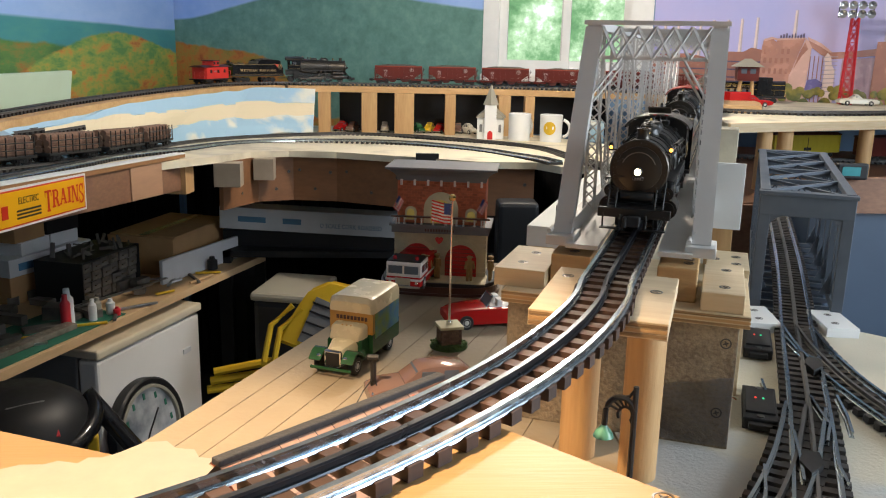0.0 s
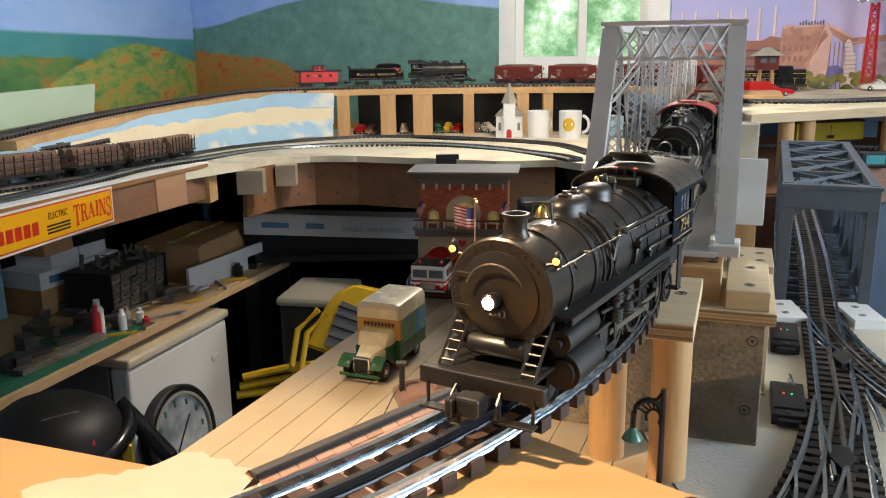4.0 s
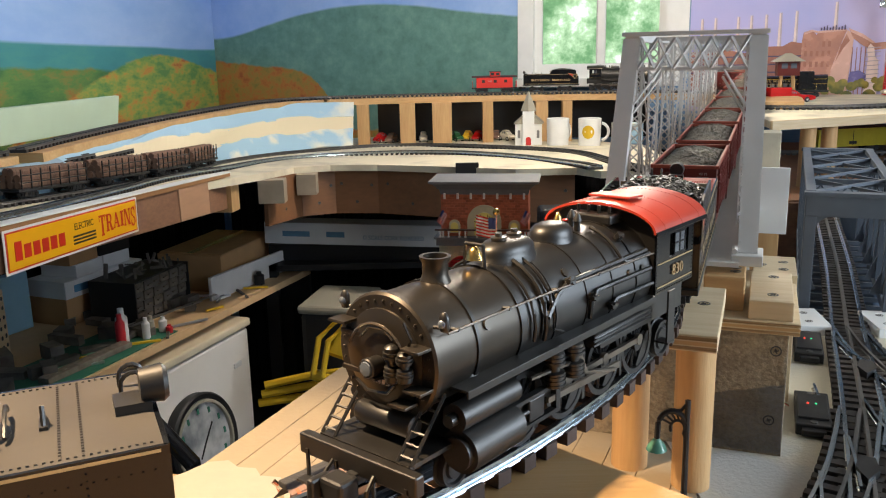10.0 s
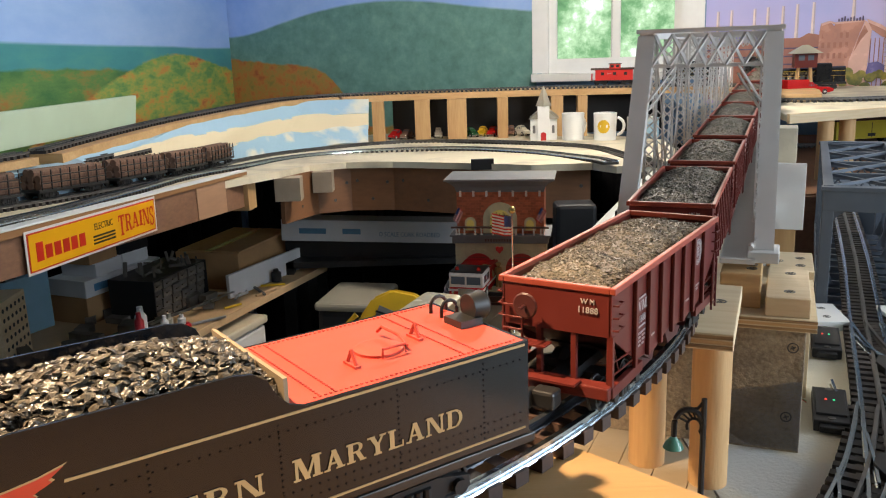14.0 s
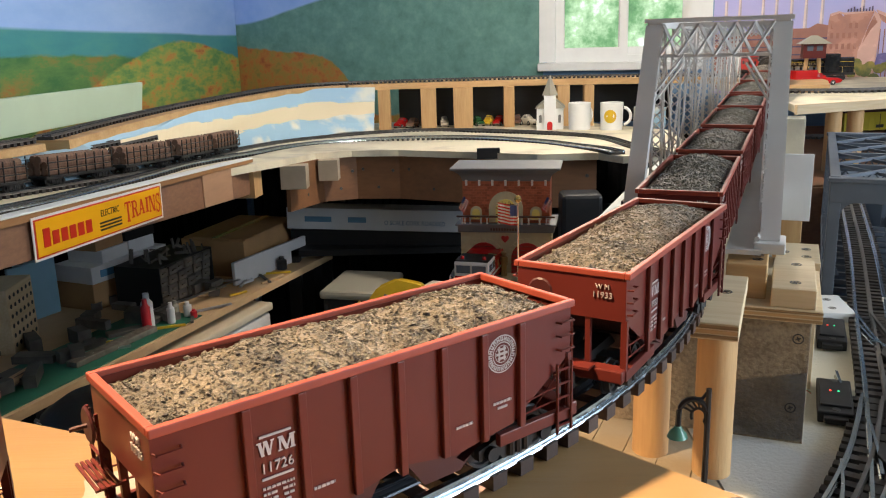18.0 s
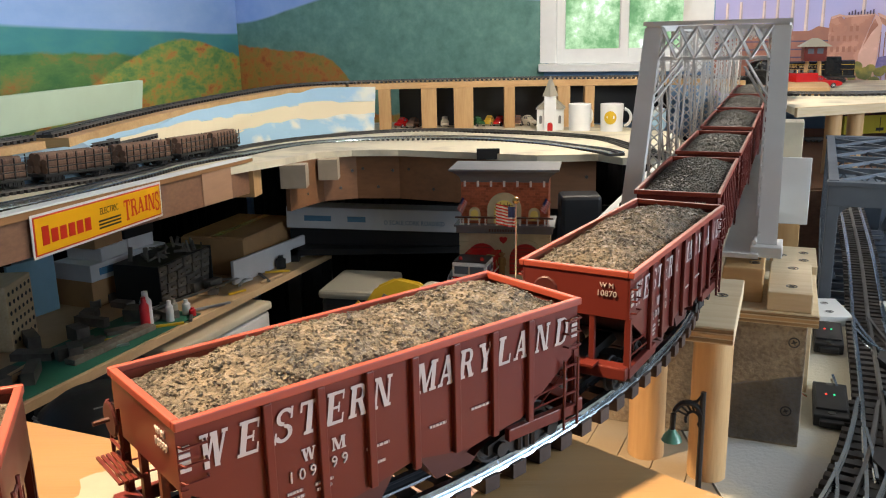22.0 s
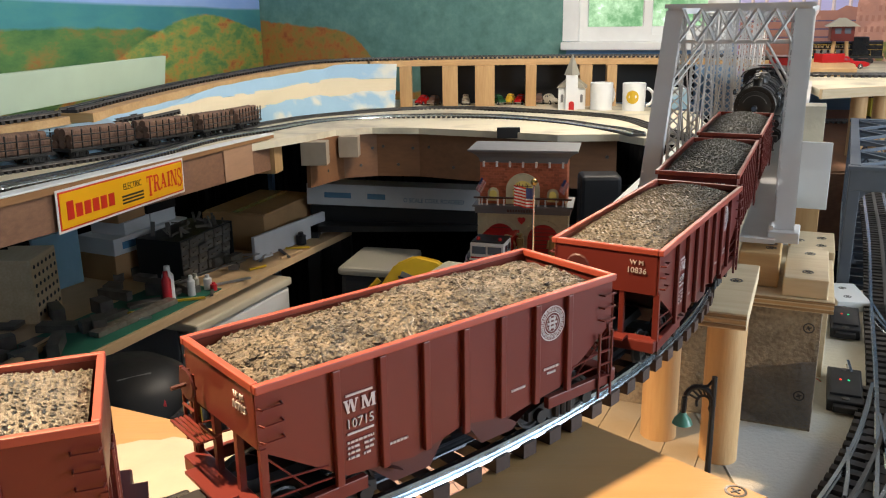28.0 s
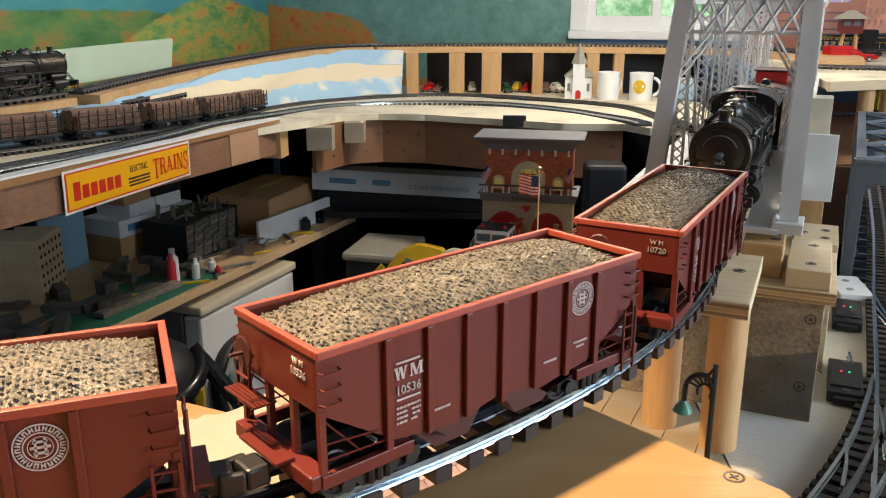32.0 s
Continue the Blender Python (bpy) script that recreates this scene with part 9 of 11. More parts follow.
build_truck()
build_car("convertible_car", Matrix.Translation((0.125, 0.985, TABLE)) @ Matrix.Rotation(radians(100), 4, "Z"), M["car_red"], "glossy red open convertible model car", open_top=True)
build_car("sedan_car", Matrix.Translation((0.040, 0.752, TABLE)) @ Matrix.Rotation(radians(102), 4, "Z"), M["car_pink"], "dusky pink model sedan parked beside the track")
def build_fire_engine():
    t = thing("fire_engine", "red and white model fire engine at the station door", "fire engine", Matrix.Translation((0.033, 1.108, TABLE + 0.0185)) @ Matrix.Rotation(radians(164), 4, "Z") @ Matrix.Scale(1.14, 4))
    h, b = 0.0205, 0.043
    bm = B()
    loft(bm, [(-b, sec(h, 0.006, 0.017, 0.15)), (b, sec(h, 0.006, 0.017, 0.15)), (b + 0.003, sec(h * 0.95, 0.007, 0.0165, 0.3))])
    part("lower_body", bm, M["car_red"], t, "red lower body", True)
    bm = B()
    box(bm, -h - 0.0004, h + 0.0004, -b, b + 0.0033, 0.0125, 0.0150)
    part("stripe", bm, M["sign_white"], t, "white stripe")
    bm = B()
    loft(bm, [(-b, sec(h * 0.98, 0.017, 0.031, 0.12)), (b * 0.25, sec(h * 0.98, 0.017, 0.031, 0.12))])
    part("rear_body", bm, M["car_red"], t)
    bm = B()
    loft(bm, [(b * 0.25, sec(h, 0.017, 0.0335, 0.15)), (b, sec(h, 0.017, 0.0335, 0.15)), (b + 0.002, sec(h * 0.97, 0.017, 0.031, 0.2))])
    part("cab", bm, M["sign_white"], t, "white cab")
    bm = B()
    box(bm, -h * 0.96, h * 0.96, b * 0.22, b, 0.0335, 0.0350, bevel=0.0006)
    part("cab_roof", bm, M["black"], t, "black cab roof")
    for sx in (-1, 1):
        bm = B()
        box(bm, sx * 0.0012, sx * (h - 0.003), b + 0.0012, b + 0.0026, 0.0205, 0.0295)
        part("windscreen", bm, M["glass_dark"], t, "dark windscreen")
        for y0, y1 in ((b * 0.34, b * 0.58), (b * 0.66, b * 0.92)):
            bm = B()
            box(bm, sx * (h - 0.0004), sx * (h + 0.0005), y0, y1, 0.0215, 0.0295)
            part("side_window", bm, M["glass_dark"], t)
        bm = B()
        lathe(bm, [(0.0024, 0), (0.0024, 0.002), (0.0018, 0.0035), (0.0003, 0.004)], 10, Matrix.Translation((sx * 0.013, b * 0.8, 0.0350)))
        part("beacon", bm, M["car_red"], t, "red beacon", True)
        bm = B()
        ball(bm, (sx * 0.0155, b + 0.0030, 0.0105), 0.0020, sy=0.5, seg=8, rings=6)
        part("headlight", bm, M["chrome"], t)
        car_wheel(t, sx * 0.0185, 0.028, 0.0078, 0.005, sx)
        car_wheel(t, sx * 0.0185, -0.026, 0.0078, 0.005, sx)
    bm = B()
    box(bm, -0.009, 0.009, b + 0.0022, b + 0.0042, 0.0075, 0.0160, bevel=0.0005)
    part("grille", bm, M["chrome"], t)
    bm = B()
    box(bm, -h, h, b + 0.0025, b + 0.0060, 0.0045, 0.0075, bevel=0.0006)
    part("bumper", bm, M["chrome"], t, "chrome bumper")


build_fire_engine()


# flagpole on its brick pedestal
def build_flagpole():
    f = thing("flagpole", "steel flagpole with a striped flag on a brick pedestal", "flagpole", Matrix.Translation((0.069, 0.903, TABLE)) @ Matrix.Rotation(radians(12), 4, "Z"))
    M["grass"] = mat("grass", (0.07, 0.13, 0.035), 0.9, var=0.5, scale=400, bump=1.0)
    bm = B()
    rnd = random.Random(3)
    lathe(bm, [(0.0215, 0), (0.0205, 0.003), (0.017, 0.0050), (0.0003, 0.0055)], 24)
    for _ in range(160):
        a, r = rnd.uniform(0, 6.28), 0.021 * math.sqrt(rnd.random())
        ball(bm, (r * math.cos(a), r * math.sin(a), 0.0045), rnd.uniform(0.0010, 0.0018), seg=5, rings=4)
    part("grass_mound", bm, M["grass"], f, "rough green grass mound")
    bm = B()
    box(bm, -0.011, 0.011, -0.011, 0.011, 0.004, 0.023)
    ped = part("pedestal", bm, M["base_brown"], f)
    M["pedestal_brick"] = mat("pedestal_brick", (0.16, 0.095, 0.06), 0.7, var=0.3, scale=200, island=0.3)
    bm = B()
    for k in range(6):
        for j in range(4):
            o = 0.0025 if k % 2 else 0
            for a in range(4):
                x0 = max(-0.011, -0.0112 + j * 0.0056 - o)
                box(bm, x0, min(0.011, -0.0112 + j * 0.0056 - o + 0.0050), -0.0116, -0.010, 0.005 + k * 0.003, 0.0075 + k * 0.003, Matrix.Rotation(a * math.pi / 2, 4, "Z"))
    tagged(part("brickwork", bm, M["pedestal_brick"], ped), "tiny brown bricks", kind="stuff")
    bm = B()
    box(bm, -0.0135, 0.0135, -0.0135, 0.0135, 0.023, 0.0265, bevel=0.0006)
    part("capstone", bm, M["station_cream"], f)
    bm = B()
    rod(bm, (0, 0, 0.0265), (0, 0, 0.166), 0.0014, 8, r2=0.0010)
    rod(bm, (0, 0, 0.0265), (0, 0, 0.0295), 0.0038, 10)
    part("pole", bm, M["chrome"], f)
    bm = B()
    ball(bm, (0, 0, 0.170), 0.0042, seg=8, rings=6)
    part("finial", bm, M["brass"], f)
    share("flag", cached("flag_b", lambda: flag_mesh(-0.022, 0.023)), f, Matrix.Translation((-0.0013, 0, 0.163)), "striped flag hanging in folds")


build_flagpole()


# dark pole with guy wires, bent pipe, and the brick house under the curve
def small_pole():
    p = thing("crossing_pole", "short dark model pole with hooded lamp and guy wires", "pole", Matrix.Translation((-0.012, 0.742, TABLE)))
    bm = B()
    rod(bm, (0, 0, 0), (0, 0, 0.046), 0.0028, 8)
    part("pole", bm, M["black"], p)
    bm = B()
    rod(bm, (-0.005, 0, 0.048), (0.005, -0.002, 0.0485), 0.0030, 10)
    part("lamp_hood", bm, M["black"], p)
    for e in ((-0.022, -0.03, 0.0), (0.012, -0.02, 0.0)):
        bm = B()
        wire(bm, [(0, 0, 0.028), (e[0] * 0.4, e[1] * 0.4, 0.020), e], 0.0006, 5)
        part("guy_wire", bm, M["black"], p)


small_pole()
bm = B()
wire(bm, [(0, 0, 0), (0, 0, 0.026), (-0.002, 0, 0.033), (-0.005, 0, 0.036)], 0.0022, 8)
ob = part("bent_pipe", bm, M["chrome"], smooth=True)
ob.matrix_basis = Matrix.Translation((-0.118, 0.565, TABLE))
tagged(ob, "short bent metal pipe standing on the table", "pipe")


def brick_house():
    a, b = Vector((-0.083, 0.402)), Vector((0.020, 0.500))
    d = (b - a).normalized()
    m = Matrix.Translation((*((a + b) / 2 + Vector((d.y, -d.x)) * 0.028), TABLE)) @ Matrix.Rotation(math.atan2(d.y, d.x), 4, "Z")
    h = thing("brick_house", "small brick model house with a shingled roof under the curve", "model building", m)
    L, W, ze, zr = 0.066, 0.036, 0.085, 0.1205
    bm = B()
    box(bm, -L, L, -W, W, 0, ze)
    for sx in (-1, 1):
        vs = slab(bm, [(-W, ze), (W, ze), (0.028, zr - 0.002), (0.024, zr - 0.002)], 0.002, "x")
        bmesh.ops.translate(bm, vec=(sx * (L - 0.001), 0, 0), verts=vs)
    part("wall", bm, M["brick_red"], h, "orange-red brick walls")
    M["shingle_pink"] = mat("shingle_pink", (0.30, 0.19, 0.15), 0.8, var=0.15, scale=150, bump=0.3, island=0.25)
    bm = B()
    rnd = random.Random(9)
    r0, r1 = Vector((0, 0.028, zr)), Vector((0, -W - 0.008, ze - 0.012))
    nrow = 14
    for i in range(nrow):
        p, q = r0.lerp(r1, i / nrow), r0.lerp(r1, (i + 1.15) / nrow)
        x = -L - 0.004 - (0.006 if i % 2 else 0)
        while x < L + 0.004:
            xa, xb = max(x, -L - 0.004), min(x + 0.0115, L + 0.004)
            if xb - xa > 0.002:
                dz = rnd.uniform(0.0004, 0.0010)
                vs = [bm.verts.new(v) for v in ((xa, p.y, p.z), (xb, p.y, p.z), (xb, q.y, q.z + dz), (xa, q.y, q.z + dz), (xa, q.y, q.z - 0.0008), (xb, q.y, q.z - 0.0008))]
                bm.faces.new(vs[:4]), bm.faces.new((vs[3], vs[2], vs[5], vs[4]))
            x += 0.012
    tagged(part("shingling", bm, M["shingle_pink"], h), "pinkish overlapping roof shingles", kind="stuff")
    bm = B()
    f = [bm.verts.new(v) for v in ((-L, 0.028, zr - 0.001), (L, 0.028, zr - 0.001), (L, -W - 0.006, ze - 0.0135), (-L, -W - 0.006, ze - 0.0135))]
    bmesh.ops.solidify(bm, geom=[bm.faces.new(f)], thickness=0.0015)
    f = [bm.verts.new(v) for v in ((-L - 0.004, 0.028, zr), (L + 0.004, 0.028, zr), (L + 0.004, W + 0.006, ze + 0.022), (-L - 0.004, W + 0.006, ze + 0.022))]
    bmesh.ops.solidify(bm, geom=[bm.faces.new(f)], thickness=0.002)
    part("roof_board", bm, M["asphalt"], h)
    bm = B()
    box(bm, -L - 0.005, L + 0.030, 0.0255, 0.0325, zr - 0.0015, zr + 0.0025, bevel=0.001)
    part("ridge_cap", bm, M["asphalt"], h, "dark grey ridge cap")


brick_house()

# wooden plank beside the table and the plaster spilled over both
plank("edge_plank", [(-0.205, 0.640), (-0.60, 0.80), (-0.75, 0.45), (-0.30, 0.30), (-0.20, 0.42)], TABLE - 0.02, TABLE + 0.0015, M["deck_ply"], "honey-coloured pine plank at the table's edge")


def plaster():
    bm = B()
    rnd = random.Random(11)
    c = Vector((-0.215, 0.585))
    n = 40
    rings = [[bm.verts.new((c.x, c.y, TABLE + 0.0068))] * n]
    for f in (0.4, 0.7, 0.9, 1.0):
        ring = []
        for k in range(n):
            a = 2 * math.pi * k / n
            r = (0.085 + 0.018 * math.sin(2 * a + 0.6) + 0.010 * math.sin(5 * a + 1) + (rnd.uniform(-0.008, 0.008) if f > 0.8 else 0)) * f
            x, y = c.x + r * 1.05 * math.cos(a), c.y + r * 0.85 * math.sin(a)
            ring.append(bm.verts.new((x, y, TABLE + 0.0022 + 0.0050 * (1 - f ** 2) + 0.0012 * noise.noise((x * 60, y * 60, 0)) * (1 - f))))
        rings.append(ring)
    for k in range(n):
        bm.faces.new((rings[0][0], rings[1][k], rings[1][(k + 1) % n]))
        for a, b in zip(rings[1:], rings[2:]):
            bm.faces.new((a[k], b[k], b[(k + 1) % n], a[(k + 1) % n]))
    ob = part("plaster_patch", bm, M["plaster"], smooth=True)
    tagged(ob, "spilled cream plaster over plank and table", "plaster")


M["plaster"] = mat("plaster", (0.36, 0.33, 0.265), 0.7, var=0.08, scale=60, bump=0.4)
plaster()

# ---------------------------------------------------------------- the pit: workbench, fridge and clutter under the layout
M["bench_wood"] = wood("bench_wood", (0.66, 0.46, 0.26), (0.52, 0.34, 0.18), along=(3, 3, 10), scale=8)
M["mat_green"] = mat("mat_green", (0.02, 0.14, 0.09), 0.6, var=0.2, scale=60)
M["fridge_white"] = mat("fridge_white", (0.82, 0.80, 0.76), 0.35, var=0.05, scale=10)
M["fridge_cream"] = mat("fridge_cream", (0.66, 0.58, 0.43), 0.45, var=0.08, scale=14)
M["fridge_grey"] = mat("fridge_grey", (0.17, 0.17, 0.17), 0.5, var=0.1, scale=10)
M["cardboard"] = mat("cardboard", (0.44, 0.26, 0.12), 0.85, var=0.15, scale=20, bump=0.1)
M["paper_white"] = mat("paper_white", (0.70, 0.71, 0.73), 0.6, var=0.08, scale=20)
M["plastic_yellow"] = mat("plastic_yellow", (0.62, 0.40, 0.02), 0.35, var=0.1, scale=30)
M["plastic_grey"] = mat("plastic_grey", (0.33, 0.31, 0.25), 0.5, var=0.08, scale=20)
M["plastic_red"] = mat("plastic_red", (0.55, 0.02, 0.03), 0.35, var=0.1, scale=30)
M["clutter"] = mat("clutter", (0.10, 0.09, 0.08), 0.6, var=0.6, scale=30, island=0.6)
M["clock_face"] = mat("clock_face", (0.55, 0.56, 0.57), 0.4, second=(0.16, 0.18, 0.20), mix=(0.42, 0.56), scale=14)
BENCH_Z = 0.65
M["tape_brown"] = mat("tape_brown", (0.20, 0.11, 0.05), 0.2)
M["panel_ply"] = wood("panel_ply", (0.24, 0.11, 0.048), (0.16, 0.07, 0.03), along=(2, 12, 12))
M["toolbox_red"] = mat("toolbox_red", (0.20, 0.02, 0.018), 0.4, var=0.15, scale=20)
M["pale_blue"] = mat("pale_blue", (0.24, 0.44, 0.58), 0.6, var=0.12, scale=20)
M["sky_print"] = mat("sky_print", (0.10, 0.28, 0.50), 0.5, var=0.2, scale=60)
M["teal_display"] = mat("teal_display", (0.06, 0.30, 0.32), 0.2)
BD = (Vector((-0.432, 2.718)) - Vector((-0.815, 1.706))).normalized()
BE = Matrix.Translation((-0.815, 1.706, BENCH_Z)) @ Matrix.Rotation(math.atan2(BD.y, BD.x), 4, "Z")   # x along the edge, y into the bench


def bench():
    t = thing("workbench", "cluttered plywood workbench under the layout", "workbench", BE)
    bm = B()
    box(bm, -0.6, 1.12, 0.0, 0.46, -0.022, 0.0, bevel=0.001)
    part("worktop", bm, M["bench_wood"], t)
    bm = B()
    box(bm, -0.6, 1.12, 0.44, 0.46, -0.3, -0.022)
    part("back_rail", bm, M["black"], t)
    for x in (-0.55, 1.05):
        bm = B()
        box(bm, x - 0.03, x + 0.03, 0.02, 0.08, FLOOR - BENCH_Z, -0.022)
        part("leg", bm, M["black"], t)


bench()


def on_bench(name, x0, x1, y0, y1, h, material, label, category="box", rz=0, z=0.0, bevel=0.002):
    bm = B()
    w, d = (x1 - x0) / 2, (y1 - y0) / 2
    box(bm, -w, w, -d, d, 0, h, bevel=bevel)
    ob = part(name, bm, material)
    ob.matrix_basis = BE @ Matrix.Translation(((x0 + x1) / 2, (y0 + y1) / 2, z)) @ Matrix.Rotation(radians(rz), 4, "Z")
    return tagged(ob, label, category)


on_bench("cutting_mat", -0.30, 0.42, 0.012, 0.20, 0.003, M["mat_green"], "dark green cutting mat on the bench", "cutting mat", bevel=0.0005)
on_bench("white_board", 0.68, 1.10, 0.070, 0.082, 0.072, M["paper_white"], "white board lying on edge on the bench", "board", rz=-4)
carton = on_bench("cardboard_box", 0.76, 1.12, 0.12, 0.34, 0.115, M["cardboard"], "brown cardboard carton on the bench", "box", rz=4)
for sy in (-1, 1):
    bm = B()
    box(bm, -0.168, 0.168, sy * 0.002, sy * 0.108, 0.1152, 0.1180)
    part("flap", bm, M["cardboard"], carton)
bm = B()
box(bm, -0.17, 0.17, -0.012, 0.012, 0.1181, 0.1184)
part("tape", bm, M["tape_brown"], carton, "brown packing tape")
on_bench("black_case", -0.34, -0.16, 0.26, 0.42, 0.09, M["black"], "black plastic case on the bench", "case")
on_bench("cardboard_box", 0.37, 0.64, 0.318, 0.455, 0.075, M["cardboard"], "plain brown carton under a pile of white ones", "box", rz=-2)
low = on_bench("white_carton", 0.37, 0.66, 0.312, 0.452, 0.048, M["paper_white"], "white appliance carton on a brown carton", "box", rz=-3, z=0.075)
for x0, x1, z0, z1, mt in ((-0.115, -0.045, 0.014, 0.034, "sky_print"), (-0.015, 0.010, 0.016, 0.032, "black"), (0.045, 0.070, 0.016, 0.032, "black")):
    bm = B()
    box(bm, x0, x1, -0.0706, -0.0698, z0, z1)
    part("printed_patch", bm, M[mt], low, "printed patch")
on_bench("white_carton", 0.41, 0.52, 0.325, 0.44, 0.036, M["paper_white"], "small white carton on a larger carton", "box", rz=4, z=0.123)
on_bench("white_carton", 0.535, 0.635, 0.330, 0.43, 0.036, M["paper_white"], "small white carton on a larger carton", "box", rz=-3, z=0.123)
on_bench("brown_carton", 0.40, 0.51, 0.330, 0.43, 0.048, M["cardboard"], "printed brown carton on top of the pile", "box", rz=2, z=0.159)
on_bench("black_carton", 0.525, 0.64, 0.330, 0.43, 0.048, M["black"], "black carton with pale print on top of the pile", "box", rz=-3, z=0.159)


def parts_cabinet():
    c = thing("parts_cabinet", "black parts cabinet with small clear drawers on the bench", "cabinet", BE @ Matrix.Translation((0.425, 0.142, 0)) @ Matrix.Rotation(radians(4), 4, "Z"))
    W, D, H = 0.255, 0.145, 0.118
    for nm, x0, x1, y0, y1, z0, z1 in (("side_panel", 0, 0.004, 0, D, 0, H), ("side_panel", W - 0.004, W, 0, D, 0, H), ("base_panel", 0.004, W - 0.004, 0.004, D, 0, 0.004), ("top_panel", 0.004, W - 0.004, 0.004, D, H - 0.004, H), ("back_panel", 0.004, W - 0.004, D - 0.004, D, 0.004, H - 0.004)):
        bm = B()
        box(bm, x0, x1, y0, y1, z0, z1)
        part(nm, bm, M["black"], c)
    nx, nz = 6, 4
    pw, ph = (W - 0.010) / nx, (H - 0.010) / nz
    for i in range(nx):
        for k in range(nz):
            dm = Matrix.Translation((0.005 + pw * (i + 0.5), 0.002 + 0.003 * ((i * 7 + k * 3) % 4), 0.005 + ph * (k + 0.5)))
            bm = B()
            box(bm, -pw / 2 + 0.0012, pw / 2 - 0.0012, 0, 0.06, -ph / 2 + 0.0012, ph / 2 - 0.0012, bevel=0.0008)
            dr = part("drawer", bm, M["clutter"] if (i + k) % 3 else M["drawer_smoke"], c, m=dm)
            bm = B()
            box(bm, -0.008, 0.008, -0.005, 0.0, -0.002, 0.001)
            part("drawer_pull", bm, M["drawer_smoke"], dr)


M["drawer_smoke"] = mat("drawer_smoke", (0.17, 0.15, 0.125), 0.22, var=0.5, scale=80)
parts_cabinet()
on_bench("sanding_bar", 0.02, 0.28, 0.045, 0.078, 0.014, M["drawer_smoke"], "long grey sanding bar on the cutting mat", "tool", rz=-2, z=0.003)
on_bench("steel_rule", 0.34, 0.66, 0.070, 0.082, 0.002, M["wheel_steel"], "long steel rule lying on the bench", "ruler", rz=-7, z=0.030)
on_bench("steel_rule", 0.36, 0.62, 0.100, 0.110, 0.002, M["wheel_steel"], "short steel rule lying on scraps", "ruler", rz=-13, z=0.020)
on_bench("blue_carton", 0.20, 0.345, 0.425, 0.455, 0.155, M["pale_blue"], "pale blue carton standing at the back of the bench", "box", rz=-4)
peg = on_bench("pegboard_block", 0.01, 0.15, 0.285, 0.425, 0.16, M["pine_pale"], "beige perforated block on the bench", "block", rz=25)
for i in range(6):
    for j in range(6):
        bm = B()
        rod(bm, (0, -0.0705, 0), (0, -0.0695, 0), 0.0055, 10)
        part("peg_hole", bm, M["black"], peg, m=Matrix.Translation((-0.056 + 0.0225 * i, 0, 0.022 + 0.0235 * j)))
rnd = random.Random(77)
for k in range(26):
    x, y = rnd.uniform(0.44, 0.66), rnd.uniform(0.165, 0.275)
    bm = B()
    r = rnd.uniform(0.004, 0.011)
    if k % 3:
        box(bm, -r * rnd.uniform(1, 3), r * rnd.uniform(1, 3), -r * 0.5, r * 0.5, -r * rnd.uniform(0.2, 0.6), r * rnd.uniform(0.2, 0.6), bevel=r * 0.1)
    else:
        rod(bm, (-r * 2, 0, 0), (r * 2, 0, 0), r * 0.35, 7)
    ob = part("model_part", bm, M["clutter"])
    ob.matrix_basis = BE @ Matrix.Translation((x, y, 0.124 + rnd.uniform(0, 0.008))) @ Euler((rnd.uniform(0, 6), rnd.uniform(0, 6), rnd.uniform(0, 6))).to_matrix().to_4x4()
    tagged(ob, "dark loose model part heaped on the parts cabinet", "model part", "model parts on the cabinet")
rnd = random.Random(21)
for k in range(46):
    x, y = rnd.uniform(-0.25, 0.75), rnd.uniform(0.08, 0.34)
    w, d, h = rnd.uniform(0.01, 0.05), rnd.uniform(0.008, 0.03), rnd.uniform(0.004, 0.035)
    on_bench("tool_scrap", x - w, x + w, y - d, y + d, h, M["clutter"], "dark modelling scrap lying on the bench", "scrap", rz=rnd.uniform(0, 180), z=0.003, bevel=0)
for k in range(14):
    x, y = rnd.uniform(0.1, 0.85), rnd.uniform(0.01, 0.12)
    L = rnd.uniform(0.02, 0.07)
    mt, lab = rnd.choice((("bench_wood", "small wooden offcut on the bench"), ("paper_white", "strip of white plastic on the bench"), ("plastic_yellow", "yellow-handled hobby tool on the bench"), ("wheel_steel", "thin steel rule on the bench"), ("clutter", "dark hobby tool on the bench")))
    on_bench("hobby_tool", x - L, x + L, y - 0.004, y + 0.004, 0.006, M[mt], lab, "tool", rz=rnd.uniform(-60, 60), z=0.003, bevel=0.001)
for x, y, r, h, mt, lab in ((0.30, 0.085, 0.015, 0.090, "paper_white", "white spray can with a red stripe on the bench"), (0.285, 0.078, 0.012, 0.080, "plastic_red", "red spray can on the bench"), (0.345, 0.05, 0.010, 0.055, "paper_white", "small white glue bottle on the bench"),
                            (0.375, 0.06, 0.010, 0.050, "plastic_grey", "small clear paint bottle on the bench"), (0.405, 0.045, 0.011, 0.040, "paper_white", "small pale paint bottle on the bench"),
                            (0.40, 0.022, 0.009, 0.022, "plastic_red", "tiny red paint pot on the bench"), (0.88, 0.05, 0.016, 0.04, "black", "short black paint jar on the bench")):
    bm = B()
    lathe(bm, [(r, 0), (r, h * 0.72), (r * 0.55, h * 0.82), (r * 0.5, h), (0.0003, h)], 16)
    ob = part("paint_bottle", bm, M[mt], smooth=True)
    ob.matrix_basis = BE @ Matrix.Translation((x, y, 0.003))
    tagged(ob, lab, "bottle")
bm = B()
rod(bm, (0, 0, 0.012), (0.26, 0.05, 0.012), 0.011, 12)
ob = part("wooden_dowel", bm, M["bench_wood"], smooth=True)
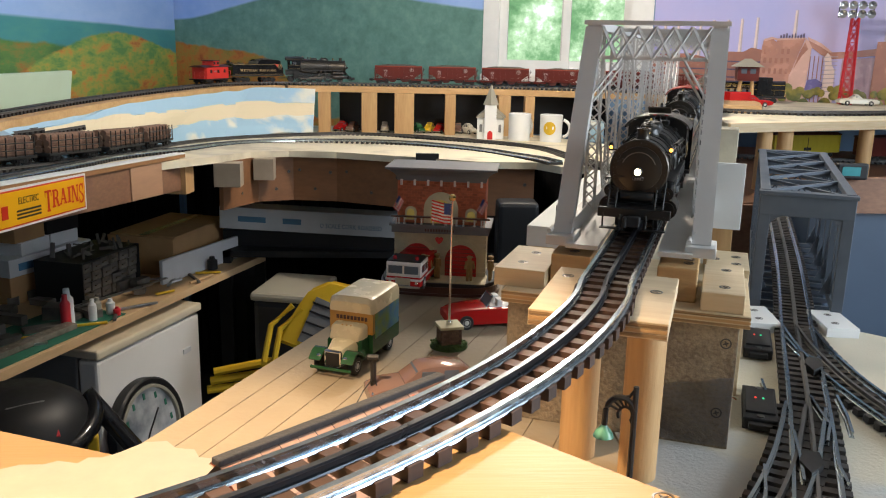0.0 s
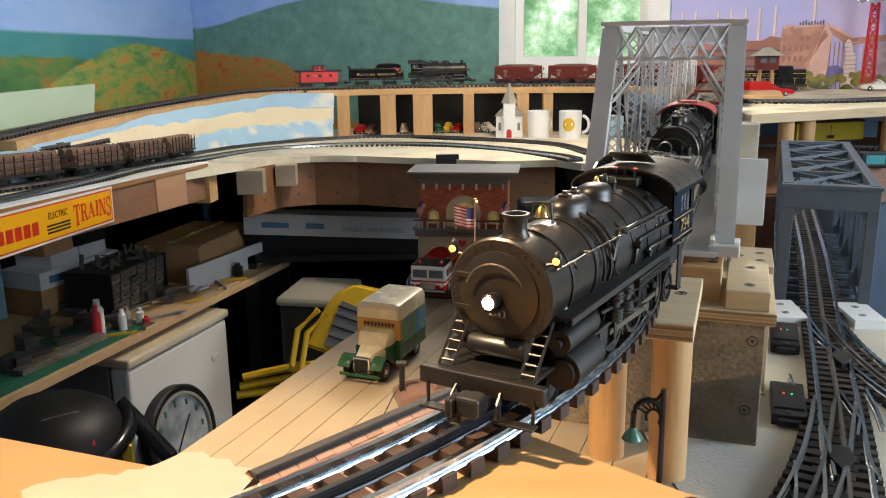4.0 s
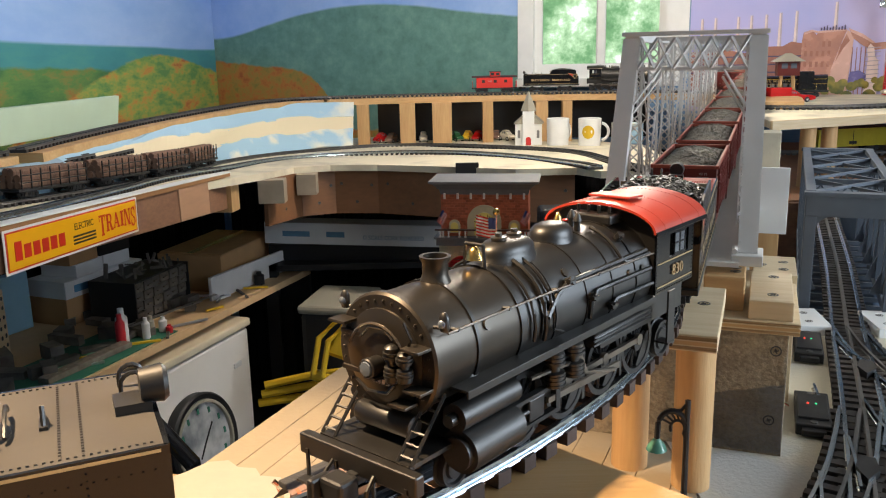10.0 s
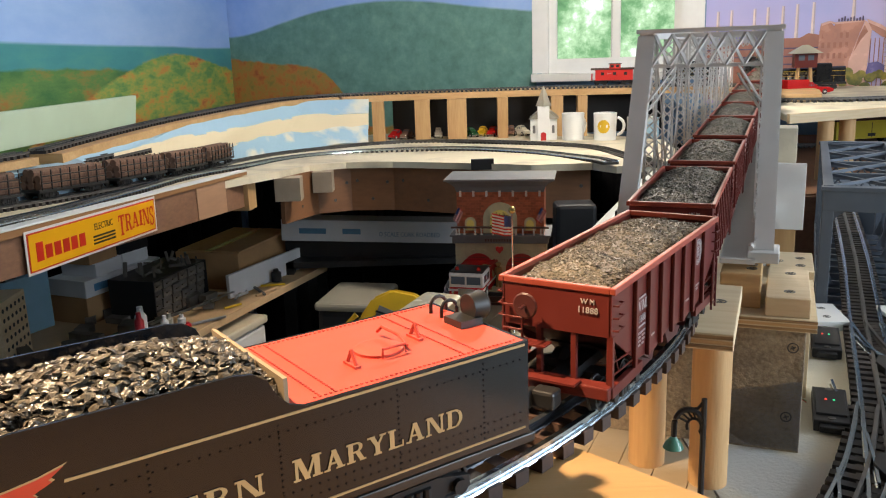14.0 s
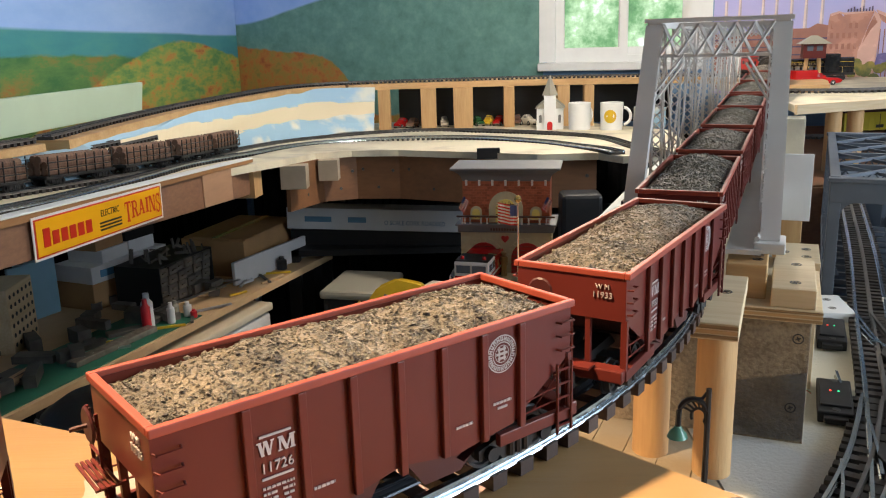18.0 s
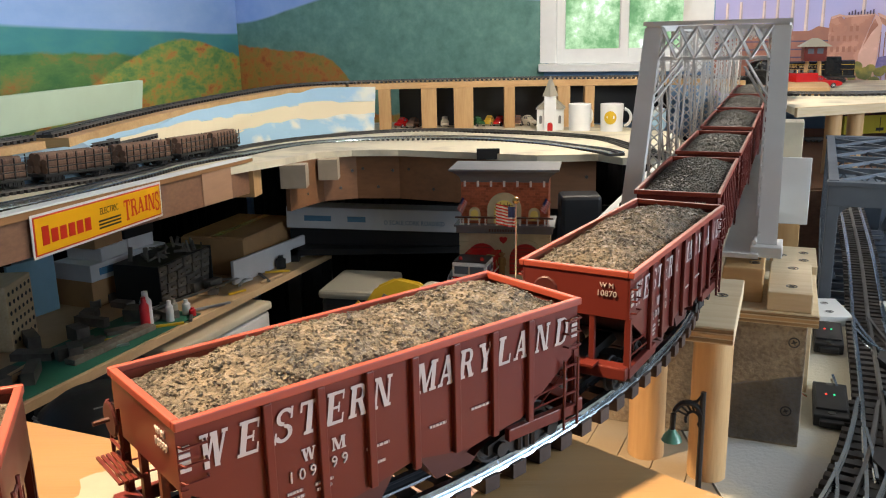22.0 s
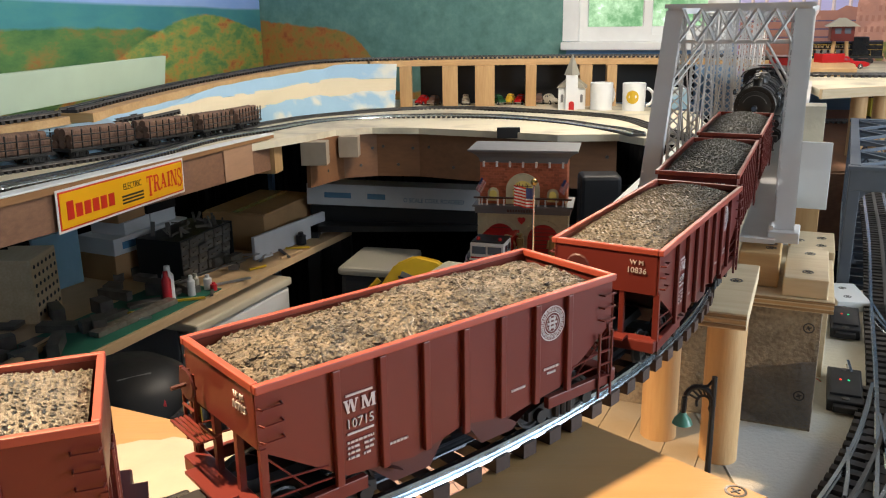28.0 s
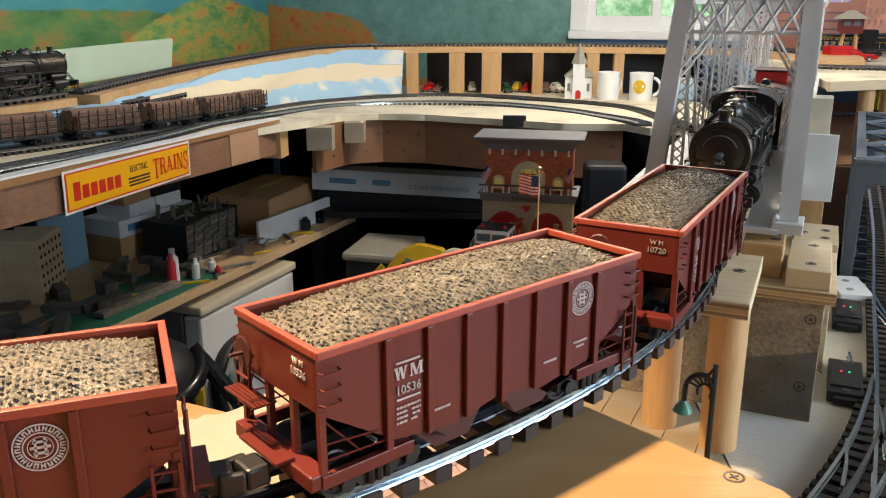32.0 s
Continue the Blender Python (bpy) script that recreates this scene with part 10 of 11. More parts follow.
ob.matrix_basis = BE @ Matrix.Translation((-0.30, 0.07, 0.003))
tagged(ob, "wooden dowel lying on the cutting mat", "dowel")


def fridge():
    m = BE @ Matrix.Translation((0.27, 0.015, FLOOR - BENCH_Z))
    f = thing("mini_fridge", "small white fridge standing under the workbench", "fridge", m)
    H = 0.835
    bm = B()
    box(bm, 0, 0.43, 0.03, 0.42, 0.02, H - 0.02, bevel=0.004)
    part("body", bm, M["fridge_grey"], f, "dark grey fridge body")
    bm = B()
    box(bm, 0.0, 0.43, -0.03, 0.028, 0.04, H - 0.03, bevel=0.008)
    d = part("door", bm, M["fridge_white"], f, "white fridge door")
    bm = B()
    box(bm, 0.345, 0.38, -0.034, -0.029, H - 0.13, H - 0.115, bevel=0.001)
    part("badge", bm, M["paper_white"], d)
    bm = B()
    box(bm, -0.005, 0.435, -0.038, 0.42, H - 0.024, H, bevel=0.006)
    part("top", bm, M["fridge_cream"], f, "yellowed cream top")


fridge()


def wall_clock():
    m = BE @ Matrix.Translation((0.40, -0.050, -0.300)) @ Matrix.Rotation(radians(-10), 4, "X")
    c = thing("wall_clock", "round wall clock with a black rim leaning on the fridge", "clock", m)
    R = 0.135
    q = Matrix.Rotation(radians(90), 4, "X")
    bm = B()
    n = 48
    prof = [(R, -0.015), (R, 0.012), (R * 0.96, 0.018), (R * 0.88, 0.016), (R * 0.87, 0.004)]
    lathe(bm, prof, n, q)
    part("rim", bm, M["black"], c, "thick black rim", True)
    bm = B()
    lathe(bm, [(R * 0.875, 0.0045), (R * 0.86, 0.0165), (R * 0.80, 0.0165), (R * 0.80, 0.0065)], n, q)
    part("inner_ring", bm, M["plastic_grey"], c, "", True)
    bm = B()
    lathe(bm, [(R * 0.80, 0.005), (R * 0.80, 0.0068), (0.001, 0.0069)], n, q)
    part("face", bm, M["clock_face"], c, "pale clock face with a grey picture")
    for k in range(12):
        a = k * math.pi / 6
        bm = B()
        box(bm, -0.004, 0.004, -0.0086, -0.0070, -0.008, 0.008)
        part("hour_bar", bm, M["mat_green"], c, m=Matrix.Translation((R * 0.66 * math.sin(a), 0, R * 0.66 * math.cos(a))))
    for a, L in ((0.8, 0.06), (3.9, 0.045)):
        bm = B()
        box(bm, -0.002, 0.002, -0.0105, -0.009, 0, L)
        part("hand_bar", bm, M["black"], c, m=Matrix.Rotation(a, 4, "Y"))


wall_clock()


def vacuum():
    m = Matrix.Translation((-0.715, 1.545, 0.555)) @ Matrix.Rotation(radians(14), 4, "Z") @ Matrix.Diagonal((0.80, 0.80, 0.9, 1))
    v = thing("shop_vacuum", "black and grey workshop vacuum with a red label and hose", "vacuum cleaner", m)
    bm = B()
    lathe(bm, [(0.15, -0.82), (0.17, -0.77), (0.17, -0.02), (0.165, 0.0)], 28)
    part("drum", bm, M["fridge_grey"], v, "", True)
    bm = B()
    lathe(bm, [(0.178, 0.0), (0.175, 0.05), (0.15, 0.10), (0.10, 0.13), (0.0005, 0.14)], 28)
    hd = part("motor_head", bm, M["black"], v, "", True)
    bm = B()
    box(bm, -0.05, 0.05, -0.006, 0.006, -0.022, 0.022, bevel=0.003)
    part("red_label", bm, M["plastic_red"], hd, "red label plate", m=Matrix.Translation((0.060, -0.128, 0.085)) @ Matrix.Rotation(radians(25), 4, "Z") @ Matrix.Rotation(radians(-38), 4, "X"))
    bm = B()
    box(bm, -0.045, 0.045, -0.006, 0.006, -0.020, 0.020, bevel=0.006)
    ins = part("switch_plate", bm, M["fridge_grey"], hd, "grey switch plate", m=Matrix.Translation((0.040, -0.088, 0.118)) @ Matrix.Rotation(radians(22), 4, "Z") @ Matrix.Rotation(radians(-55), 4, "X"))
    bm = B()
    box(bm, -0.030, 0.030, -0.009, -0.005, -0.006, 0.006, bevel=0.002)
    part("switch", bm, M["plastic_red"], ins, "red switch")
    for k in range(7):
        bm = B()
        box(bm, -0.003, 0.003, -0.030, 0.030, -0.004, 0.004, bevel=0.001)
        a = -2.9 + 0.16 * k
        part("vent_slot", bm, M["fridge_grey"], hd, m=Matrix.Translation((0.135 * math.cos(a), 0.135 * math.sin(a), 0.088)) @ Matrix.Rotation(a + math.pi / 2, 4, "Z") @ Matrix.Rotation(radians(-38), 4, "X"))
    bm = B()
    pts = [(0.16 * math.cos(a) * (1 + 0.1 * k / 24), 0.16 * math.sin(a), 0.06 + 0.08 * math.sin(a * 0.5)) for k, a in enumerate(np.linspace(-2.6, 0.6, 25))]
    pts += [(0.26, 0.05, -0.05), (0.30, 0.02, -0.18), (0.31, 0.0, -0.35)]
    wire(bm, pts, 0.022, 12)
    part("hose", bm, M["black_gloss"], v, "ribbed black hose", True)
    bm = B()
    box(bm, -0.015, 0.015, -0.012, 0.012, -0.04, 0.04, bevel=0.004)
    part("latch", bm, M["plastic_yellow"], v, "yellow latch", m=Matrix.Translation((0.17, -0.06, 0.0)))
    for a in (0.5, 2.6, 4.7):
        bm = B()
        rod(bm, (0.15 * math.cos(a), 0.15 * math.sin(a), (FLOOR - 0.555) / 0.9), (0.13 * math.cos(a), 0.13 * math.sin(a), -0.80), 0.02, 10)
        part("castor", bm, M["black"], v)


vacuum()


# storage under the back of the layout
def storage():
    sh = thing("storage_shelf", "dark wooden storage shelf under the layout", "shelf", Matrix.Translation((-0.05, 2.95, 0)))
    for z in (0.12, 0.69):
        bm = B()
        box(bm, -0.50, 0.62, -0.32, 0.40, z - 0.02, z)
        part("shelf_board", bm, M["black"], sh)
    for x in (-0.48, 0.60):
        for y in (-0.30, 0.38):
            bm = B()
            box(bm, x - 0.02, x + 0.02, y - 0.02, y + 0.02, FLOOR, 0.69)
            part("upright", bm, M["black"], sh)
    bm = B()
    box(bm, -0.305, 0.33, -0.045, 0.045, 0, 0.070, bevel=0.001)
    ob = part("roadbed_box", bm, M["carton_grey"])
    ob.matrix_basis = Matrix.Translation((-0.245, 2.70, 0.745)) @ Matrix.Rotation(radians(-6), 4, "Z") @ Matrix.Rotation(radians(1.5), 4, "Y")
    tagged(ob, "long white printed carton of cork roadbed on a shelf", "box")
    words_on(ob, "O SCALE CORK ROADBED", 0.021, M["print_blue"], Matrix.Translation((0.120, -0.0455, 0.026)), "print", squash=0.80)
    for k, (x, w) in enumerate(((-0.07, 0.03), (-0.20, 0.045))):
        bm = B()
        box(bm, -w, w, -0.0008, 0.0, -0.009, 0.009)
        part("print_bar", bm, M["print_blue"], ob, m=Matrix.Translation((x, -0.0453, 0.034)))
    # riser blocks so that the carton rests on something
    bm = B()
    box(bm, -0.30, 0.30, -0.04, 0.06, 0, 0.053)
    ob = part("dark_crate", bm, M["black"])
    ob.matrix_basis = Matrix.Translation((-0.245, 2.72, 0.69)) @ Matrix.Rotation(radians(-6), 4, "Z")
    tagged(ob, "low dark crate under a long carton", "crate")
    # dark trestle pieces in a row
    for k in range(7):
        t = thing("trestle_bent", "dark model trestle bent standing on the shelf", "trestle", Matrix.Translation((-0.28 + 0.095 * k, 2.66 + 0.01 * (k % 2), 0.12)), "trestle bents")
        for sx in (-1, 1):
            bm = B()
            rod(bm, (sx * 0.04, 0, 0), (sx * 0.012, 0, 0.42), 0.007, 6)
            part("trestle_leg", bm, M["log_red"] if k % 3 == 0 else M["black"], t)
        bm = B()
        box(bm, -0.04, 0.04, -0.008, 0.008, 0.41, 0.43)
        box(bm, -0.035, 0.035, -0.006, 0.006, 0.20, 0.215)
        part("crossbeam", bm, M["black"], t)
    # storage tub with a pale lid
    tb = thing("storage_tub", "dark storage tub with a pale grey lid", "tub", Matrix.Translation((-0.285, 2.44, FLOOR)) @ Matrix.Rotation(radians(-12), 4, "Z"))
    bm = B()
    box(bm, -0.095, 0.095, -0.11, 0.11, 0, 0.845, bevel=0.02)
    part("tub_body", bm, M["black"], tb)
    bm = B()
    box(bm, -0.098, 0.098, -0.12, 0.12, 0.842, 0.868, bevel=0.010)
    part("lid", bm, M["plastic_grey"], tb, "pale grey lid")


M["carton_grey"] = mat("carton_grey", (0.58, 0.60, 0.62), 0.6, var=0.08, scale=20)
M["log_red"] = mat("log_red", (0.22, 0.07, 0.03), 0.6, var=0.3, scale=30)
M["print_blue"] = mat("print_blue", (0.10, 0.22, 0.34), 0.6)
storage()


def hand_truck():
    m = Matrix.Translation((-0.165, 2.10, 0.625)) @ Matrix.Rotation(radians(-16), 4, "Z") @ Matrix.Rotation(radians(-22), 4, "X") @ Matrix.Rotation(radians(14), 4, "Y") @ Matrix.Scale(0.85, 4)
    h = thing("yellow_reel", "yellow plastic tool shell with a grey mesh panel", "tool", m)
    bm = B()
    pts = [(-0.125, -0.10), (-0.105, 0.02), (-0.085, 0.085), (-0.03, 0.132), (0.05, 0.140), (0.105, 0.115), (0.125, 0.06), (0.185, 0.075), (0.188, 0.045), (0.125, 0.020), (0.125, -0.10)]
    vs = slab(bm, pts, 0.050, "y")
    bmesh.ops.bevel(bm, geom=list(bm.edges), offset=0.010, segments=3, affect="EDGES")
    part("shell", bm, M["plastic_yellow"], h, "rounded yellow shell", True)
    bm = B()
    vs = slab(bm, [(-0.060, -0.075), (0.080, -0.075), (0.085, 0.060), (-0.050, 0.070)], 0.012, "y")
    bmesh.ops.translate(bm, vec=(0, -0.026, 0), verts=vs)
    part("mesh_panel", bm, M["fridge_grey"], h, "dark grey mesh panel")
    for z in (-0.045, -0.012, 0.022, 0.050):
        bm = B()
        box(bm, -0.055, 0.080, -0.0345, -0.0315, z - 0.003, z + 0.003)
        part("mesh_rib", bm, M["black"], h)
    for x in (-0.118, -0.085):
        bm = B()
        wire(bm, [(x, -0.02, 0.02), (x - 0.04, -0.03, -0.06), (x - 0.02, -0.03, -0.17)], 0.010, 8)
        part("leg", bm, M["plastic_yellow"], h, "", True)
    bm = B()
    box(bm, -0.15, 0.15, -0.03, 0.03, -0.19, -0.155, bevel=0.01)
    part("yellow_bar", bm, M["plastic_yellow"], h)
    st = thing("floor_crate", "dark crate standing on the floor of the pit", "crate", Matrix.Translation((-0.175, 2.18, FLOOR)))
    bm = B()
    box(bm, -0.13, 0.15, -0.06, 0.10, 0, 0.68, bevel=0.004)
    part("crate_body", bm, M["black"], st)
    for k in range(3):
        bm = B()
        wire(bm, [(-0.50 + 0.01 * k, 2.19, 0.405 + 0.026 * k), (-0.43, 2.20, 0.410 + 0.027 * k), (-0.35, 2.20, 0.420 + 0.03 * k), (-0.25, 2.19, 0.425 + 0.034 * k)], 0.012, 8)
        ob = part("yellow_hose", bm, M["plastic_yellow"], smooth=True)
        tagged(ob, "yellow air hose hanging under the layout", "hose", "yellow hoses")


hand_truck()
# brown panel under the back edge of the lower deck, power pack and tins on the deck's edge
apron = thing("deck_apron", "reddish brown plywood apron boards under the lower deck", "apron")
edge = [(-0.455, 2.24), (-0.39, 2.43), (-0.29, 2.475), (-0.16, 2.455), (0.05, 2.325), (0.215, 2.20), (0.38, 2.185)]
for k, (a, b) in enumerate(zip(edge, edge[1:])):
    bm = B()
    sweep(bm, [(x, y + 0.022 + 0.0006 * (k % 2), low_z(y) - 0.0955) for x, y in (a, b)], [(-0.006, -0.065), (0.006, -0.065), (0.006, 0.065), (-0.006, 0.065)])
    bd = part("apron_board", bm, M["panel_ply"], apron)
    d = (Vector(b) - Vector(a)).normalized()
    for f, dz in ((0.15, -0.070), (0.85, -0.075), (0.5, -0.125)):
        p = Vector(a).lerp(Vector(b), f)
        share("screw", screw_mesh(), bd, Matrix.Translation((p.x + d.y * 0.0062, p.y + 0.0220 - d.x * 0.0066, low_z(p.y) + dz)) @ Matrix.Rotation(math.atan2(d.y, d.x), 4, "Z") @ Matrix.Rotation(radians(90), 4, "X"))
block("power_pack", 0.065, 0.127, 2.262, 2.276, 1.026, 1.055, M["black"], "small black power pack fixed to the deck edge", Matrix.Identity(4), category="power pack")
block("metal_tin", 0.19, 0.27, 2.44, 2.48, 0.990, 1.018, M["fridge_grey"], "grey metal junction tin under the deck", Matrix.Identity(4), category="tin")
block("black_tool_case", 0.262, 0.362, 2.0, 2.08, FLOOR, 0.97, M["black"], "upright black tool case behind the fire station", Matrix.Identity(4), category="case", bevel=0.01)
# black panel added to give the deep shade behind the shelf
block("plain_divider", 0.06, 1.2, 3.36, 3.38, FLOOR, 0.67, M["black"], "added black panel for the shade behind the storage shelf", Matrix.Identity(4), category="screen", bevel=0)
# white-topped joist box beside the bridge
block("white_joist", -0.145, -0.075, 0.42, 0.95, -0.075, -0.050, M["white_paint"], "white-painted benchwork top beside the bridge", category="benchwork")
block("joist_front", -0.143, -0.077, 0.423, 0.945, TABLE - RAIL, -0.0752, M["pine_pale"], "pale pine benchwork box beside the bridge", screws=[(-0.12, -0.10, 1), (-0.10, -0.14, 1)], category="benchwork")
bm = B()
box(bm, -0.012, 0.012, -0.008, 0.008, 0, 0.014, bevel=0.001)
ob = part("black_clip", bm, M["black"])
ob.matrix_basis = BR @ Matrix.Translation((-0.112, 0.50, -0.050))
tagged(ob, "small black plastic clip on white benchwork", "clip")


# added folded black sheets that stand in for the darkness under the layout
def skirt(pts, z0, z1, label):
    bm = B()
    P = []
    for a, b in zip(pts, pts[1:]):
        n = max(2, int(math.dist(a, b) / 0.018))
        for k in range(n):
            f = k / n
            d = Vector((b[1] - a[1], a[0] - b[0])).normalized() * (0.008 * math.sin((len(P) + k) * 1.3) + 0.004 * math.sin(len(P) * 0.37 + k))
            P.append((a[0] + (b[0] - a[0]) * f + d.x, a[1] + (b[1] - a[1]) * f + d.y))
    sweep(bm, [(x, y, (z0 + z1) / 2) for x, y in P], [(-0.0015, (z0 - z1) / 2), (0.0015, (z0 - z1) / 2), (0.0015, (z1 - z0) / 2), (-0.0015, (z1 - z0) / 2)])
    ob = part("cloth_skirt", bm, M["black_cloth"])
    tagged(ob, label, "cloth skirt", kind="structure")


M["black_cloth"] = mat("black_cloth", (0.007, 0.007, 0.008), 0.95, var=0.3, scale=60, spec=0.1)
skirt([(-2.15, 1.95), (-1.16, 1.94), (-0.98, 3.88)], FLOOR, 0.965, "added black sheet for the shade along the side wall under the layout")
skirt([(-0.95, 3.90), (1.0, 3.30), (2.2, 2.95)], FLOOR, 0.955, "added black sheet for the shade along the back wall under the layout")
# blue bin and brown board beyond the end of the table
M["bin_blue"] = mat("bin_blue", (0.055, 0.085, 0.13), 0.5, var=0.15, scale=8)
block("blue_bin", 0.88, 1.75, 1.60, 1.95, FLOOR, 1.03, M["bin_blue"], "large slate-blue storage bin behind the dark bridge", Matrix.Rotation(radians(0), 4, "Z"), category="storage bin", bevel=0.006)
block("brown_board", 0.86, 1.60, 1.575, 1.593, 1.035, 1.105, M["old_wood"], "brown board lying on a storage bin", Matrix.Identity(4), category="board")
block("red_toolbox", 0.62, 1.05, 1.15, 1.45, 0.55, 0.80, M["toolbox_red"], "dark red tool box beyond the table end", Matrix.Identity(4), category="tool box", bevel=0.006)
block("toolbox_stand", 0.64, 1.03, 1.17, 1.43, FLOOR, 0.55, M["black"], "black stand under a tool box", Matrix.Identity(4), category="stand")
_g = thing("temperature_gauge", "small black digital gauge with a teal display", "gauge", Matrix.Translation((0.885, 1.56, 1.103)) @ Matrix.Rotation(radians(-8), 4, "Z"))
bm = B()
box(bm, -0.030, 0.030, 0.0, 0.012, 0, 0.032, bevel=0.004)
part("case", bm, M["black"], _g)
bm = B()
box(bm, -0.020, 0.014, -0.0012, 0.0004, 0.008, 0.025)
part("display", bm, M["teal_display"], _g, "teal display")


# ---------------------------------------------------------------- log train standing on the lower loop
M["log_bark"] = mat("log_bark", (0.20, 0.115, 0.075), 0.8, second=(0.085, 0.050, 0.038), mix=(0.35, 0.6), scale=60, stretch=(1, 6, 1), bump=0.6, island=0.3)


def log_car(s_front):
    d = np.r_[0, np.cumsum(np.linalg.norm(np.diff(LOW_LINE, axis=0), axis=1))]
    at = lambda s: Vector([float(np.interp(s, d, LOW_LINE[:, i])) for i in range(3)])
    a, b = at(s_front - 0.03), at(s_front - 0.18)
    v = (a - b).normalized()
    m = Matrix.Translation((a + b) / 2) @ v.to_track_quat("Y", "Z").to_matrix().to_4x4()
    c = thing("log_car", "flat car stacked with brown logs between dark stakes", "flat car", m, "log cars")
    bm = B()
    box(bm, -0.028, 0.028, -0.098, 0.098, 0.014, 0.020, bevel=0.001)
    part("flat_deck", bm, M["black"], c)
    rnd = random.Random(int(s_front * 100))
    for r, zs in ((3, 0.027), (3, 0.040), (2, 0.052)):
        for k in range(r):
            bm = B()
            x = (k - (r - 1) / 2) * 0.0165
            rod(bm, (x, -0.092 + rnd.uniform(-0.004, 0.004), zs), (x, 0.092 + rnd.uniform(-0.004, 0.004), zs), 0.0078, 9)
            part("log", bm, M["log_bark"], c, smooth=True)
    for y in np.linspace(-0.09, 0.09, 8):
        for sx in (-1, 1):
            bm = B()
            box(bm, sx * 0.0275 - 0.001, sx * 0.0275 + 0.001, y - 0.001, y + 0.001, 0.018, 0.058)
            part("stake", bm, M["black"], c)
    for sx in (-1, 1):
        for z in (0.032, 0.046):
            bm = B()
            box(bm, sx * 0.0290 - 0.0006, sx * 0.0290 + 0.0006, -0.092, 0.092, z - 0.001, z + 0.001)
            part("side_rail", bm, M["black"], c)
    add_truck(c, 0.066)
    add_truck(c, -0.066)


_d = np.r_[0, np.cumsum(np.linalg.norm(np.diff(LOW_LINE, axis=0), axis=1))]
_s = float(_d[int(np.argmin(np.linalg.norm(LOW_LINE[:, :2] - np.array([-0.655, 2.47]), axis=1)))])
for k in range(5):
    log_car(_s - 0.232 * k)
# loose track lengths lying on the foam
for x, y, rz in ((-0.782, 2.02, 80), (-0.815, 1.84, 74)):
    P = np.array([(x + math.cos(radians(rz)) * t, y + math.sin(radians(rz)) * t, low_z(y) + 0.064) for t in np.linspace(-0.10, 0.10, 12)])
    track(P, "loose length of dark track lying on foam", M["track_grey"], M["tie_black"], M["rail_black"], step=1)

# ---------------------------------------------------------------- church, mugs and model cars under the back deck
def church():
    z = low_z(3.03) - 0.0118
    c = thing("model_church", "white model church with a steeple and red door", "model building", Matrix.Translation((0.352, 3.03, z)) @ Matrix.Scale(0.95, 4) @ Matrix.Rotation(radians(-8), 4, "Z"))
    w, h = 0.050, 0.085
    bm = B()
    box(bm, -w, w, 0.0, 0.13, 0, h)
    part("nave", bm, M["white_paint"], c)
    bm = B()
    vs = slab(bm, [(-w - 0.006, h - 0.004), (w + 0.006, h - 0.004), (0, h + 0.042)], 0.14, "y")
    bmesh.ops.translate(bm, vec=(0, 0.065, 0), verts=vs)
    part("roof", bm, M["plastic_grey"], c)
    bm = B()
    box(bm, -0.022, 0.022, -0.02, 0.02, 0, 0.130)
    tw = part("tower", bm, M["white_paint"], c)
    bm = B()
    rod(bm, (0, 0, 0.130), (0, 0, 0.205), 0.030, 4, r2=0.0015)
    part("steeple", bm, M["plastic_grey"], c)
    bm = B()
    vs = slab(bm, arch(0.020, 0.034, 8), 0.002, "y")
    bmesh.ops.translate(bm, vec=(0, -0.021, 0), verts=vs)
    part("door", bm, M["door_red"], tw, "red arched door")
    for x in (-0.036, 0.036):
        bm = B()
        vs = slab(bm, arch(0.010, 0.030, 8), 0.002, "y")
        bmesh.ops.translate(bm, vec=(x, -0.001, 0.028), verts=vs)
        part("window", bm, M["fridge_grey"], c)


church()


def mug(x, y, rz, mark):
    z = low_z(y) - 0.0118
    g = thing("coffee_mug", "white china mug with a round yellow emblem" if mark else "plain white china mug beside a post", "mug", Matrix.Translation((x, y, z)) @ Matrix.Rotation(radians(rz), 4, "Z"), "mugs")
    bm = B()
    lathe(bm, [(0.034, 0), (0.038, 0.004), (0.040, 0.096), (0.0385, 0.0975), (0.0365, 0.096), (0.034, 0.010), (0.0005, 0.008)], 32)
    part("cup", bm, M["white_paint"], g, "", True)
    bm = B()
    wire(bm, [(0.038 + 0.027 * math.sin(a), 0, 0.050 + 0.030 * math.cos(a)) for a in np.linspace(0.15, math.pi - 0.15, 14)], 0.0052, 8)
    part("handle", bm, M["white_paint"], g, "", True)
    if mark:
        bm = B()
        n = 20
        ctr = bm.verts.new((-0.004, -0.0402, 0.052))
        ring = [bm.verts.new((-0.004 + 0.021 * math.cos(k * 2 * math.pi / n), -0.0402 + 0.006 * (math.cos(k * 2 * math.pi / n) * 0.5 - 0.09) ** 2 * 4, 0.052 + 0.023 * math.sin(k * 2 * math.pi / n))) for k in range(n)]
        for k in range(n):
            bm.faces.new((ctr, ring[k], ring[(k + 1) % n]))
        part("emblem", bm, M["plastic_yellow"], g, "round yellow emblem")


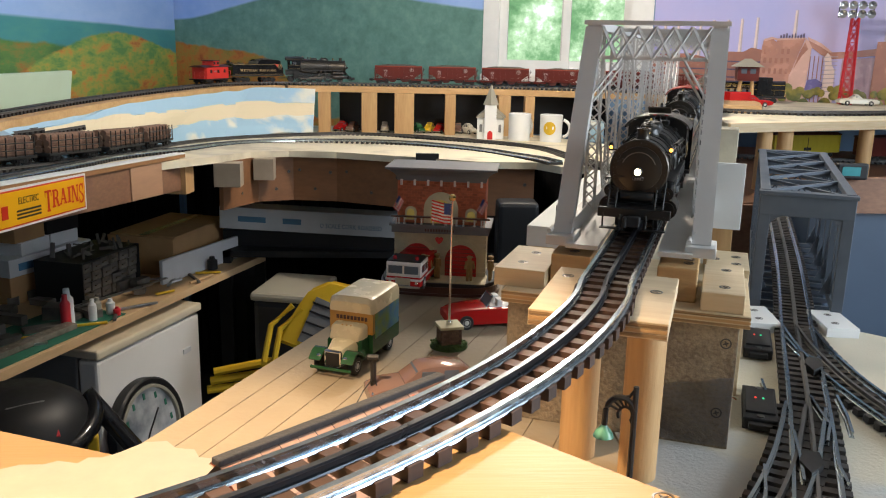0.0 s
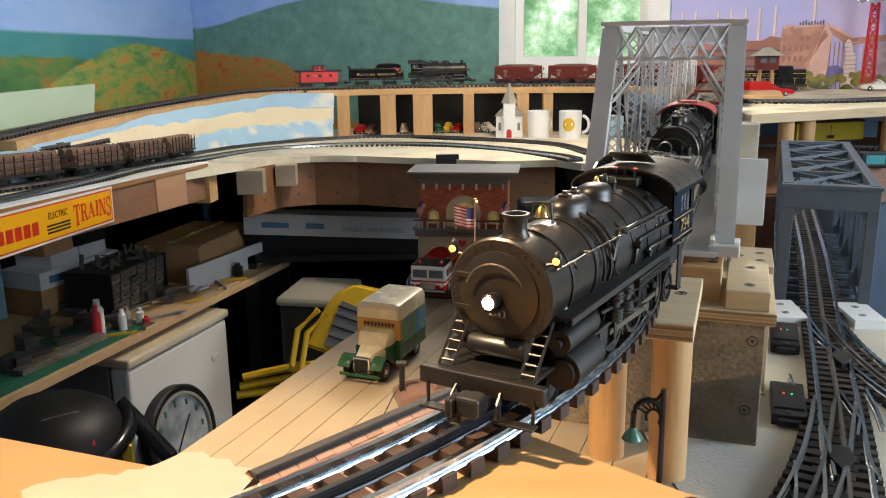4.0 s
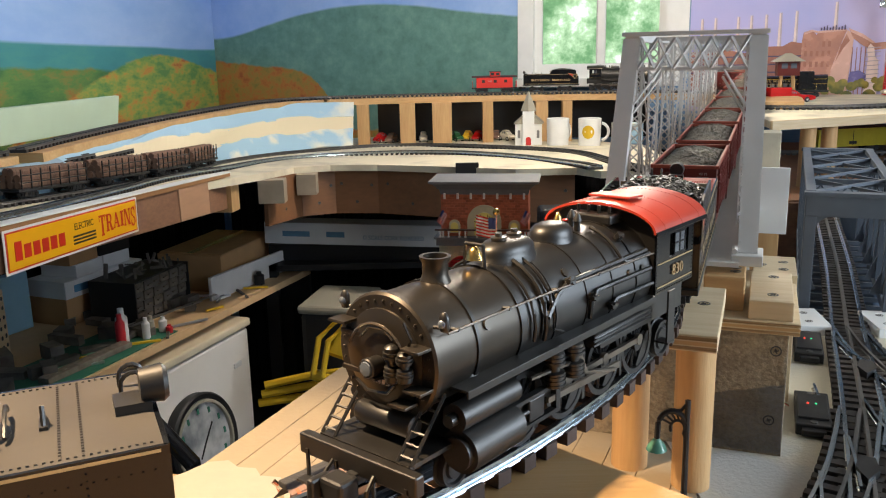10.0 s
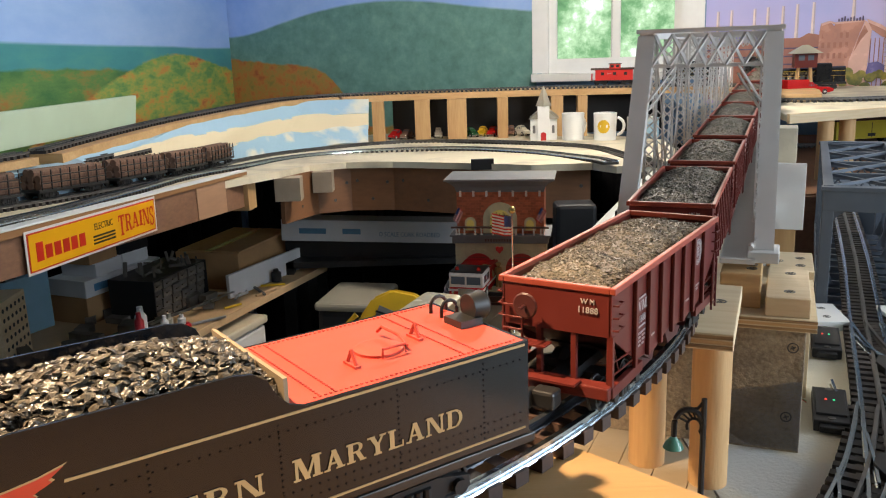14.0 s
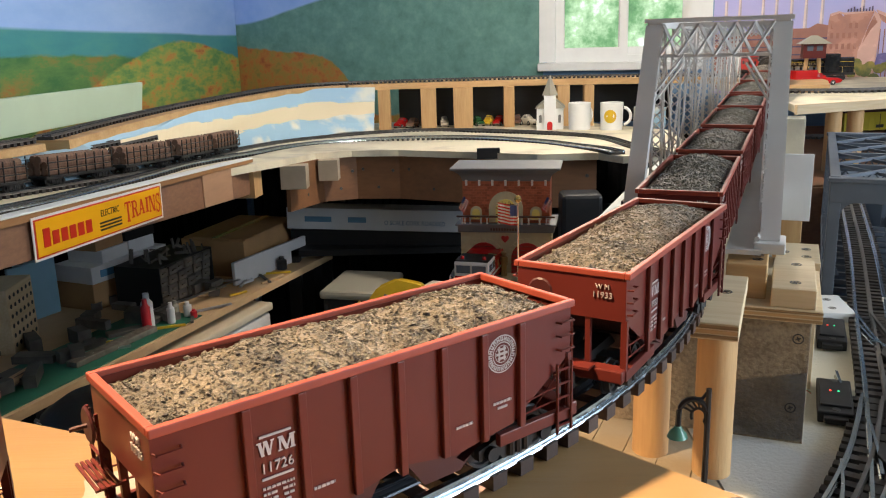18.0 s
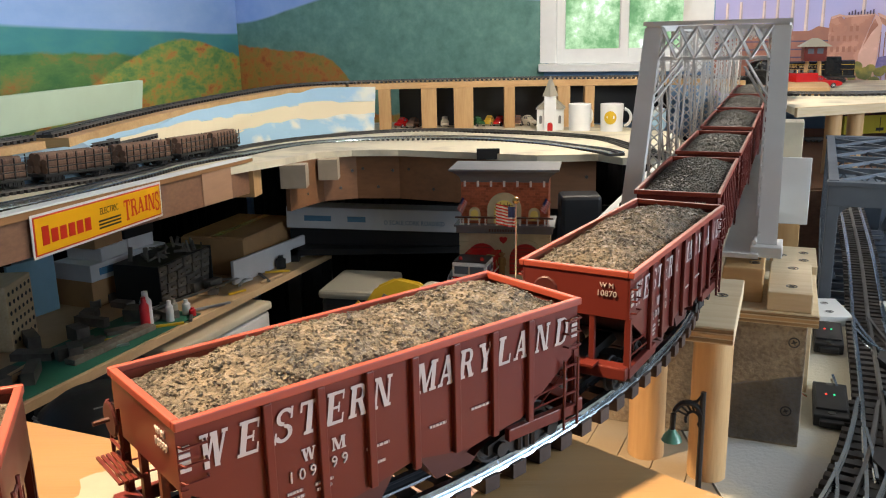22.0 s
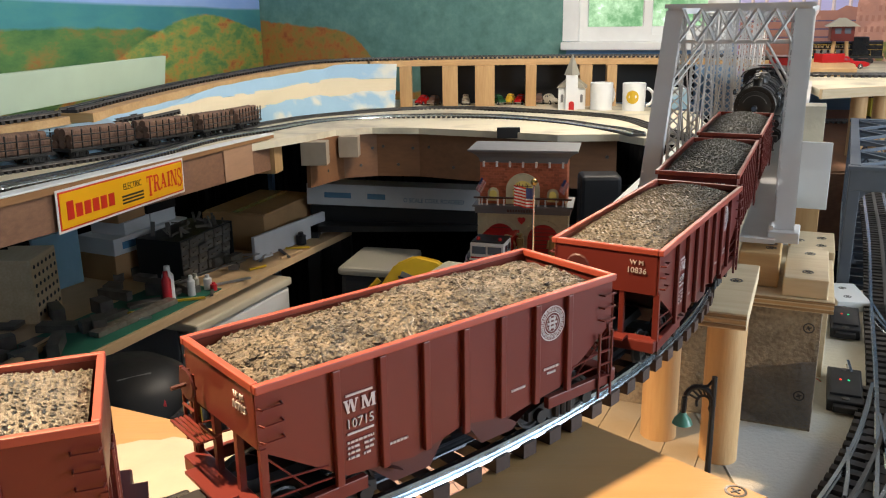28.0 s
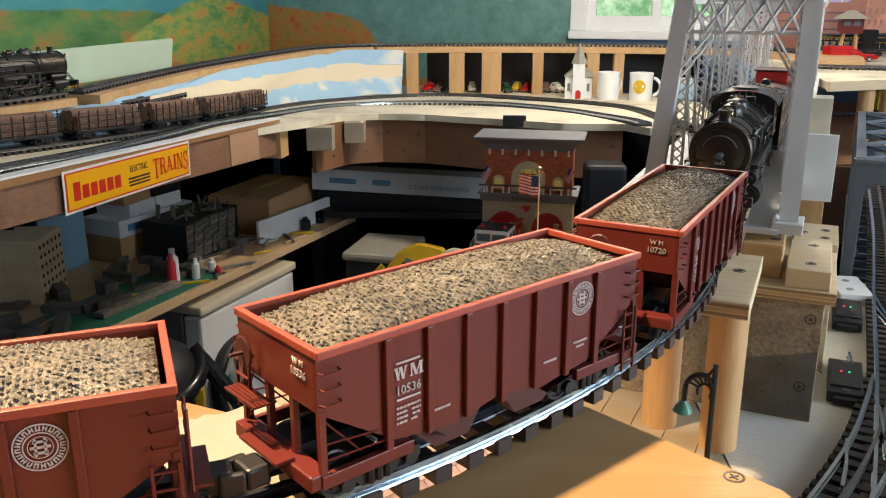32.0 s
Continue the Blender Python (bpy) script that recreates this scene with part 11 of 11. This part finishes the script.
mug(0.452, 2.99, 40, False)
mug(0.556, 2.94, -12, True)
block("blue_carton", 0.66, 0.76, 3.0, 3.07, low_z(3.0) - 0.0118, low_z(3.0) + 0.06, M["foam_pale"], "pale blue carton under the deck", Matrix.Identity(4), category="box")
rnd = random.Random(31)
PAINTS = [("car_red", "small red toy car under the deck"), ("car_white", "small white toy car under the deck"), ("plastic_yellow", "small yellow toy car under the deck"), ("car_pink", "small pink toy car under the deck"), ("truck_green", "small dark green toy car under the deck")]
for k, x in enumerate((-0.20, -0.155, -0.03, 0.10, 0.145, 0.185, 0.26, 0.30, 0.47)):
    y = 3.335 - 0.02 * (k % 2)
    p = PAINTS[(k * 3) % 5]
    build_car("toy_car", Matrix.Translation((x, y, low_z(y) - 0.0118)) @ Matrix.Rotation(radians(190 + rnd.uniform(-40, 40)), 4, "Z"), M[p[0]], p[1], L=0.075, W=0.033)


# ---------------------------------------------------------------- far right: upper deck, poster, cars and towers
plank("far_deck", [(0.845, 2.085), (1.10, 2.17), (1.371, 2.285), (2.25, 2.60), (2.25, 2.95), (1.25, 3.28), (0.93, 2.95), (0.96, 2.70)], RAIL - 0.0300, RAIL - 0.0120, M["cream_paint"], "cream plywood deck beside the poster", "deck")
block("deck_edging", 0, 1.55, -0.008, 0.002, RAIL - 0.034, RAIL - 0.010, M["pine_pale"], "pale pine edging of the far deck", Matrix.Translation((0.845, 2.085, 0)) @ Matrix.Rotation(math.atan2(0.515, 1.405), 4, "Z"), category="trim")
RIGHT_LINE = np.array([(x, y, RAIL) for x, y in catmull([(0.955, 2.56), (1.0, 2.50), (1.10, 2.46), (1.25, 2.45), (1.42, 2.49), (1.65, 2.60), (2.1, 2.85)], 16)])
track(RIGHT_LINE, "far upper track with dark ties", M["track_grey"], M["tie_black"], M["rail_black"], step=1)
for x, y in ((0.98, 2.17), (1.05, 2.20), (1.33, 2.30)):
    bm = B()
    rod(bm, (0, 0, 0), (0, 0, RAIL - 0.030 - 0.985), 0.020, 20)
    ob = part("dowel_post", bm, M["pine_z"], smooth=True)
    ob.matrix_basis = Matrix.Translation((x, y, 0.985))
    tagged(ob, "round pine dowel post under the far deck", "post", "dowel posts")
plank("far_lower_deck", [(0.80, 1.95), (2.25, 2.25), (2.25, 2.98), (1.0, 3.3), (0.8, 2.6)], 0.965, 0.985, M["old_wood"], "brown lower deck beside the poster", "deck")
block("brown_fascia", 0.72, 2.2, 1.93, 1.945, 0.80, 0.985, M["old_wood"], "stained brown panel under the far deck", Matrix.Identity(4), category="panel")
SIDE_LINE = np.array([(x, y, 1.000) for x, y in catmull([(0.95, 2.86), (1.25, 2.80), (1.50, 2.745), (1.8, 2.69), (2.2, 2.62)], 12)])
track(SIDE_LINE, "lower far track with dark ties", M["track_grey"], M["tie_black"], M["rail_black"], step=1)


def boxcar(x, y, rz, paint, label, number):
    b = thing("box_car", label, "box car", Matrix.Translation((x, y, 1.000)) @ Matrix.Rotation(radians(rz), 4, "Z"), "standing box cars")
    L = 0.128
    bm = B()
    box(bm, -0.029, 0.029, -L, L, 0.018, 0.078, bevel=0.001)
    bd = part("body", bm, paint, b)
    bm = B()
    vs = slab(bm, [(-0.031, 0.077), (0.031, 0.077), (0.029, 0.081), (0, 0.086), (-0.029, 0.081)], 2 * L + 0.004, "y")
    part("roof", bm, M["oxide_dark"], b, "dark red roof")
    for sx in (-1, 1):
        bm = B()
        box(bm, sx * 0.0285, sx * 0.0302, -0.019, 0.019, 0.020, 0.072)
        dr = part("door", bm, paint, b)
        bm = B()
        box(bm, sx * 0.0302, sx * 0.0310, -0.014, 0.014, 0.026, 0.036)
        box(bm, sx * 0.0302, sx * 0.0310, -0.001, 0.001, 0.022, 0.070)
        part("door_fitting", bm, M["black"], dr)
        for k in range(10):
            bm = B()
            y2 = -L + 0.014 + k * (2 * L - 0.028) / 9
            if abs(y2) > 0.024:
                box(bm, sx * 0.0286, sx * 0.0296, y2 - 0.0008, y2 + 0.0008, 0.019, 0.076)
                part("rib", bm, paint, b)
    for y2 in (-0.085, 0.085):
        add_truck(b, y2)


M["reefer_yellow"] = mat("reefer_yellow", (0.52, 0.42, 0.02), 0.45, var=0.08, scale=40)
boxcar(1.385, 2.775, 101, M["reefer_yellow"], "yellow refrigerator car with a dark red roof", "")
boxcar(1.665, 2.717, 101, M["oxide"], "maroon box car with white stencilling", "")


def poster():
    u0, u1, z0, z1 = POSTER_U
    p = thing("photo_backdrop", "glossy photographic backdrop sheet of a steel mill under a violet sky", "poster", m_back @ Matrix.Translation((0, -0.002, 0)), kind="structure")
    M["poster_sky"] = mat("poster_sky", (0.66, 0.52, 0.74), 0.22, second=(0.44, 0.46, 0.80), mix=(0.35, 0.7), scale=3)
    M["poster_brick"] = mat("poster_brick", (0.48, 0.22, 0.15), 0.25, second=(0.30, 0.15, 0.13), mix=(0.35, 0.65), scale=14)
    M["poster_brick2"] = mat("poster_brick2", (0.56, 0.28, 0.20), 0.25, second=(0.38, 0.20, 0.17), mix=(0.35, 0.65), scale=22)
    M["poster_pale"] = mat("poster_pale", (0.80, 0.66, 0.64), 0.25, var=0.1, scale=10)
    M["poster_dark"] = mat("poster_dark", (0.12, 0.10, 0.17), 0.25, var=0.3, scale=14)
    M["poster_pale2"] = mat("poster_pale2", (0.66, 0.42, 0.36), 0.25, var=0.15, scale=20)
    M["poster_grey"] = mat("poster_grey", (0.48, 0.42, 0.48), 0.25, var=0.15, scale=20)
    M["poster_haze"] = mat("poster_haze", (0.50, 0.34, 0.38), 0.25, var=0.2, scale=30)
    M["poster_violet"] = mat("poster_violet", (0.16, 0.14, 0.34), 0.25, var=0.2, scale=30)
    M["poster_bush"] = mat("poster_bush", (0.36, 0.28, 0.05), 0.3, second=(0.10, 0.12, 0.04), mix=(0.4, 0.6), scale=40)
    bm = B()
    box(bm, u0, u1, -0.002, 0.0, z0, z1)
    part("sheet", bm, M["poster_sky"], p)

    def shape(name, pts, mt, k):
        bm = B()
        vs = slab(bm, pts, 0.0004, "y")
        bmesh.ops.translate(bm, vec=(0, -0.0022 - 0.0006 * k, 0), verts=vs)
        part(name, bm, M[mt], p)
    for u, z, top in ((2.20, 1.30, 1.455), (2.25, 1.30, 1.458), (2.334, 1.30, 1.460), (2.382, 1.30, 1.463), (2.436, 1.30, 1.465), (2.4865, 1.316, 1.470), (2.5435, 1.318, 1.475), (2.6815, 1.395, 1.503)):
        shape("chimney_stack", [(u - 0.0075, z), (u + 0.0075, z), (u + 0.005, top), (u - 0.005, top)], "poster_pale", 1)
        shape("stack_shade", [(u + 0.0015, z), (u + 0.0075, z), (u + 0.005, top), (u + 0.001, top)], "poster_grey", 2)
    shape("mill_building", [(2.16, 1.12), (2.58, 1.12), (2.58, 1.352), (2.53, 1.362), (2.50, 1.345), (2.44, 1.345), (2.43, 1.325), (2.36, 1.322), (2.30, 1.335), (2.16, 1.33)], "poster_brick", 3)
    for k in range(3):
        shape("roof_band", [(2.16, 1.245 + 0.03 * k), (2.58, 1.245 + 0.03 * k), (2.58, 1.250 + 0.03 * k), (2.16, 1.250 + 0.03 * k)], "poster_dark", 4)
    shape("mill_building", [(2.567, 1.12), (2.676, 1.12), (2.676, 1.255), (2.722, 1.400), (2.622, 1.396), (2.618, 1.384), (2.602, 1.402), (2.572, 1.394), (2.568, 1.366)], "poster_brick2", 5)
    shape("lit_wall", [(2.676, 1.12), (2.735, 1.12), (2.748, 1.378), (2.724, 1.401), (2.700, 1.330), (2.676, 1.255)], "poster_pale2", 6)
    shape("wall_shadow", [(2.690, 1.285), (2.715, 1.335), (2.735, 1.360), (2.722, 1.385), (2.705, 1.345)], "poster_brick", 7)
    shape("mill_roof", [(2.572, 1.395), (2.60, 1.404), (2.622, 1.398), (2.720, 1.404), (2.722, 1.398), (2.62, 1.390), (2.604, 1.396), (2.575, 1.386)], "poster_pale2", 8)
    for k, u in enumerate(np.linspace(2.63, 2.712, 9)):
        shape("roof_vent", [(u, 1.400), (u + 0.005, 1.400), (u + 0.005, 1.410 + 0.004 * (k % 3)), (u, 1.410 + 0.004 * (k % 3))], "poster_dark", 9)
    for u in np.linspace(2.583, 2.665, 5):
        for z in (1.275, 1.315, 1.350):
            shape("mill_window", [(u - 0.005, z - 0.010), (u + 0.005, z - 0.010), (u + 0.005, z + 0.010), (u - 0.005, z + 0.010)], "poster_brick", 6)
    shape("conveyor", [(2.728, 1.404), (2.778, 1.382), (2.821, 1.350), (2.90, 1.356), (2.985, 1.368), (2.985, 1.342), (2.90, 1.332), (2.816, 1.324), (2.780, 1.342), (2.748, 1.366)], "poster_brick2", 7)
    shape("conveyor_top", [(2.728, 1.406), (2.778, 1.384), (2.821, 1.352), (2.815, 1.348), (2.775, 1.372), (2.735, 1.392)], "poster_pale2", 8)
    shape("process_tower", [(2.795, 1.14), (2.842, 1.14), (2.838, 1.285), (2.826, 1.30), (2.820, 1.335), (2.806, 1.348), (2.796, 1.330), (2.802, 1.295)], "poster_pale", 9)
    for z in np.linspace(1.20, 1.33, 9):
        shape("scaffold_line", [(2.792, z), (2.844, z + 0.003), (2.844, z + 0.006), (2.792, z + 0.003)], "poster_grey", 10)
    for u in np.linspace(2.745, 2.79, 4):
        shape("scaffold_leg", [(u, 1.14), (u + 0.003, 1.14), (u + 0.003, 1.335), (u, 1.335)], "poster_brick", 6)
    shape("mill_building", [(2.86, 1.12), (2.98, 1.12), (2.98, 1.335), (2.86, 1.325)], "poster_haze", 5)
    shape("mill_building", [(2.968, 1.12), (3.36, 1.12), (3.36, 1.36), (3.06, 1.37), (3.05, 1.395), (2.975, 1.392)], "poster_brick", 8)
    shape("tall_stack", [(2.990, 1.20), (3.045, 1.20), (3.035, 1.50), (3.000, 1.50)], "poster_grey", 7)
    shape("shadow_shape", [(2.735, 1.20), (2.80, 1.20), (2.80, 1.235), (2.775, 1.250), (2.745, 1.245)], "poster_violet", 10)
    rnd = random.Random(41)
    for k in range(46):
        u = 2.66 + 0.0155 * k
        bm = B()
        ball(bm, (u, -0.0095, 1.165 + rnd.uniform(-0.02, 0.050)), rnd.uniform(0.012, 0.026), sy=0.05, sz=rnd.uniform(0.8, 1.2), seg=9, rings=6)
        part("printed_bush", bm, M["poster_bush"], p)


poster()
DK = RAIL - 0.012


def diesel():
    d = thing("diesel_locomotive", "black and yellow diesel locomotive on the far deck", "diesel locomotive", Matrix.Translation((1.293, 3.108, DK)) @ Matrix.Rotation(radians(72 + 180), 4, "Z"))
    bm = B()
    box(bm, -0.030, 0.030, -0.155, 0.155, 0.018, 0.026, bevel=0.001)
    part("frame", bm, M["black"], d)
    bm = B()
    loft(bm, [(-0.150, sec(0.026, 0.026, 0.074, 0.5)), (0.150, sec(0.026, 0.026, 0.080, 0.5))])
    part("hood", bm, M["black_gloss"], d)
    bm = B()
    box(bm, -0.031, 0.031, 0.050, 0.105, 0.026, 0.092, bevel=0.004)
    part("cab", bm, M["black_gloss"], d)
    for sx in (-1, 1):
        bm = B()
        box(bm, sx * 0.0262, sx * 0.0270, -0.145, 0.148, 0.0640, 0.0652)
        part("yellow_stripe", bm, M["plastic_yellow"], d)
        share("road_name", serif_mesh("WESTERN MARYLAND", 0.0070, 0.150, M["lettering_gold"]), d, Matrix.Translation((sx * 0.0275, -0.03, 0.0580)) @ (SIDE_R if sx > 0 else SIDE_L), "gold lettering")
        for k in range(8):
            bm = B()
            y = -0.13 + k * 0.022
            box(bm, sx * 0.0262, sx * 0.0272, y, y + 0.014, 0.032, 0.050)
            part("louvre", bm, M["fridge_grey"], d)
        bm = B()
        for y in np.linspace(-0.15, 0.15, 9):
            rod(bm, (sx * 0.030, y, 0.026), (sx * 0.030, y, 0.048), 0.0008, 5)
        rod(bm, (sx * 0.030, -0.15, 0.048), (sx * 0.030, 0.15, 0.048), 0.0008, 5)
        part("railing", bm, M["brass"], d)
    for y in (-0.095, 0.095):
        add_truck(d, y, 0.045)


diesel()
build_car("red_truck", Matrix.Translation((1.195, 2.81, DK)) @ Matrix.Rotation(radians(-84), 4, "Z"), M["car_red"], "bright red model dump truck on the far deck", L=0.165, W=0.055, pickup=True)
tr = bpy.data.objects["red_truck"]
bm = B()
box(bm, -0.028, 0.028, -0.080, -0.005, 0.020, 0.050, bevel=0.002)
part("dump_box", bm, M["car_red"], tr)
build_car("pickup_truck", Matrix.Translation((1.695, 3.02, DK)) @ Matrix.Rotation(radians(80), 4, "Z"), M["car_white"], "cream model pickup truck on the far deck", L=0.14, W=0.05, pickup=True)


def shanty():
    s = thing("crossing_tower", "maroon model crossing tower with a pale roof", "model building", Matrix.Translation((1.268, 3.01, DK)) @ Matrix.Rotation(radians(-15), 4, "Z") @ Matrix.Scale(1.08, 4))
    for sx in (-1, 1):
        for sy in (-1, 1):
            bm = B()
            rod(bm, (sx * 0.024, sy * 0.024, 0), (sx * 0.018, sy * 0.018, 0.075), 0.0035, 6)
            part("leg", bm, M["pine_z"], s)
    bm = B()
    box(bm, -0.034, 0.034, -0.034, 0.034, 0.075, 0.120, bevel=0.001)
    cb = part("cabin", bm, M["oxide"], s)
    bm = B()
    for sx in (-0.014, 0.014):
        box(bm, sx - 0.009, sx + 0.009, -0.0352, -0.0335, 0.098, 0.114)
    part("window", bm, M["glass_dark"], cb)
    bm = B()
    rod(bm, (0, 0, 0.120), (0, 0, 0.146), 0.068, 4, r2=0.012)
    bmesh.ops.rotate(bm, verts=bm.verts, cent=(0, 0, 0), matrix=Matrix.Rotation(radians(45), 3, "Z"))
    part("roof", bm, M["plastic_grey"], s, "pale pyramid roof")


shanty()


def light_tower():
    t = thing("floodlight_tower", "red lattice floodlight tower with eight round lamps", "floodlight tower", Matrix.Translation((1.68, 3.08, DK)) @ Matrix.Rotation(radians(-18), 4, "Z"))
    H = 0.312
    red = M["plastic_red"]
    for sx in (-1, 1):
        for sy in (-1, 1):
            bm = B()
            rod(bm, (sx * 0.020, sy * 0.020, 0), (sx * 0.012, sy * 0.012, H), 0.0026, 6)
            part("leg", bm, red, t)
    for k in range(7):
        z0, z1 = H * k / 7, H * (k + 1) / 7
        a, b = 0.020 - 0.008 * k / 7, 0.020 - 0.008 * (k + 1) / 7
        bm = B()
        for r in range(4):
            m = Matrix.Rotation(r * math.pi / 2, 4, "Z")
            for p, q in (((-a, -a, z0), (b, -b, z1)), ((a, -a, z0), (-b, -b, z1)), ((-a, -a, z0), (a, -a, z0))):
                rod(bm, m @ Vector(p), m @ Vector(q), 0.0018, 4)
        part("brace", bm, red, t)
    bm = B()
    for z in (0.009, 0.041):
        rod(bm, (-0.058, 0, H + z), (0.058, 0, H + z), 0.0022, 6)
    for x in (-0.058, 0.0, 0.058):
        rod(bm, (x, 0, H - 0.002), (x, 0, H + 0.048), 0.0022, 6)
    part("lamp_board", bm, M["black"], t, "dark lamp frame")
    for i in range(4):
        for j in range(2):
            bm = B()
            lathe(bm, [(0.006, -0.012), (0.0145, 0.004), (0.0150, 0.006), (0.0125, 0.0055), (0.0005, 0.001)], 16,
                  Matrix.Translation((-0.047 + 0.0315 * i, -0.012, H + 0.011 + 0.031 * j)) @ Matrix.Rotation(radians(90), 4, "X"))
            part("floodlamp", bm, M["chrome"], t, "round chrome floodlamp", True)


light_tower()

# lamps that light the room: clamp lamp and ceiling globe, both out of view
bm = B()
lathe(bm, [(0.075, -0.02), (0.06, 0.04), (0.03, 0.075), (0.012, 0.10)], 24)
ob = part("clamp_lamp_shade", bm, M["chrome"], smooth=True)
ob.matrix_basis = look(CLAMP, (-0.30, 0.36, 1.17)) @ Matrix.Translation((0, 0, 0.07))
tagged(ob, "aluminium clamp lamp reflector hanging over the curve", "lamp")
bm = B()
rod(bm, (CLAMP[0] - 0.02, CLAMP[1], 2.13), (CLAMP[0] - 0.02, CLAMP[1], CEIL), 0.006, 8)
part("lamp_cord", bm, M["black"], ob).matrix_parent_inverse = ob.matrix_basis.inverted()

motions()
